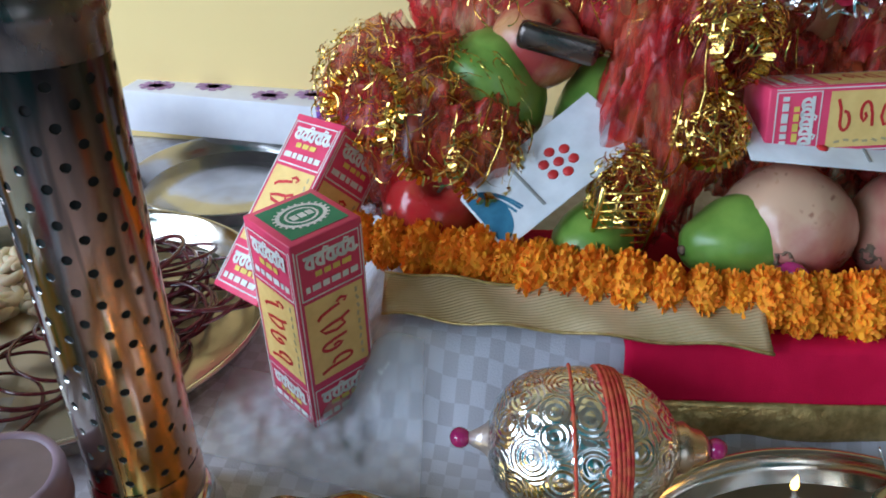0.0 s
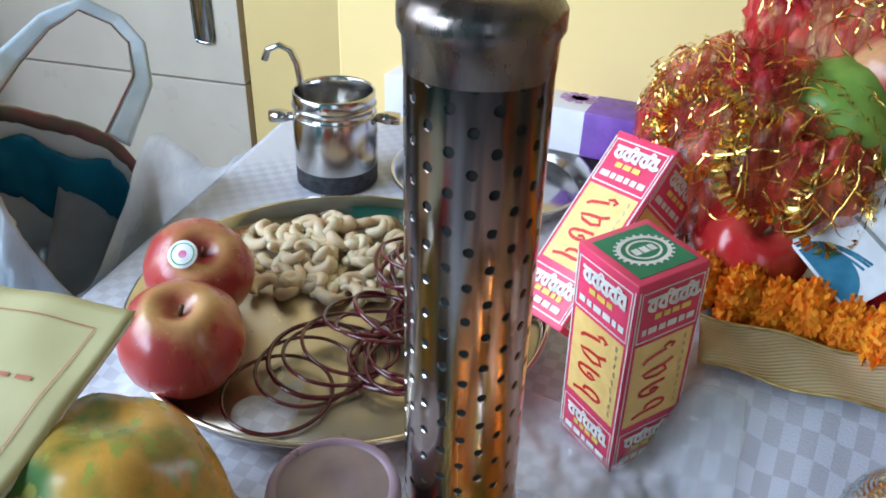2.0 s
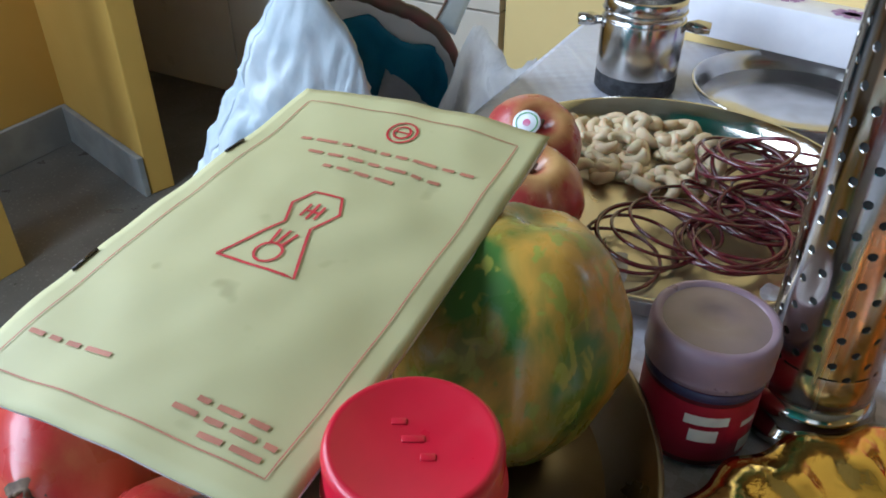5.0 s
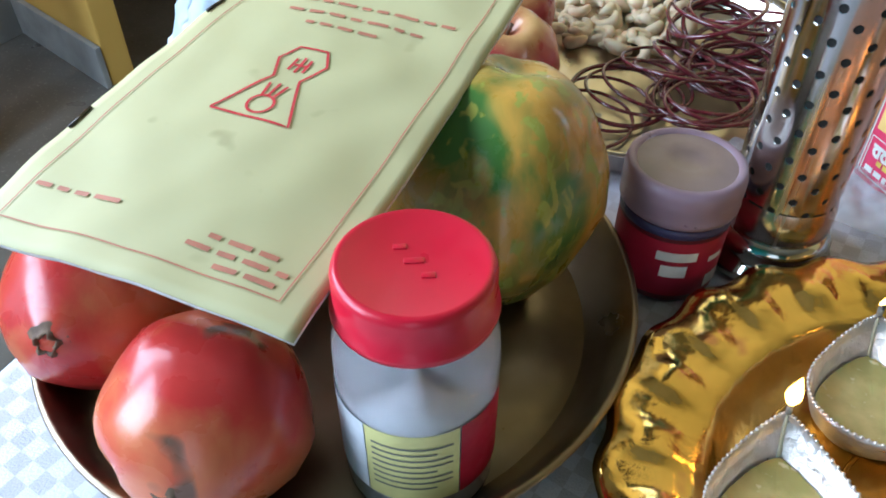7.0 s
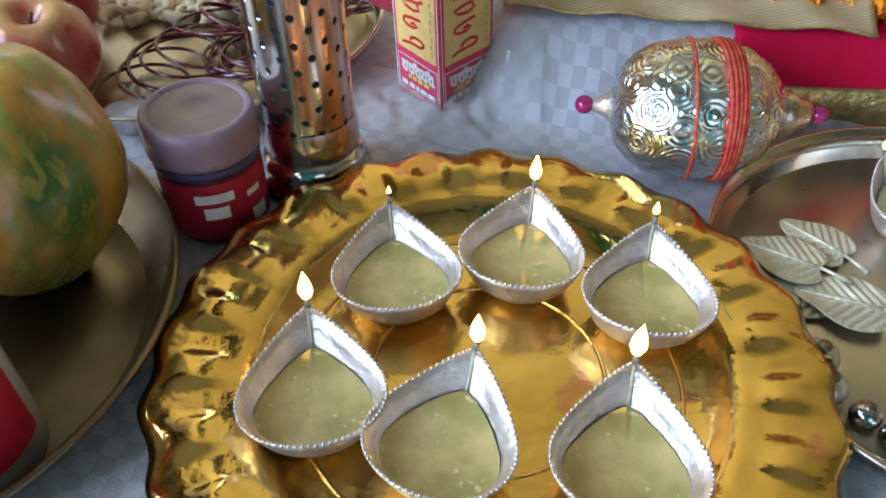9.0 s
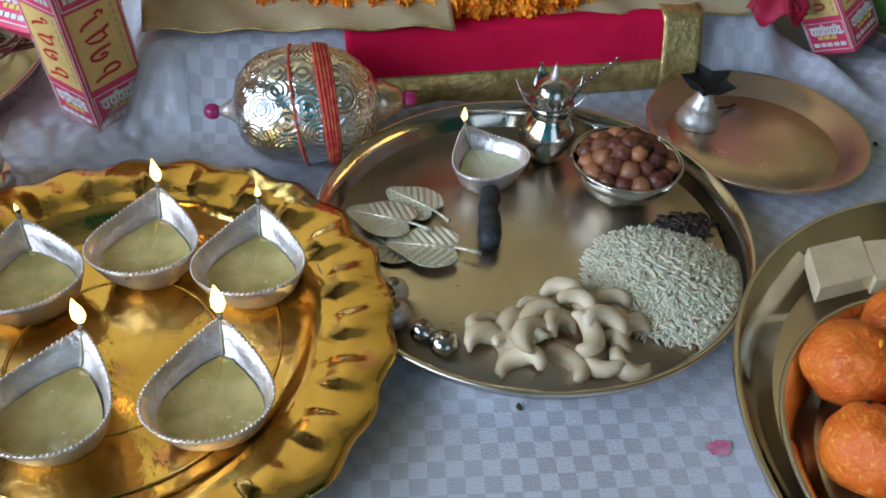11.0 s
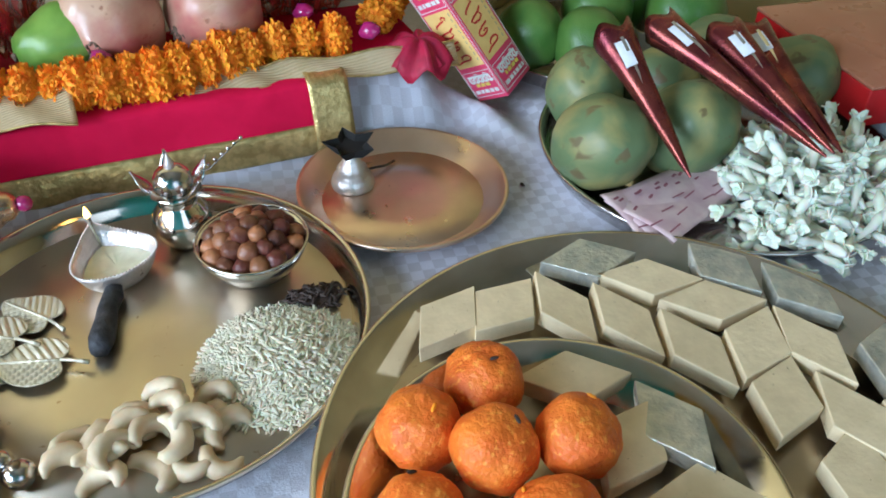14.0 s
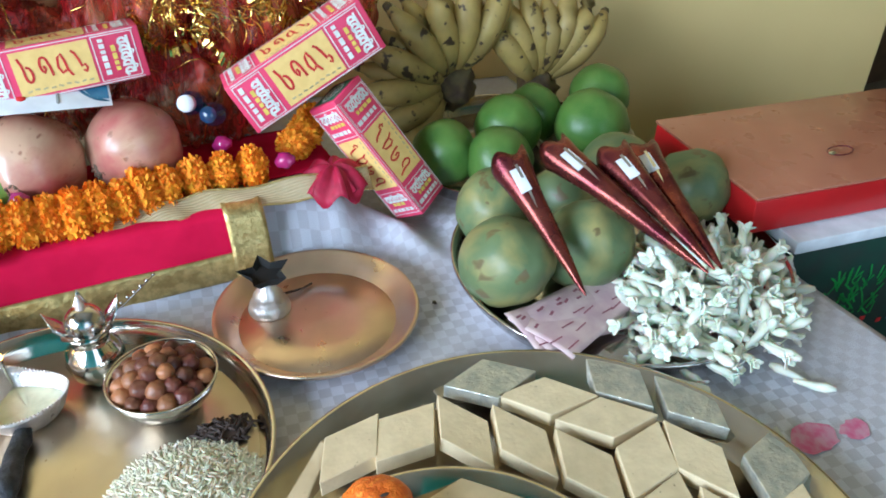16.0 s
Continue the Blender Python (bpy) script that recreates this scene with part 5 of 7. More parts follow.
carton(framed((-0.0645, 0.316, 0.0), (-0.03, -0.04, 1), (0.73, 0.69, 0)), "pink and mustard incense carton standing on end", 0.0435, 0.124)
carton(framed((-0.108, 0.352, 0.04), (0.38, 0.52, 0.68), (0.75, -0.65, 0.05)), "pink and mustard incense carton leaning on the cloth", 0.043, 0.118)
carton(framed((0.185, 0.392, 0.152), (1, 0.02, 0.06), (0, 0.15, 1)), "pink and mustard incense carton lying on fruit", 0.038, 0.124)
carton(framed((0.368, 0.35, 0.118), (0.86, -0.05, 0.45), (0.1, 0.9, -0.1)), "pink and mustard incense carton tilted over a garland", 0.043, 0.122)
carton(framed((0.503, 0.3, 0.02), (-0.5, 0.3, 0.82), (0.75, 0.5, 0.3)), "pink and mustard incense carton leaning on the cloth edge", 0.036, 0.122)



def wrap_fn(u, v):
    x, y = -0.125 + 0.12 * u, 0.262 + 0.075 * v - 0.03 * u
    n = noise.noise(Vector((x * 45, y * 45, 2.2))) + 0.6 * noise.noise(Vector((x * 110, y * 110, 5)))
    return (x, y, max(cloth_z(x, y), 0) + 0.004 + 0.006 * abs(n) * math.sin(math.pi * u) * math.sin(math.pi * v) * 2)


single("plastic_wrapper", sheet(wrap_fn, 60, 40, 0.0002), "wrapper", "crumpled clear plastic wrapper on the cloth", "wrapper")

# ---- cards ----


def bindi_card(m, label):
    t = thing("printed_card", label, "card", m, "printed white cards")
    part("board", rbox(0.05, 0.104, 0.0009, 0.0003, (0, 0.008, 0)), "card", t)
    bm = bmesh.new()
    for k in range(7):
        a = k * math.pi / 3
        x, y = (0, 0) if k == 6 else (0.0092 * math.cos(a), 0.0092 * math.sin(a))
        bmesh.ops.create_cone(bm, segments=16, radius1=0.0034, radius2=0.0027, depth=0.0008, cap_ends=True, matrix=Matrix.Translation((x + 0.001, y + 0.016, 0.0009)))
    part("dot_print", bm, "ink", t, "seven dark red dots")
    bm = bmesh.new()
    for k in range(4):
        strip([(0.024 - 0.044 * math.cos(b), -0.043 + (0.016 + 0.007 * k) * math.sin(b) * (1 - 0.1 * k), 0.0006) for b in [0.05 + 1.2 * j / 10 for j in range(11)]], (0, 0, 1), 0.0015, bm)
    part("swirl", bm, "navy", t, "blue curved lines")
    bm = bmesh.new()
    bm.faces.new([bm.verts.new((0.0225 - 0.02 + 0.02 * math.cos(b), -0.0425 + 0.017 * math.sin(b), 0.0007)) for b in [math.pi * j / 12 for j in range(13)]])
    part("blue_corner", bm, "navy", t, "dark blue corner print")
    part("slot", rbox(0.036, 0.0022, 0.0006, 0.0002, (0, -0.008, 0.0007)), "base", t)
    return t


bindi_card(framed((0.0605, 0.386, 0.113), (-0.3, -0.55, 0.78), (0.52, -0.78, -0.25)), "white card with seven red dots and a blue corner")
bindi_card(framed((0.235, 0.378, 0.142), (0.05, -0.25, 0.95), (0.05, 0.95, 0.25)), "white card with a blue corner under a carton")

# ---- netting, tinsel and the idol ----


def strands(n, c, rad, ln, w, r):
    """Loose curled foil strips over an ellipsoid, in one mesh."""
    verts, faces = [], []
    for i in range(n):
        d = Vector((r.gauss(0, 1), r.gauss(0, 1), abs(r.gauss(0, 1)) * 0.9)).normalized()
        p = Vector(c) + Vector((d.x * rad[0], d.y * rad[1], d.z * rad[2])) * r.uniform(0.85, 1.04)
        t_ = d.cross(Vector((r.gauss(0, 1), r.gauss(0, 1), r.gauss(0, 1)))).normalized()
        s = t_.cross(d).normalized()
        k, l_, bend, tw = len(verts), ln * r.uniform(0.4, 1.1), r.uniform(-2.6, 2.6), r.uniform(-3, 3)
        o = p - t_ * l_ / 2
        ww = w * r.uniform(0.6, 1.5)
        for j in range(8):
            b = bend * (j / 7 - 0.5)
            step = t_ * math.cos(b) + s * math.sin(b)
            side = step.cross(d).normalized() * math.cos(tw * j / 7) + d * math.sin(tw * j / 7)
            verts += [o - side * ww / 2, o + side * ww / 2]
            o = o + step * l_ / 7 + d * 0.0006 * math.sin(j * 1.3)
        faces += [(k + 2 * j, k + 2 * j + 1, k + 2 * j + 3, k + 2 * j + 2) for j in range(7)]
    me = bpy.data.meshes.new("strands")
    me.from_pydata(verts, [], faces)
    return me


def pouf(c, rad, seed, label, freq=2.3, name="red_netting"):
    """A gathered bundle of thin net cloth: an outer and an inner fold, with gold cords laid over it."""
    t = thing(name, label, "cloth", Matrix.Translation(c))

    def fold(p, o):
        e = Vector((p.x, p.y, p.z * 0.42))
        f = 1 - abs(noise.noise(e * freq + o)) * 1.7
        g = 1 - abs(noise.noise(e * freq * 2.6 + o * 2)) * 1.3
        k = 0.6 + 0.36 * f + 0.13 * g
        return Vector((p.x * rad[0], p.y * rad[1], max(p.z, -0.75) * rad[2])) * k

    for layer, (size, nm) in enumerate(((1.0, "outer_fold"), (0.86, "inner_fold"))):
        bm = bmesh.new()
        bmesh.ops.create_uvsphere(bm, u_segments=96, v_segments=48, radius=1)
        o = Vector((seed * 5.1 + layer * 3.3, seed * 1.7, seed))
        for v in bm.verts:
            v.co = fold(v.co.copy(), o) * size
        part(nm, bm, "tulle", t)
    q_ = random.Random(seed * 7)
    for k in range(3):
        n = Vector((q_.gauss(0, 1), q_.gauss(0, 0.6), q_.gauss(0, 0.5))).normalized()
        u = n.orthogonal().normalized()
        w = n.cross(u)
        h = q_.uniform(-0.4, 0.4)
        line = [fold((n * h + (u * math.cos(f * 0.131) + w * math.sin(f * 0.131)) * math.sqrt(1 - h * h)).normalized(), Vector((seed * 5.1, seed * 1.7, seed))) * 1.02 for f in range(48)]
        part("gold_cord", tube(line, 0.0007, 5, True), "tinsel", t, "thin gold cord")
    return t


pouf((-0.02, 0.44, 0.118), (0.062, 0.045, 0.075), 1, "crumpled red netting with gold thread")
pouf((0.022, 0.418, 0.115), (0.04, 0.028, 0.042), 2, "crumpled red netting with gold thread")
pouf((0.05, 0.5, 0.19), (0.07, 0.045, 0.06), 3, "crumpled red netting behind fruit")
pouf((0.135, 0.41, 0.135), (0.04, 0.04, 0.085), 4, "orange-red netting falling over fruit")
pouf((0.16, 0.48, 0.2), (0.08, 0.05, 0.06), 5, "crumpled red netting behind fruit")
pouf((0.31, 0.46, 0.165), (0.055, 0.05, 0.075), 6, "crumpled red netting edged with tinsel")
pouf((0.405, 0.45, 0.165), (0.06, 0.055, 0.075), 7, "crumpled red netting edged with tinsel")
pouf((0.475, 0.45, 0.16), (0.05, 0.045, 0.075), 8, "red netting next to bananas")
pouf((0.35, 0.435, 0.098), (0.075, 0.035, 0.055), 10, "dark red netting behind tiny bottles")
pouf((0.225, 0.45, 0.125), (0.06, 0.05, 0.06), 9, "dark red netting behind pomegranates")
r = random.Random(31)
for c, rad, n, ln in (((-0.045, 0.425, 0.145), (0.035, 0.04, 0.05), 190, 0.016), ((0.0, 0.41, 0.12), (0.06, 0.05, 0.07), 150, 0.03), ((0.155, 0.38, 0.14), (0.024, 0.02, 0.03), 260, 0.016),
                      ((0.11, 0.37, 0.1), (0.022, 0.02, 0.04), 170, 0.018), ((0.165, 0.4, 0.195), (0.03, 0.03, 0.03), 170, 0.018), ((0.06, 0.45, 0.21), (0.09, 0.06, 0.05), 240, 0.025),
                      ((0.38, 0.42, 0.165), (0.06, 0.045, 0.06), 420, 0.026), ((0.33, 0.43, 0.2), (0.05, 0.04, 0.04), 240, 0.026), ((0.46, 0.43, 0.185), (0.05, 0.04, 0.05), 170, 0.028)):
    stuff("gold_tinsel", strands(round(n * 1.4), c, rad, ln, 0.0008, r), "tinsel", "tangled shiny gold tinsel strips", "tinsel")


def lace_ring(c, rad, axis, n, r):
    """Shiny lace gathered into a ring."""
    m = Matrix.Translation(c) @ turned(axis)
    verts, faces = [], []
    for i in range(n):
        a = 2 * math.pi * i / n + r.uniform(-0.05, 0.05)
        for_w = r.uniform(0.0005, 0.0013)
        ra, rb = rad * r.uniform(0.72, 0.9), rad * r.uniform(1.0, 1.2)
        k = len(verts)
        for rr, zz in ((ra, r.uniform(-0.004, 0.0)), ((ra + rb) / 2, r.uniform(0.002, 0.006)), (rb, r.uniform(-0.004, 0.003))):
            for s_ in (-1, 1):
                verts.append(m @ Vector((rr * math.cos(a) - s_ * for_w * math.sin(a), rr * math.sin(a) + s_ * for_w * math.cos(a), zz)))
        faces += [(k, k + 1, k + 3, k + 2), (k + 2, k + 3, k + 5, k + 4)]
    me = bpy.data.meshes.new("lace")
    me.from_pydata(verts, [], faces)
    return me


for c, rad, ax in (((-0.045, 0.405, 0.15), 0.024, (-0.3, -0.9, 0.4)), ((-0.005, 0.4, 0.135), 0.028, (0.2, -0.9, 0.5)), ((0.03, 0.392, 0.118), 0.022, (0.3, -0.8, 0.5)), ((0.155, 0.375, 0.148), 0.02, (0, -1, 0.4)),
                   ((0.17, 0.39, 0.19), 0.018, (0.3, -0.9, 0.3)), ((0.39, 0.405, 0.16), 0.032, (0.0, -0.8, 0.6)), ((0.335, 0.41, 0.175), 0.028, (-0.2, -0.8, 0.6)), ((0.43, 0.41, 0.185), 0.028, (0.2, -0.8, 0.6))):
    stuff("gold_lace_ring", lace_ring(c, rad, ax, 120, r), "tinsel", "ring of gathered shiny gold lace", "lace")
stuff("silver_tinsel", strands(260, (0.235, 0.45, 0.205), (0.06, 0.04, 0.03), 0.02, 0.0018, r), "tinsel_silver", "tangled shiny silver tinsel strips", "tinsel")
comb = thing("gold_lace", "gold lace band with parallel bars", "lace", framed((0.108, 0.352, 0.098), (0.02, -0.35, 0.9), (1, 0, 0)))
for k in range(9):
    part("bar", tube([(-0.017, 0, -0.03 + 0.0072 * k), (0.017, 0.002, -0.03 + 0.0072 * k)], 0.0008, 6), "tinsel", comb)
for x in (-0.017, 0.017):
    part("edge", tube([(x, 0, -0.034), (x, 0.001, 0.032)], 0.0017, 6), "tinsel", comb)
bm = lathe([(0, 0), (0.03, 0), (0.033, 0.012), (0.026, 0.03), (0.031, 0.048), (0.03, 0.07), (0.02, 0.084), (0.011, 0.09), (0.0145, 0.1), (0.016, 0.112), (0.0125, 0.125), (0.009, 0.14), (0, 0.152)], 40)
single("idol", bm, "idol", "small painted figure in red and gold", "idol", pose(0.245, 0.5, 0.13))
for i, (x, y, z, rr) in enumerate(((0.19, 0.47, 0.22, 0.02), (0.215, 0.44, 0.235, 0.016), (0.1, 0.49, 0.25, 0.02), (0.235, 0.42, 0.225, 0.014), (0.0, 0.5, 0.215, 0.018))):
    ob = single("red_flower", bloom_mesh(40 + i, rr, 70, "hibiscus", 0.012, 0.011), None, "small crimson cloth flower", "flower", Matrix.Translation((x, y, z)), "crimson cloth flowers", smooth=False)
for x, y, z, d in ((0.047, 0.425, 0.19, (0.9, -0.1, -0.2)),):
    b = thing("foil_packet", "dark maroon packet with a white tag", "packet", framed((x, y, z), d, (0, 0, 1)))
    part("body", rbox(0.016, 0.014, 0.05, 0.004, (0, 0, 0.025)), "soot", b)
    part("tag", rbox(0.01, 0.0006, 0.024, 0.0002, (0.0, -0.0078, 0.03)), "label_white", b, "small white tag")
for i, (x, y, z) in enumerate(((0.335, 0.375, 0.115), (0.35, 0.372, 0.104))):
    b = thing("glass_bottle", "tiny dark blue glass bottle with a pale cap", "bottle", Matrix.Translation((x, y, z)) @ turned((-0.3, -0.8, 0.35)), "tiny glass bottles")
    part("body", lathe([(0, -0.024), (0.0085, -0.024), (0.0095, -0.02), (0.0095, 0.0), (0.006, 0.006), (0.006, 0.01)], 24, close=True), "blue_glass", b)
    part("cap", lathe([(0, 0.018), (0.0064, 0.018), (0.0068, 0.016), (0.0068, 0.009), (0, 0.009)], 24), "label_white" if i == 0 else "blue_glass", b, "screw cap")
for x, y, z in ((0.392, 0.318, PLAT + 0.026), (0.352, 0.36, PLAT + 0.03), (0.2, 0.33, PLAT + 0.03)):
    ob = single("flower_bud", fruit(0.0065, 0.0065, 0.009, lumps=0.2, seg=14), "bead", "small closed magenta flower bud", "flower bud", Matrix.Translation((x, y, z)) @ turned((0.6, -0.5, 0.3)), "magenta flower buds")

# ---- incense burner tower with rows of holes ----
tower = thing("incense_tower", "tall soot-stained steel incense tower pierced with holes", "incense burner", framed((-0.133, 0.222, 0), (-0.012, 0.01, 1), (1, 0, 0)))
R_, cols, rows, z0, ch = 0.0245, 20, 14, 0.036, 0.0141
bm = bmesh.new()
for c in range(cols):
    for k in range(rows):
        zc = z0 + (k + 0.5 + 0.5 * (c % 2)) * ch
        outer, hole = [], []
        for s in range(8):
            a = s * math.pi / 4
            ex, ez = math.cos(a), math.sin(a)
            sc = 1 / max(abs(ex), abs(ez))
            for lst, px, pz in ((outer, ex * sc * 0.5, ez * sc * 0.5 * ch), (hole, ex * 0.27, ez * 0.0021)):
                ang = 2 * math.pi * (c + 0.5 + px) / cols
                lst.append(bm.verts.new((R_ * math.cos(ang), R_ * math.sin(ang), zc + pz)))
        for s in range(8):
            bm.faces.new((outer[s], outer[(s + 1) % 8], hole[(s + 1) % 8], hole[s]))
        ins = [bm.verts.new(v.co.copy() * 1.0) for v in hole]
        for v in ins:
            v.co.x *= 0.93
            v.co.y *= 0.93
        for s in range(8):
            bm.faces.new((hole[s], hole[(s + 1) % 8], ins[(s + 1) % 8], ins[s]))
bmesh.ops.remove_doubles(bm, verts=bm.verts[:], dist=0.00002)
part("pierced_tube", bm, "holder", tower, "steel with painted copper reflections and rows of round holes")
me = tower.children[-1].data
me.normals_split_custom_set_from_vertices([(Vector((v.co.x, v.co.y, 0)).normalized() if math.hypot(v.co.x, v.co.y) > R_ * 0.97 else -Vector((v.co.x, v.co.y, 0)).normalized())[:] for v in me.vertices])
# added black liner: paints the shade seen through the holes
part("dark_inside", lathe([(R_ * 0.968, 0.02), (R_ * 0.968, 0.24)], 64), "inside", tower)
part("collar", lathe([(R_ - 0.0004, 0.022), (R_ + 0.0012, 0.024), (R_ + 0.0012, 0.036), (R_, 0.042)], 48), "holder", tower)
zt = z0 + rows * ch
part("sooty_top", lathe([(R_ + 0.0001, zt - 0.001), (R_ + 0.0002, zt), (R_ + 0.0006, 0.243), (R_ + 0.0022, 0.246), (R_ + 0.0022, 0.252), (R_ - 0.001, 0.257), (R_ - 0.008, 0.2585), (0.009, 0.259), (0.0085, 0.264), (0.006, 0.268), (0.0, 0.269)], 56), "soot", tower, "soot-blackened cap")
part("base", lathe([(0, 0), (0.031, 0), (0.0325, 0.003), (0.0315, 0.006), (0.0285, 0.009), (0.0275, 0.013), (0.029, 0.016), (0.0275, 0.019), (0.0252, 0.023), (0.0, 0.023)], 64), "side_steel", tower, "stepped round base")

# ---- jars, booklet ----
jar = thing("purple_jar", "round plastic jar of red powder with a frosted lid", "jar", pose(-0.1785, 0.186, 0, 0, 0, 20) @ Matrix.Diagonal((1, 1, 0.9, 1)))
part("body", lathe([(0, 0), (0.0235, 0), (0.0255, 0.003), (0.0255, 0.05), (0.0245, 0.055), (0, 0.055)], 56), "dark_red", jar)
part("label", lathe([(0.0258, 0.006), (0.026, 0.007), (0.026, 0.042), (0.0258, 0.043)], 56), "crimson_label", jar, "crimson wrap-round label")
bm = bmesh.new()
for k, (a0, a1, z, w) in enumerate(((-112, -70, 0.034, 0.006), (-105, -78, 0.024, 0.008), (-55, -35, 0.03, 0.004), (-52, -30, 0.014, 0.009))):
    pts_ = [(0.0263 * math.cos(radians(a0 + (a1 - a0) * j / 6)), 0.0263 * math.sin(radians(a0 + (a1 - a0) * j / 6))) for j in range(7)]
    prev = None
    for x, y in pts_:
        cur = (bm.verts.new((x, y, z - w / 2)), bm.verts.new((x, y, z + w / 2)))
        if prev:
            bm.faces.new((prev[0], cur[0], cur[1], prev[1]))
        prev = cur
part("label_print", bm, "white_ink", jar, "white bars of print")
part("neck_ring", lathe([(0.0257, 0.0455), (0.0263, 0.046), (0.0263, 0.0505), (0.0257, 0.051)], 56), "band_navy", jar, "dark blue ring under the lid")
lid = part("lid", lathe([(0.0262, 0.052), (0.0276, 0.0535), (0.0276, 0.0565), (0.027, 0.058), (0.0274, 0.0595), (0.027, 0.061), (0.0276, 0.063), (0.0276, 0.07), (0.0265, 0.0745), (0.024, 0.0755), (0.0225, 0.0735)], 64), "lilac", jar, "milky lilac screw lid")
part("lid_top", lathe([(0.0, 0.0738), (0.008, 0.0738), (0.0085, 0.0742), (0.016, 0.0738), (0.0228, 0.0736)], 64), "lid_top", lid, "frosted brown lid face")

pot = thing("red_lidded_jar", "clear plastic jar with a red screw lid and yellow label", "jar", pose(-0.2375, 0.033, 0.0024, 0, 0, 28) @ Matrix.Diagonal((1.08, 1.08, 0.955, 1)))
part("glass", lathe([(0, 0), (0.0235, 0), (0.0265, 0.003), (0.0268, 0.07), (0.0262, 0.08), (0.0235, 0.09), (0.0222, 0.095)], 56), "clear", pot, "clear plastic body")
part("contents", lathe([(0, 0.001), (0.0225, 0.001), (0.0252, 0.004), (0.0256, 0.062), (0.02, 0.066), (0.0, 0.064)], 48, lambda a, q, z: (0, 0.003 * math.sin(3 * a) * (z > 0.05))), "honey", pot)
cap = part("lid", lathe([(0.0238, 0.094), (0.0252, 0.0942), (0.0256, 0.0955), (0.0254, 0.0975), (0.0243, 0.0985), (0.0243, 0.1105), (0.0236, 0.113), (0.0222, 0.1142), (0.0212, 0.1136), (0.0, 0.1134)], 64), "red_plastic", pot, "bright red screw lid")
for k in range(3):
    part("embossed_mark", rbox(0.004 + 0.002 * (k % 2), 0.0022, 0.0006, 0.0002, (0.004 * (k - 1), 0.006 - 0.006 * k, 0.1136)), "red_plastic", cap, "raised moulded mark")
for mt, a0, a1, nm in (("label_yellow", -128, -62, "yellow label"), ("label_white", -190, -129, "white label"), ("crimson_label", -61, -14, "crimson printed label")):
    bm = sheet(lambda u, v: (0.0271 * math.cos(radians(a0 + (a1 - a0) * u)), 0.0271 * math.sin(radians(a0 + (a1 - a0) * u)), 0.018 + 0.042 * v), 16, 2)
    lb = part("label", bm, mt, pot, nm)
    if mt == "label_yellow":
        bm = bmesh.new()
        for k in range(8):
            prev = None
            for j in range(9):
                a = radians(-123 + 56 * j / 8 * (1 if k % 3 else 0.8))
                cur = (bm.verts.new((0.0273 * math.cos(a), 0.0273 * math.sin(a), 0.0265 + 0.0036 * k)), bm.verts.new((0.0273 * math.cos(a), 0.0273 * math.sin(a), 0.0277 + 0.0036 * k)))
                if prev:
                    bm.faces.new((prev[0], cur[0], cur[1], prev[1]))
                prev = cur
        part("label_print", bm, "bars", lb, "lines of fine print")

BOOK = [Vector((-0.392, -0.012, 0.099)), Vector((-0.259, -0.003, 0.098)), Vector((-0.267, 0.203, 0.1225)), Vector((-0.395, 0.195, 0.126))]


def on_book(u, v, h=0.0):
    a, b = BOOK[0].lerp(BOOK[1], u), BOOK[3].lerp(BOOK[2], u)
    p = a.lerp(b, v)
    return p + Vector((0, 0, h + 0.0035 * math.sin(u * 3.0) - 0.004 * (u - 0.5) ** 2 + 0.002 * math.sin(v * 5 + u * 2) + 0.0012 * noise.noise(Vector((u * 6, v * 8, 0)))))


book = thing("booklet", "worn cream prayer booklet with red print lying on fruit", "booklet", pose(0, 0, 0))
part("page_block", sheet(lambda u, v: on_book(0.006 + 0.99 * u, 0.004 + 0.99 * v, -0.0006), 24, 32, 0.003), "pages", book)
part("cover", sheet(lambda u, v: on_book(u, v), 32, 44, 0.0005), "paper", book, "faded cream-green paper cover")


def print_on(name, lines, width, material, label, shift=0.0):
    bm = bmesh.new()
    for pts_ in lines:
        dense = []
        for p, q_ in zip(pts_, pts_[1:]):
            n = max(1, round(math.hypot(q_[0] - p[0], q_[1] - p[1]) / 0.03))
            dense += [(p[0] + (q_[0] - p[0]) * k / n, p[1] + (q_[1] - p[1]) * k / n) for k in range(n)]
        dense.append(pts_[-1])
        strip([on_book(u, v + shift, 0.0005) for u, v in dense], (0, -0.12, 1), width, bm)
    part(name, bm, material, book, label, False)


print_on("border_print", [[(0.08, 0.05), (0.92, 0.05), (0.92, 0.94), (0.08, 0.94), (0.08, 0.05)]], 0.0006, "print_red", "thin red border line")
q = random.Random(8)
lines = []
for v0, u0, u1 in ((0.8, 0.2, 0.86), (0.755, 0.28, 0.78), (0.715, 0.38, 0.64), (0.13, 0.1, 0.38), (0.12, 0.66, 0.86), (0.095, 0.62, 0.9), (0.07, 0.72, 0.9)):
    u = u0
    while u < u1:
        w = q.uniform(0.03, 0.085)
        lines.append([(u, v0), (min(u + w, u1), v0)])
        u += w + 0.022
for bars_ in lines:
    print_on("text_bar", [bars_], 0.002, "print_red", "bar of faded red lettering")
print_on("round_print", [[(0.53 + 0.052 * math.cos(k * math.pi / 10), 0.88 + 0.034 * math.sin(k * math.pi / 10)) for k in range(21)], [(0.53 + 0.03 * math.cos(k * math.pi / 6), 0.88 + 0.02 * math.sin(k * math.pi / 6)) for k in range(13)], [(0.505, 0.88), (0.555, 0.88)]], 0.0011, "print_strong", "round red seal")
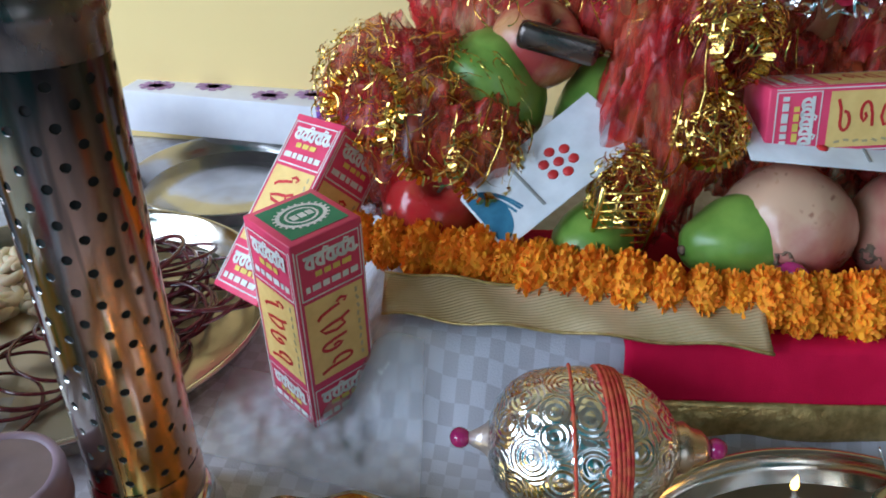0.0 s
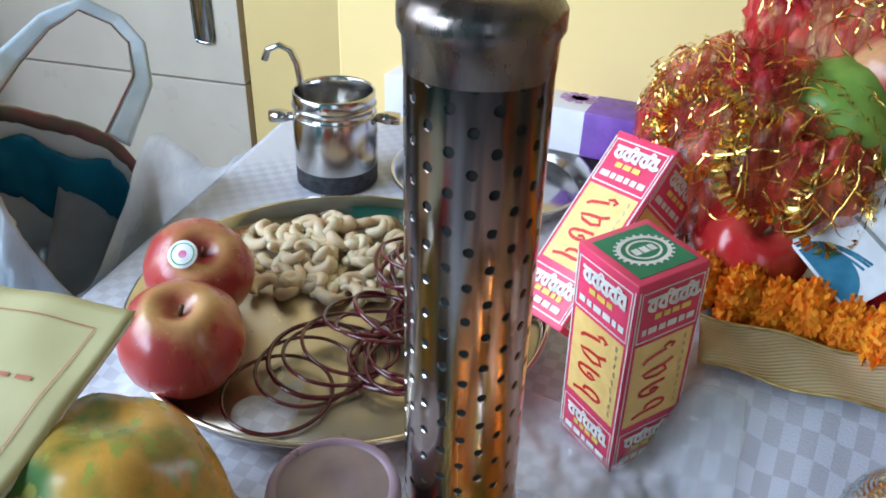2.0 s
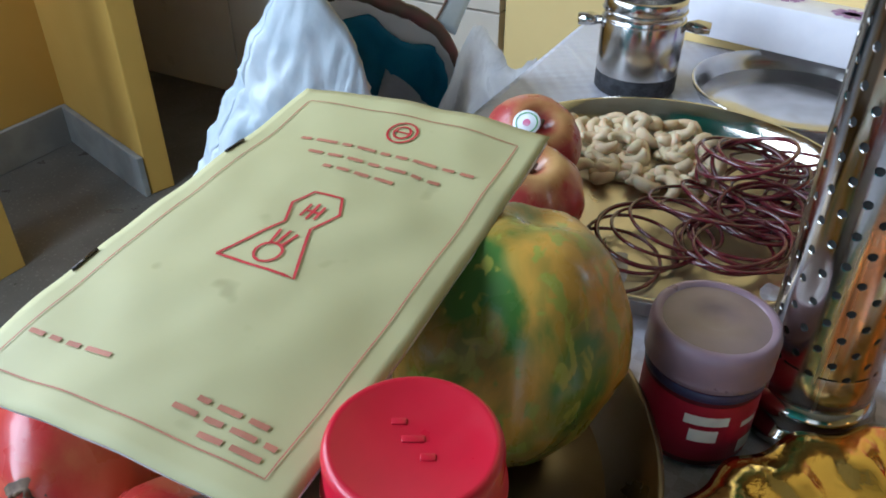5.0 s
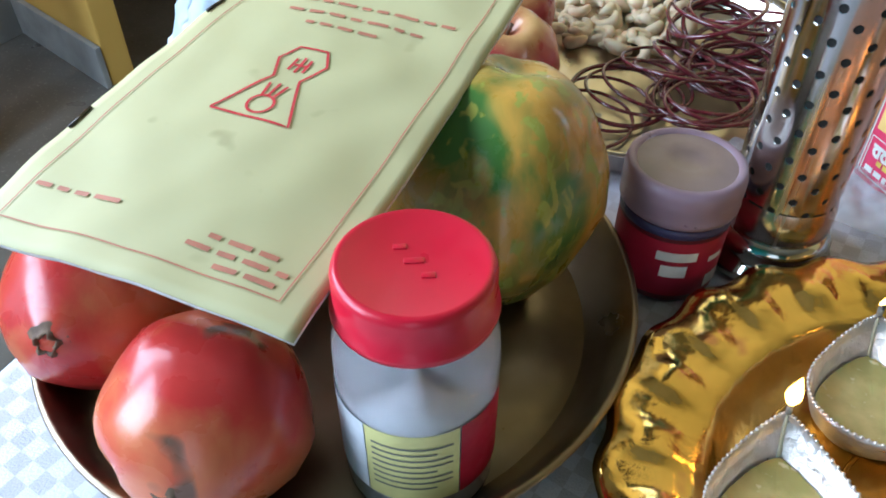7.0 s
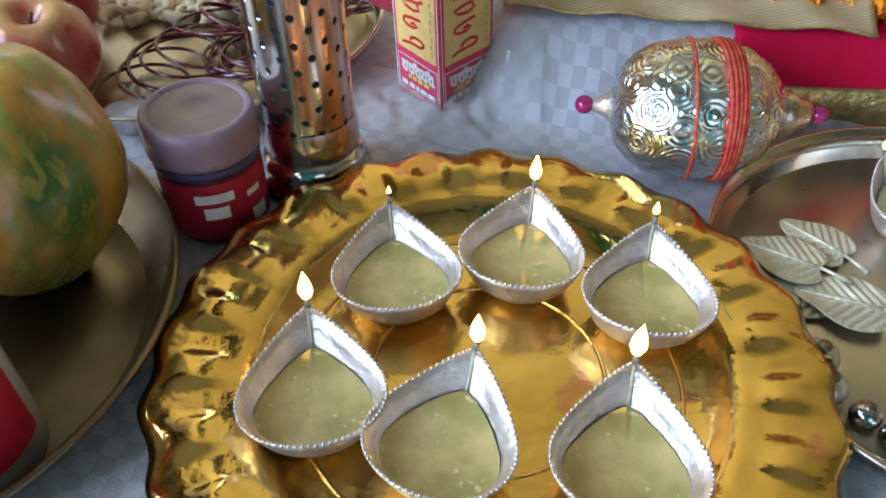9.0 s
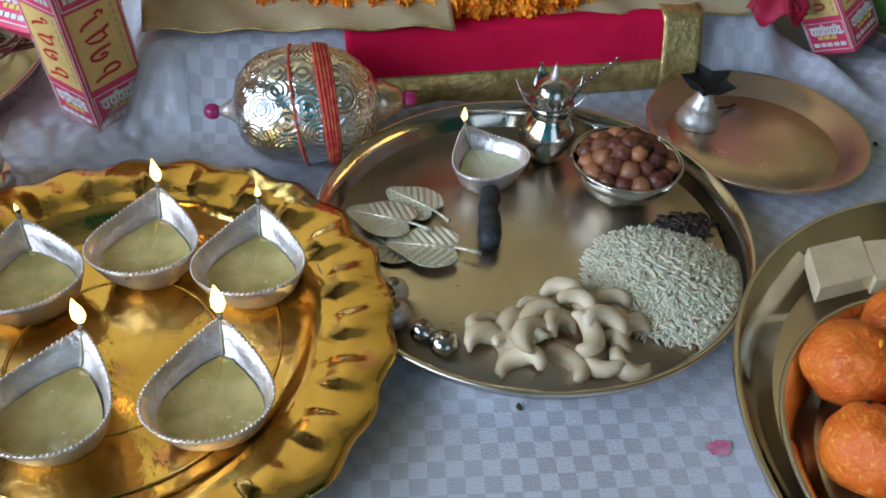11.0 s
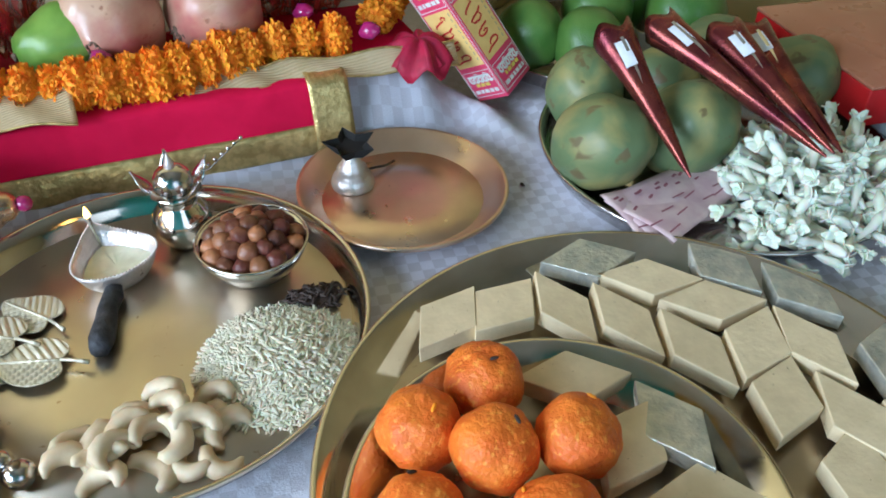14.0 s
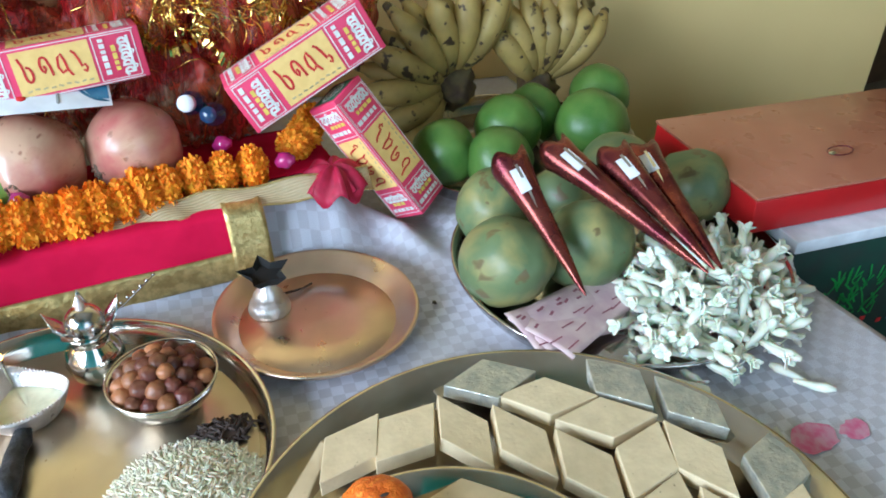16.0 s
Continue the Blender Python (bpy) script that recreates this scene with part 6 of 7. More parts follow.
print_on("emblem_print", [[(0.36, 0.42), (0.62, 0.42), (0.535, 0.55), (0.575, 0.61), (0.54, 0.655), (0.44, 0.655), (0.405, 0.61), (0.445, 0.55), (0.36, 0.42)],
                          [(0.47, 0.6), (0.51, 0.6)], [(0.49, 0.575), (0.49, 0.625)], [(0.465, 0.58), (0.465, 0.62)], [(0.515, 0.58), (0.515, 0.62)],
                          [(0.49 + 0.04 * math.cos(k * math.pi / 8), 0.46 + 0.026 * math.sin(k * math.pi / 8)) for k in range(17)], [(0.47, 0.485), (0.46, 0.525)], [(0.49, 0.486), (0.49, 0.53)], [(0.51, 0.485), (0.52, 0.525)]], 0.0012, "print_strong", "red outlined emblem of plain shapes", -0.025)
for v in (0.3, 0.72):
    part("staple", tube([on_book(0.012, v - 0.03, 0.0006), on_book(0.012, v + 0.03, 0.0006)], 0.0007, 5), "soot", book, "rusty staple")

# ---- silver egg-shaped vessel tied with thread ----
egg = thing("silver_vessel", "pressed silver coconut-shaped vessel tied with red thread", "vessel", framed((0.018, 0.2435, 0.0375), (1, -0.06, 0.02), (0, 0, 1)))
ribs = [(0, 0.0), (0.003, 0.001), (0.0055, 0.006), (0.0075, 0.009)]
body = [(0.0095, 0.0105), (0.02, 0.014), (0.0285, 0.021), (0.034, 0.03), (0.0365, 0.042), (0.0372, 0.055), (0.036, 0.068), (0.0325, 0.08), (0.026, 0.09), (0.018, 0.097), (0.011, 0.1015)]
part("shell", lathe(body, 72, lambda a, r_, z: (0.0006 * math.sin(18 * a) * math.sin(z * 300), 0), True), "silver_pressed", egg, "silver shell pressed with petals")
part("neck", lathe([(0.0, 0.117), (0.005, 0.1165), (0.0085, 0.113), (0.0095, 0.1085), (0.0125, 0.1045), (0.0115, 0.1)], 40), "copper", egg, "ribbed coppery neck")
part("tail", lathe(ribs + [(0.0115, 0.0125)], 40), "silver", egg)
for z, nm in ((-0.0035, "bead"), (0.1205, "bead")):
    part(nm, fruit(0.0052, 0.0052, 0.0052, seg=16), "bead", egg, "magenta glass bead").matrix_local = pose(0, 0, z)
for z, rr, w in ((0.0645, 0.0374, 0.0012), (0.0662, 0.0373, 0.0014), (0.068, 0.0369, 0.0014), (0.0697, 0.0366, 0.0014), (0.0712, 0.0361, 0.0012), (0.051, 0.0377, 0.0008)):
    part("thread", tube([((rr) * math.cos(k * math.pi / 24), rr * math.sin(k * math.pi / 24), z + 0.003 * math.sin(k * math.pi / 24 + z * 90)) for k in range(48)], w, 6, True), "thread", egg, "red cotton thread")

# ---- offering plate: little pot, leaves, beads, dhoop ----
lota = thing("lotus_pot", "small silver water pot with a lotus top", "pot", pose(0.226, 0.212, 0.0024))
part("pot", lathe([(0, 0), (0.011, 0), (0.0125, 0.002), (0.017, 0.009), (0.019, 0.017), (0.0175, 0.025), (0.0125, 0.031), (0.0105, 0.035), (0.0135, 0.039), (0.0145, 0.041), (0, 0.041)], 48), "side_steel", lota)
part("knob", fruit(0.0125, 0.0125, 0.0115, seg=24), "steel", lota).matrix_local = pose(0, 0, 0.0475)
for k in range(5):
    a = k * 72 + 20

    def lp(u, v):
        w = 0.006 * math.sin(min(u * 1.1, 1) * math.pi) * (1 - 0.2 * u) + 0.0008
        return (0.0105 + 0.0135 * u, w * (v - 0.5) * 2, 0.001 + 0.017 * u ** 1.6)
    part("lotus_petal", sheet(lp, 8, 4, 0.0006), "steel", lota).matrix_local = pose(0, 0, 0.039, 0, 0, a)
chain = part("sprig", tube([(0.011, 0.002, 0.046), (0.024, 0.006, 0.048), (0.036, 0.011, 0.054), (0.047, 0.015, 0.06)], 0.0006, 5), "steel", lota, "thin wire sprig of beads")
for k in range(8):
    part("sprig_bead", fruit(0.0015, 0.0015, 0.0012, lumps=0.1, seg=8), "steel", chain).matrix_local = pose(0.014 + 0.0047 * k, 0.003 + 0.0018 * k, 0.0465 + 0.0019 * k)
part("finial", lathe([(0, 0.07), (0.0012, 0.066), (0.003, 0.061), (0.0035, 0.057), (0, 0.056)], 20), "silver", lota)


def metal_leaf(x, y, z, rot, s, tilt=0):
    t = thing("silver_leaf", "pressed silver betel leaf with a short stem", "leaf", pose(x, y, z, tilt, 0, rot), "pressed silver leaves")

    def fn(u, v):
        p = math.pi * (2 * v - 1)
        rad = 0.0195 * s * u * (0.95 + 0.42 * math.exp(-(p / 0.38) ** 2) - 0.32 * math.exp(-((abs(p) - math.pi) / 0.4) ** 2))
        x_, y_ = rad * math.cos(p), rad * math.sin(p) * 0.95
        return (x_, y_, 0.0018 + 0.05 * abs(y_) ** 1.5 + 0.0007 * math.sin((x_ - 0.8 * abs(y_)) * 1250) * min(1, abs(y_) / 0.004) * (u < 0.95))
    lf = part("blade", sheet(fn, 26, 90, -0.0006), "leaf_silver", t)
    part("midrib", tube([(-0.014 * s, 0, 0.0028), (0.0, 0, 0.003), (0.025 * s, 0, 0.0024)], 0.0007, 6), "leaf_silver", lf)
    part("stem", tube([(-0.0125 * s, 0, 0.0028), (-0.02 * s, 0.001, 0.0026), (-0.028 * s, 0.003 * s, 0.0026)], [0.001, 0.001, 0.0015], 6), "leaf_silver", lf)


metal_leaf(0.1125, 0.136, 0.0026, 175, 0.8)
metal_leaf(0.133, 0.172, 0.0032, 133, 0.9)
metal_leaf(0.1125, 0.157, 0.0062, 152, 1.0, 4)
metal_leaf(0.134, 0.13, 0.0052, 163, 1.0)
for i, (x, y, rr) in enumerate(((0.106, 0.095, 0.0085), (0.104, 0.079, 0.0085), (0.1165, 0.067, 0.0065), (0.1255, 0.0555, 0.0078))):
    t = thing("metal_bead", "small round dull metal bead on the plate", "bead", pose(x, y, 0.0024 + rr * 0.93), "round metal beads")
    part("ball", fruit(rr, rr, rr * 0.93, lumps=0.04, seed=i, seg=20), "steel" if i > 1 else "silver", t)
    part("cap", lathe([(0, rr * 1.05), (rr * 0.3, rr * 1.02), (rr * 0.38, rr * 0.88)], 16), "steel_dark", t)
bm = tube([(0.178, 0.176, 0.0095), (0.1765, 0.165, 0.0095), (0.173, 0.155, 0.009), (0.171, 0.144, 0.0095), (0.168, 0.132, 0.0095), (0.166, 0.124, 0.009)], [0.0045, 0.0062, 0.0058, 0.0068, 0.0072, 0.0055], 12)
for v in bm.verts:
    v.co += Vector((noise.noise(v.co * 260), noise.noise(v.co * 260 + Vector((5, 0, 0))), 0.3 * noise.noise(v.co * 200))) * 0.0012
single("dhoop_stick", bm, "coal", "crumbling black dhoop incense stick", "incense", smooth=True)
stand = thing("dhoop_stand", "small metal stand with a charred star-shaped cup", "incense stand", pose(0.3475, 0.234, 0.0024))
part("foot", lathe([(0, 0), (0.0155, 0), (0.016, 0.002), (0.0145, 0.007), (0.0105, 0.012), (0.0112, 0.014), (0.008, 0.018), (0.006, 0.022), (0.0045, 0.027), (0, 0.027)], 40), "silver", stand)
bm = bmesh.new()
low = [bm.verts.new(((0.0185 if k % 2 == 0 else 0.011) * 0.55 * math.cos(k * math.pi / 5 + 0.3), (0.0185 if k % 2 == 0 else 0.011) * 0.55 * math.sin(k * math.pi / 5 + 0.3), 0.026)) for k in range(10)]
hi = [bm.verts.new(((0.0205 if k % 2 == 0 else 0.0115) * math.cos(k * math.pi / 5 + 0.3), (0.0205 if k % 2 == 0 else 0.0115) * math.sin(k * math.pi / 5 + 0.3), 0.0365 if k % 2 == 0 else 0.035)) for k in range(10)]
inn = [bm.verts.new((v.co.x * 0.7, v.co.y * 0.7, 0.0315)) for v in hi]
bm.faces.new(low[::-1])
bm.faces.new(inn)
for k in range(10):
    bm.faces.new((low[k], low[(k + 1) % 10], hi[(k + 1) % 10], hi[k]))
    bm.faces.new((hi[k], hi[(k + 1) % 10], inn[(k + 1) % 10], inn[k]))
part("star_cup", bm, "inside", stand, "charred black star-shaped cup", False)
part("match", tube([(0.01, 0.006, 0.006), (0.03, 0.012, 0.0015), (0.038, 0.016, 0.0012)], 0.0009, 6), "clove", stand)

# ---- flower plate: buds, cones, notes ----


def bud_mesh(seed):
    q_ = random.Random(seed)
    bm = tube([(0, 0, 0), (0.0008, 0.0003, 0.007), (0.0022, 0.0, 0.014), (0.0042, 0.0006, 0.02), (0.0062, 0.001, 0.0255)], [0.0015, 0.0022, 0.003, 0.0037, 0.0016], 7)
    if seed % 3 != 1:
        for k in range(5):
            a = k * 1.256 + q_.random()
            lean = q_.uniform(0.003, 0.0085)

            def pt(u, v, a=a, lean=lean):
                wide = 0.0072 * (v - 0.5) * math.sin(0.35 + 2.5 * u)
                return (0.0042 + lean * u * u * math.cos(a) + wide * math.sin(a), lean * u * u * math.sin(a) - wide * math.cos(a), 0.0185 + 0.0135 * u - 0.003 * u * u + 0.0008 * abs(v - 0.5))
            sheet(pt, 5, 3, 0.0006, bm)
    for f in bm.faces:
        f.smooth = True
    me = bpy.data.meshes.new("bud")
    bm.to_mesh(me)
    bm.free()
    me.materials.append(M["petal_white"])
    return me


BUDS = [bud_mesh(s) for s in range(6)]
q = random.Random(17)
for i in range(290):
    u, a = math.sqrt(q.random()), q.uniform(0, 6.28)
    x, y = 0.642 + 0.07 * u * math.cos(a) + 0.015 * math.sin(a), 0.093 + 0.062 * u * math.sin(a)
    z = 0.006 + 0.042 * (1 - u * u) * q.uniform(0.3, 1.0)
    if math.hypot(x - 0.617, y - 0.167) > 0.128:
        z = max(z, 0.0185)
    ob = new("white_bud", BUDS[q.randrange(6)])
    ob.matrix_world = Matrix.Translation((x, y, z)) @ turned((q.gauss(0, 1), q.gauss(0, 1), q.uniform(-0.1, 0.6))) @ Matrix.Scale(q.uniform(0.85, 1.15), 4)
    tagged(ob, "white tuberose blossom in a heap", "flower", "white blossoms on the plate")
for x, y, a in ((0.645, 0.006, 20), (0.652, 0.0, 200)):
    ob = new("white_bud", BUDS[1])
    ob.matrix_world = pose(x, y, 0.004, 82, 0, a)
    tagged(ob, "white tuberose blossom fallen on the cloth", "flower", "white blossoms on the plate")


def henna_cone(wide, tip, label):
    a, b = Vector(wide), Vector(tip)
    ln = (b - a).length
    t = thing("foil_cone", label, "cone", Matrix.Translation(a) @ turned(b - a, 200), "maroon foil cones")
    prof = [(0.0, 0.012), (0.008, 0.006), (0.0125, -0.006), (0.0128, 0.0), (0.0115, 0.01), (0.009, ln * 0.3), (0.006, ln * 0.62), (0.0026, ln * 0.9), (0.0008, ln)]
    part("foil", lathe(prof, 26, lambda g, r_, z: (0.0007 * math.sin(3 * g + z * 60) * (r_ > 0.003) + 0.0024 * math.cos(2 * g) * (0.002 < r_) * max(0, 1 - z / 0.04), 0.004 * math.sin(3 * g + 1) * (r_ > 0.012))), "cone", t)
    part("seam", strip([(0.0, -0.0111 + 0.0111 * k / 10 * 0.92, 0.006 + (ln - 0.01) * k / 10) for k in range(11)], (0, -1, 0.1), 0.0022), "tinsel_silver", t, "shiny seam strip")
    part("tag", rbox(0.0085, 0.0005, 0.019, 0.0001, (0.002, -0.0111, 0.017)), "label_white", t, "small white price tag").matrix_local = pose(0, 0.0002, 0, -4, 0, 0)


henna_cone((0.527, 0.194, 0.104), (0.535, 0.1, 0.047), "maroon foil henna cone leaning on a mango")
henna_cone((0.568, 0.195, 0.104), (0.603, 0.062, 0.07), "maroon foil henna cone lying on mangoes")
henna_cone((0.603, 0.17, 0.103), (0.606, 0.06, 0.073), "maroon foil henna cone lying on mangoes")
henna_cone((0.636, 0.178, 0.094), (0.61, 0.058, 0.074), "maroon foil henna cone lying on mangoes")


def banknote(m, seed):
    t = thing("banknote", "pinkish paper banknote tucked under fruit", "banknote", m, "paper banknotes")
    part("paper", sheet(lambda u, v: (0.096 * (u - 0.5), 0.044 * (v - 0.5), 0.003 * math.sin(u * 3 + seed) + 0.0015 * math.sin(v * 4)), 20, 10, 0.0002), "note", t)
    bm = bmesh.new()
    for k in range(5):
        x = -0.045 + 0.018 * k
        strip([(x, -0.016 + 0.006 * (k % 3), 0.0055), (x + 0.012, -0.016 + 0.006 * (k % 3), 0.0055)], (0, 0, 1), 0.0012, bm)
        strip([(x, 0.012, 0.0055), (x + 0.005, 0.013, 0.0055)], (0, 0, 1), 0.002, bm)
    part("print", bm, "note_ink", t, "bars of plum print", False)


banknote(pose(0.542, 0.117, 0.0185, 6, 2, 14), 0.3)
banknote(pose(0.539, 0.113, 0.016, 8, 4, 4), 1.2)
banknote(pose(0.546, 0.112, 0.0215, 5, -2, 22), 2.0)

# ---- beside the table at the right ----
bx = pose(0.716, 0.128, 0.028, 0, 0, -8)
gift = thing("gift_box", "flat red gift box with a brown lid", "box", bx)
part("tray", rbox(0.3, 0.15, 0.031, 0.0015, (0.15, 0.0755, 0.0165)), "red_box", gift, "bright red box side")
part("lid", rbox(0.302, 0.152, 0.003, 0.001, (0.15, 0.0755, 0.034)), "tan_box", gift, "reddish brown glossy lid")
ringt = thing("thread_ring", "small ring of thread with a metal clasp", "ring", pose(0.838, 0.156, 0.0662))
part("loop", tube([(0.0135 * math.cos(k * math.pi / 16), 0.0075 * math.sin(k * math.pi / 16), 0.0002) for k in range(32)], 0.0006, 6, True), "dark_red", ringt)
part("clasp", rbox(0.007, 0.004, 0.002, 0.0008, (-0.012, -0.002, 0.001)), "chrome", ringt)
crate = thing("green_carton", "dark green carton printed with leaves beside the table", "carton", pose(0.748, 0.105, 0.025, 0, 0, -8))
part("carton", rbox(0.36, 0.16, 0.52, 0.002, (0.18, 0.08, -0.266)), "dark_box", crate)
part("white_edge", rbox(0.362, 0.162, 0.012, 0.001, (0.18, 0.08, -0.004)), "card", crate, "white upper edge")
q = random.Random(2)
bm = bmesh.new()
for i in range(70):
    x, z, a = 0.05 + 0.06 * q.random(), -0.05 - 0.05 * q.random(), q.uniform(-1.0, 1.0)
    strip([(x, -0.0006, z), (x + 0.012 * math.sin(a), -0.0006, z + 0.014 * math.cos(a))], (0, -1, 0), 0.002, bm)
part("leaf_print", bm, "leaf_print", crate, "bright green printed leaves", False)
for mt, n in (("label_yellow", 16), ("navy", 16), ("ink", 14)):
    bm = bmesh.new()
    for i in range(n):
        x, z = 0.03 + 0.16 * q.random(), -0.1 - 0.06 * q.random()
        strip([(x, -0.0008, z), (x + 0.006, -0.0008, z)], (0, -1, 0), 0.005, bm)
    part("pebble_print", bm, mt, crate, "", False)
for i, (x, y, s) in enumerate(((0.621, -0.035, 0.017), (0.65, -0.041, 0.011), (0.24, -0.02, 0.006))):
    bm = bmesh.new()
    bm.faces.new([bm.verts.new((s * (1 + 0.4 * noise.noise(Vector((math.cos(k * 0.3) * 2, math.sin(k * 0.3) * 2, i)))) * math.cos(k * 0.2992), s * 0.7 * (1 + 0.4 * noise.noise(Vector((math.cos(k * 0.3) * 2, math.sin(k * 0.3) * 2, i + 5)))) * math.sin(k * 0.2992), 0.0006)) for k in range(21)])
    single("powder_stain", bm, "stain", "faint pink powder stain on the cloth", "stain", pose(x, y, 0), "pink powder stains", smooth=False)
for x, y in ((0.464, 0.19), (0.155, 0.018), (0.15, -0.04)):
    single("ash_speck", fruit(0.0016, 0.0022, 0.0008, lumps=0.4, seg=10), "clove", "tiny black ash speck on the cloth", "ash", pose(x, y, 0.0008), "ash specks")

# ---- things by the wall and beyond the table at the left ----
can = thing("steel_can", "lidless steel milk can with side knobs and residue", "can", pose(-0.325, 0.573, 0, 0, 0, 15) @ Matrix.Diagonal((1, 1, 0.79, 1)))
part("body", lathe([(0, 0), (0.0345, 0), (0.036, 0.002), (0.036, 0.022)], 56), "coal", can, "blackened foot")
part("wall", lathe([(0.036, 0.022), (0.0362, 0.024), (0.0362, 0.078), (0.0345, 0.083), (0.0335, 0.088), (0.0352, 0.092), (0.0352, 0.104), (0.0338, 0.106), (0.033, 0.104), (0.033, 0.09), (0.034, 0.078), (0.034, 0.01), (0, 0.006)], 64), "steel", can)
for z in (0.0805, 0.0905):
    part("bead_ring", lathe([(0.0352 + 0.0012 * math.cos(k * math.pi / 4), z + 0.0012 * math.sin(k * math.pi / 4)) for k in range(9)], 56), "steel", can)
for s in (-1, 1):
    part("knob", tube([(s * 0.035, 0, 0.074), (s * 0.045, 0, 0.074), (s * 0.056, 0, 0.073)], [0.004, 0.0075, 0.0065], 12), "steel", can, "stubby side handle")
ladle = thing("ladle", "steel ladle with a hooked handle in the can", "ladle", pose(-0.325, 0.573, 0) @ Matrix.Diagonal((1, 1, 0.86, 1)))
part("handle", tube([(-0.02, 0.0, 0.02), (-0.03, 0.0, 0.1), (-0.032, 0, 0.118), (-0.037, 0, 0.131), (-0.046, -0.002, 0.136), (-0.056, -0.003, 0.131), (-0.06, -0.003, 0.12)], 0.003, 8), "steel", ladle)
part("cup", lathe([(0, 0.008), (0.012, 0.01), (0.014, 0.024), (0.013, 0.024), (0.011, 0.012), (0, 0.011)], 24), "steel", ladle)
wb = framed((-0.318, 0.69, 0.018), (0.978, -0.2, 0.0), (0, 0, 1))
agar = thing("flower_box", "long white box printed with purple flowers by the wall", "box", wb)
L = 0.262
part("sleeve", rbox(0.042, 0.05, L, 0.0012, (0.021, -0.025, L / 2)), "box_white", agar)
part("purple_end", rbox(0.0426, 0.0506, 0.058, 0.0006, (0.021, -0.025, L - 0.0285)), "purple", agar, "purple printed end")
for i, z in enumerate((0.03, 0.085, 0.15, 0.19)):
    bm = bmesh.new()
    for k in range(9):
        a = k * 0.698 + i
        c = Vector((0.0424, -0.02 - 0.012 * (i % 2), z))
        strip([c, c + Vector((0, 0.014 * math.cos(a), 0.018 * math.sin(a)))], (1, 0, 0), 0.007, bm)
    part("flower_print", bm, "mauve", agar, "mauve flower print", False)
bm = bmesh.new()
for z0, z1, x in ((0.05, 0.1, 0.026), (0.05, 0.13, 0.02), (0.15, 0.19, 0.022)):
    strip([(x, -0.0503, z0), (x, -0.0503, z1)], (0, -1, 0), 0.0018, bm)
part("text_print", bm, "bars", agar, "grey bars of print", False)

bag = thing("shopping_bag", "open white woven shopping bag with teal lining and handles", "bag", pose(0, 0, 0))
# the rim of the mouth, going round, and the compass angle of each of its points at the foot
RIM = [Vector(v) for v in ((-0.52, 0.344, 0.139), (-0.528, 0.392, 0.108), (-0.505, 0.424, 0.098), (-0.458, 0.465, 0.056), (-0.45, 0.474, -0.035), (-0.445, 0.41, -0.09), (-0.455, 0.348, 0.03), (-0.474, 0.345, 0.09))]
TURN = (250, 195, 145, 100, 50, 10, -30, -70, -110)


def sack(a, k, shrink=1.0):
    """A point of the sagging sack: a (0 to 1) round it, k from the foot (0) to the mouth (1)."""
    f = (a % 1.0) * 8
    i = int(f)
    u = f - i
    p0, p1, p2, p3 = (RIM[(i + d) % 8] for d in (-1, 0, 1, 2))
    mouth = 0.5 * (2 * p1 + (p2 - p0) * u + (2 * p0 - 5 * p1 + 4 * p2 - p3) * u * u + (3 * p1 - p0 - 3 * p2 + p3) * u ** 3)
    ang = radians(TURN[i] + (TURN[i + 1] - TURN[i]) * u)
    foot = Vector((-0.65 + 0.15 * math.cos(ang), 0.37 + 0.17 * math.sin(ang), FLOOR))
    c = Vector((-0.65, 0.37, FLOOR)).lerp(Vector((-0.487, 0.41, 0.045)), k)
    p = foot.lerp(mouth, k)
    out = (p - c).normalized()
    q = Vector((math.cos(6.2832 * a), math.sin(6.2832 * a), 0))
    crease = 0.014 * noise.noise(q * 3 + Vector((0, 0, k * 15))) + 0.012 * noise.noise(q * 9 + Vector((0, 0, k * 42))) + 0.0065 * noise.noise(q * 24 + Vector((0, 0, k * 110)))
    wide = smooth((0.9 - abs(a % 1.0 - 0.5) * 2) * 2) * -0.03 + 0.035
    p = p + out * (wide * math.sin(math.pi * k) + crease * math.sin(math.pi * min(k * 0.93 + 0.03, 1)))
    return c + (p - c) * shrink


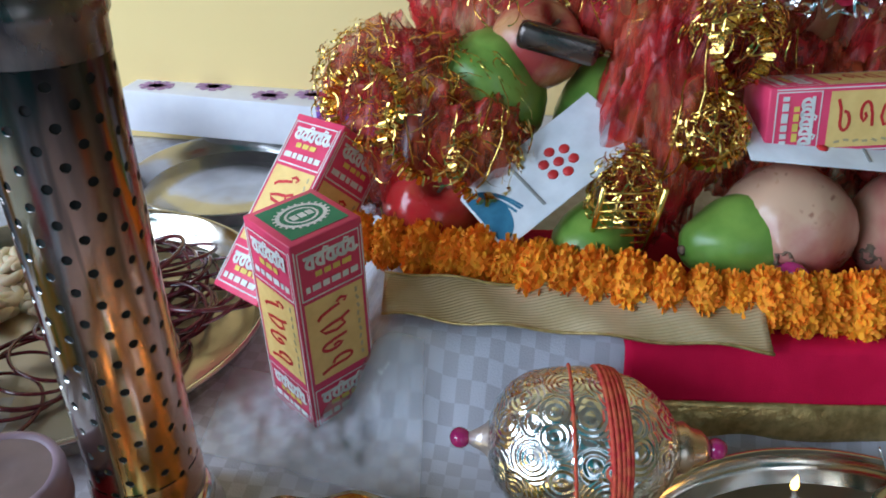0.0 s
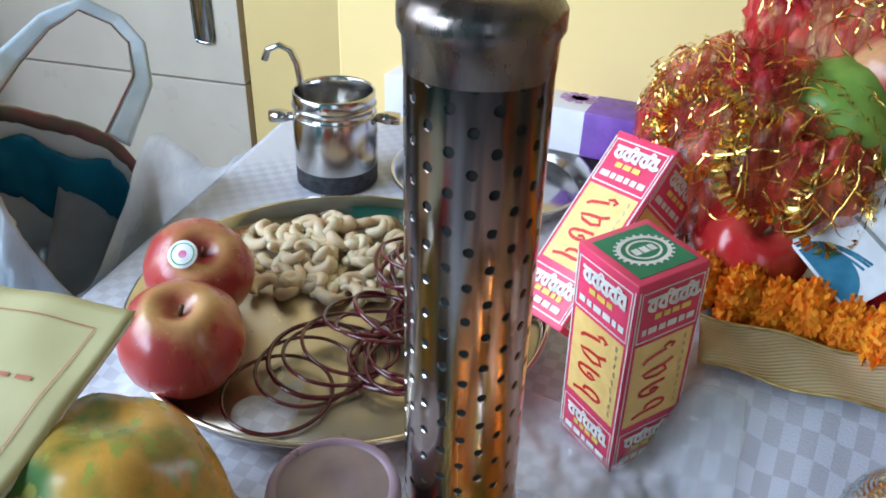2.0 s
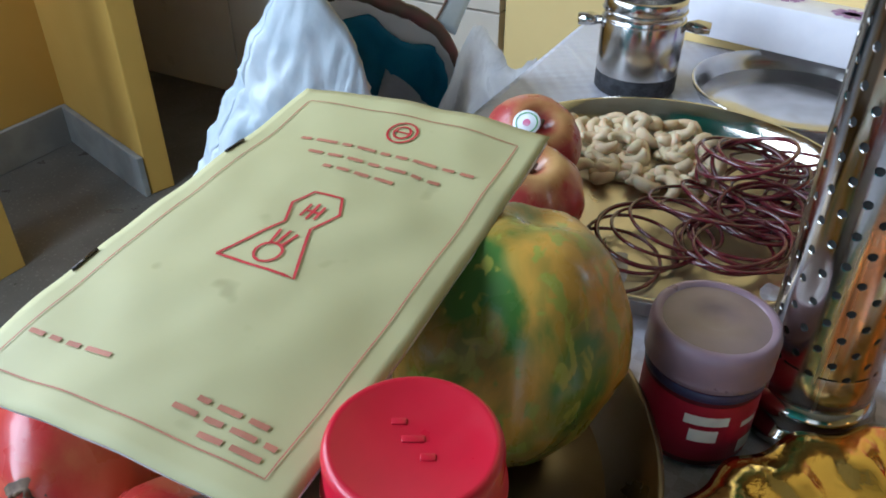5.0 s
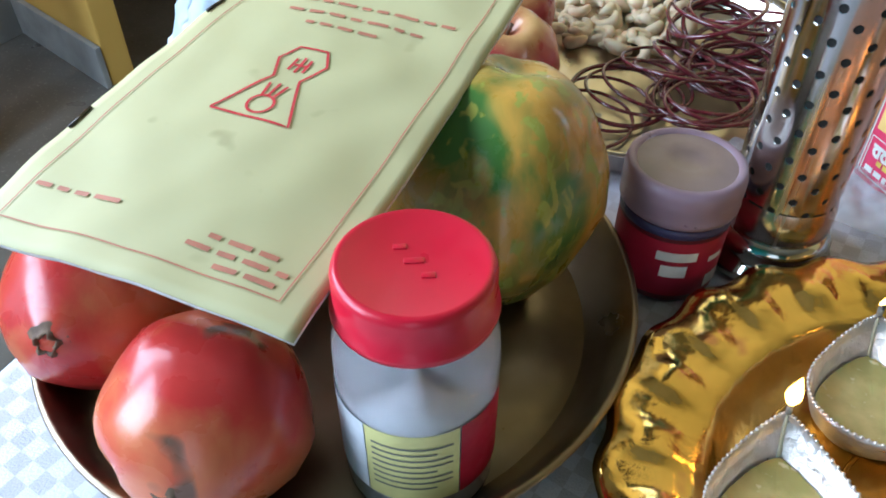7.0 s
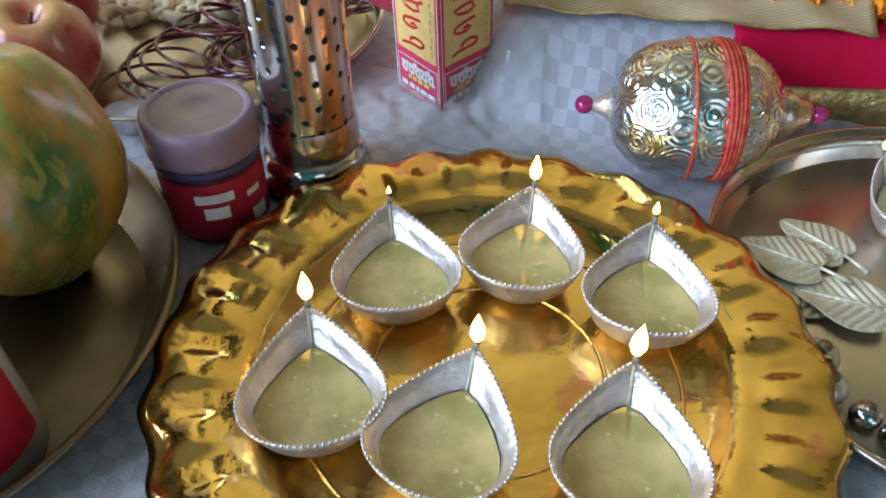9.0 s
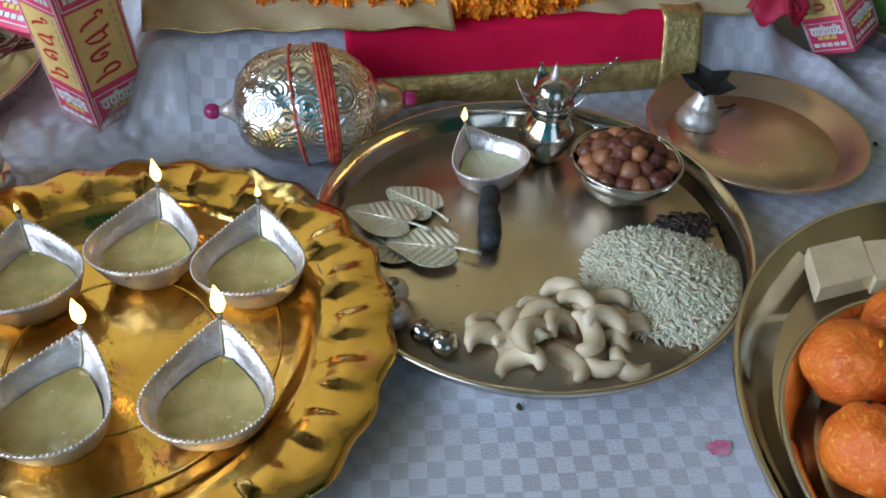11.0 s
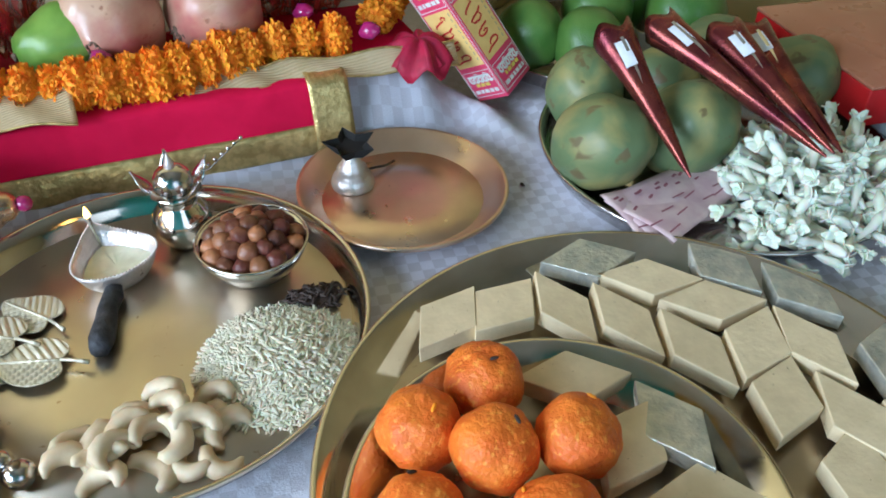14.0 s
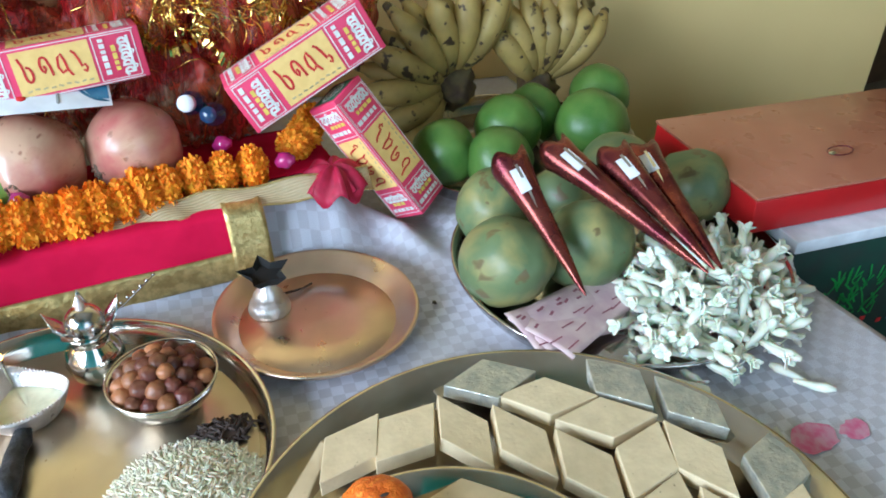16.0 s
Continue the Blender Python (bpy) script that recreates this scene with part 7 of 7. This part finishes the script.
part("sack", sheet(lambda u, v: sack(u, v), 170, 90, 0.0012), "bag", bag, "crinkled white woven plastic")
part("lining", sheet(lambda u, v: sack(u, 1.0 - 0.55 * v, 0.985 - 0.05 * v), 72, 20, 0.001), "bag_inside", bag, "pale bag lining")
part("teal_band", sheet(lambda u, v: sack(0.13 + 0.34 * u, 0.972 - 0.02 * math.sin(u * 9) ** 2 - (0.07 + 0.07 * u) * v, 0.925 - 0.02 * v), 40, 12, 0.001), "teal", bag, "teal printed band inside the mouth")
part("packet", sheet(lambda u, v: sack(0.3 + 0.45 * u, 0.9 - 0.1 * v - 0.02 * math.sin(u * 5), 0.9 - 0.7 * v), 30, 12, 0.001), "film", bag, "cloudy plastic packet inside")
for a0, a1, nm in ((0.14, 0.62, "back_binding"), (0.64, 1.0, "front_binding")):
    part(nm, sheet(lambda u, v: sack(a0 + (a1 - a0) * u, 1.002 - 0.022 * v, 1.008), 60, 2, 0.003), "bag_edge" if a0 < 0.5 else "bag_inside", bag, "dark green and red bound edge" if a0 < 0.5 else "pale turned-in edge")
STRAP = [Vector(v) for v in ((-0.548, 0.434, 0.102), (-0.551, 0.474, 0.117), (-0.539, 0.505, 0.137), (-0.518, 0.525, 0.148), (-0.497, 0.537, 0.134), (-0.481, 0.536, 0.117), (-0.463, 0.509, 0.095), (-0.463, 0.464, 0.062))]


def strap(u, v):
    f = min(u * (len(STRAP) - 1), len(STRAP) - 1.001)
    i = int(f)
    t = f - i
    t = t * t * (3 - 2 * t) * 0.35 + t * 0.65
    ax = (STRAP[i + 1] - STRAP[i]).normalized()
    if i + 2 < len(STRAP):
        ax = ax.lerp((STRAP[i + 2] - STRAP[i + 1]).normalized(), t)
    side = ax.cross(Vector((0.55, -0.75, 0.35))).normalized()
    return STRAP[i].lerp(STRAP[i + 1], t) + side * (0.02 - 0.009 * math.sin(math.pi * u)) * (v - 0.5)


part("handle", sheet(strap, 56, 4, 0.002), "bag", bag, "white strap handle")
part("handle_seam", sheet(lambda u, v: strap(u, 1.0 + 0.1 * (v - 0.5)), 56, 1, 0.0026), "bag_edge", bag, "dark stitched strap edge")


def film_fn(u, v):
    y = 0.36 + 0.26 * u
    peak = math.exp(-((u - 0.45) / 0.22) ** 2)
    return (-0.44 - 0.03 * v * (1 - v) + 0.012 * noise.noise(Vector((u * 7, v * 5, 3))), y, -0.14 + (0.13 + 0.075 * peak) * v + 0.008 * noise.noise(Vector((u * 11, v * 6, 8))))


single("plastic_bag", sheet(film_fn, 30, 20, 0.0004), "film", "crumpled cloudy plastic bag by the table edge", "plastic bag")
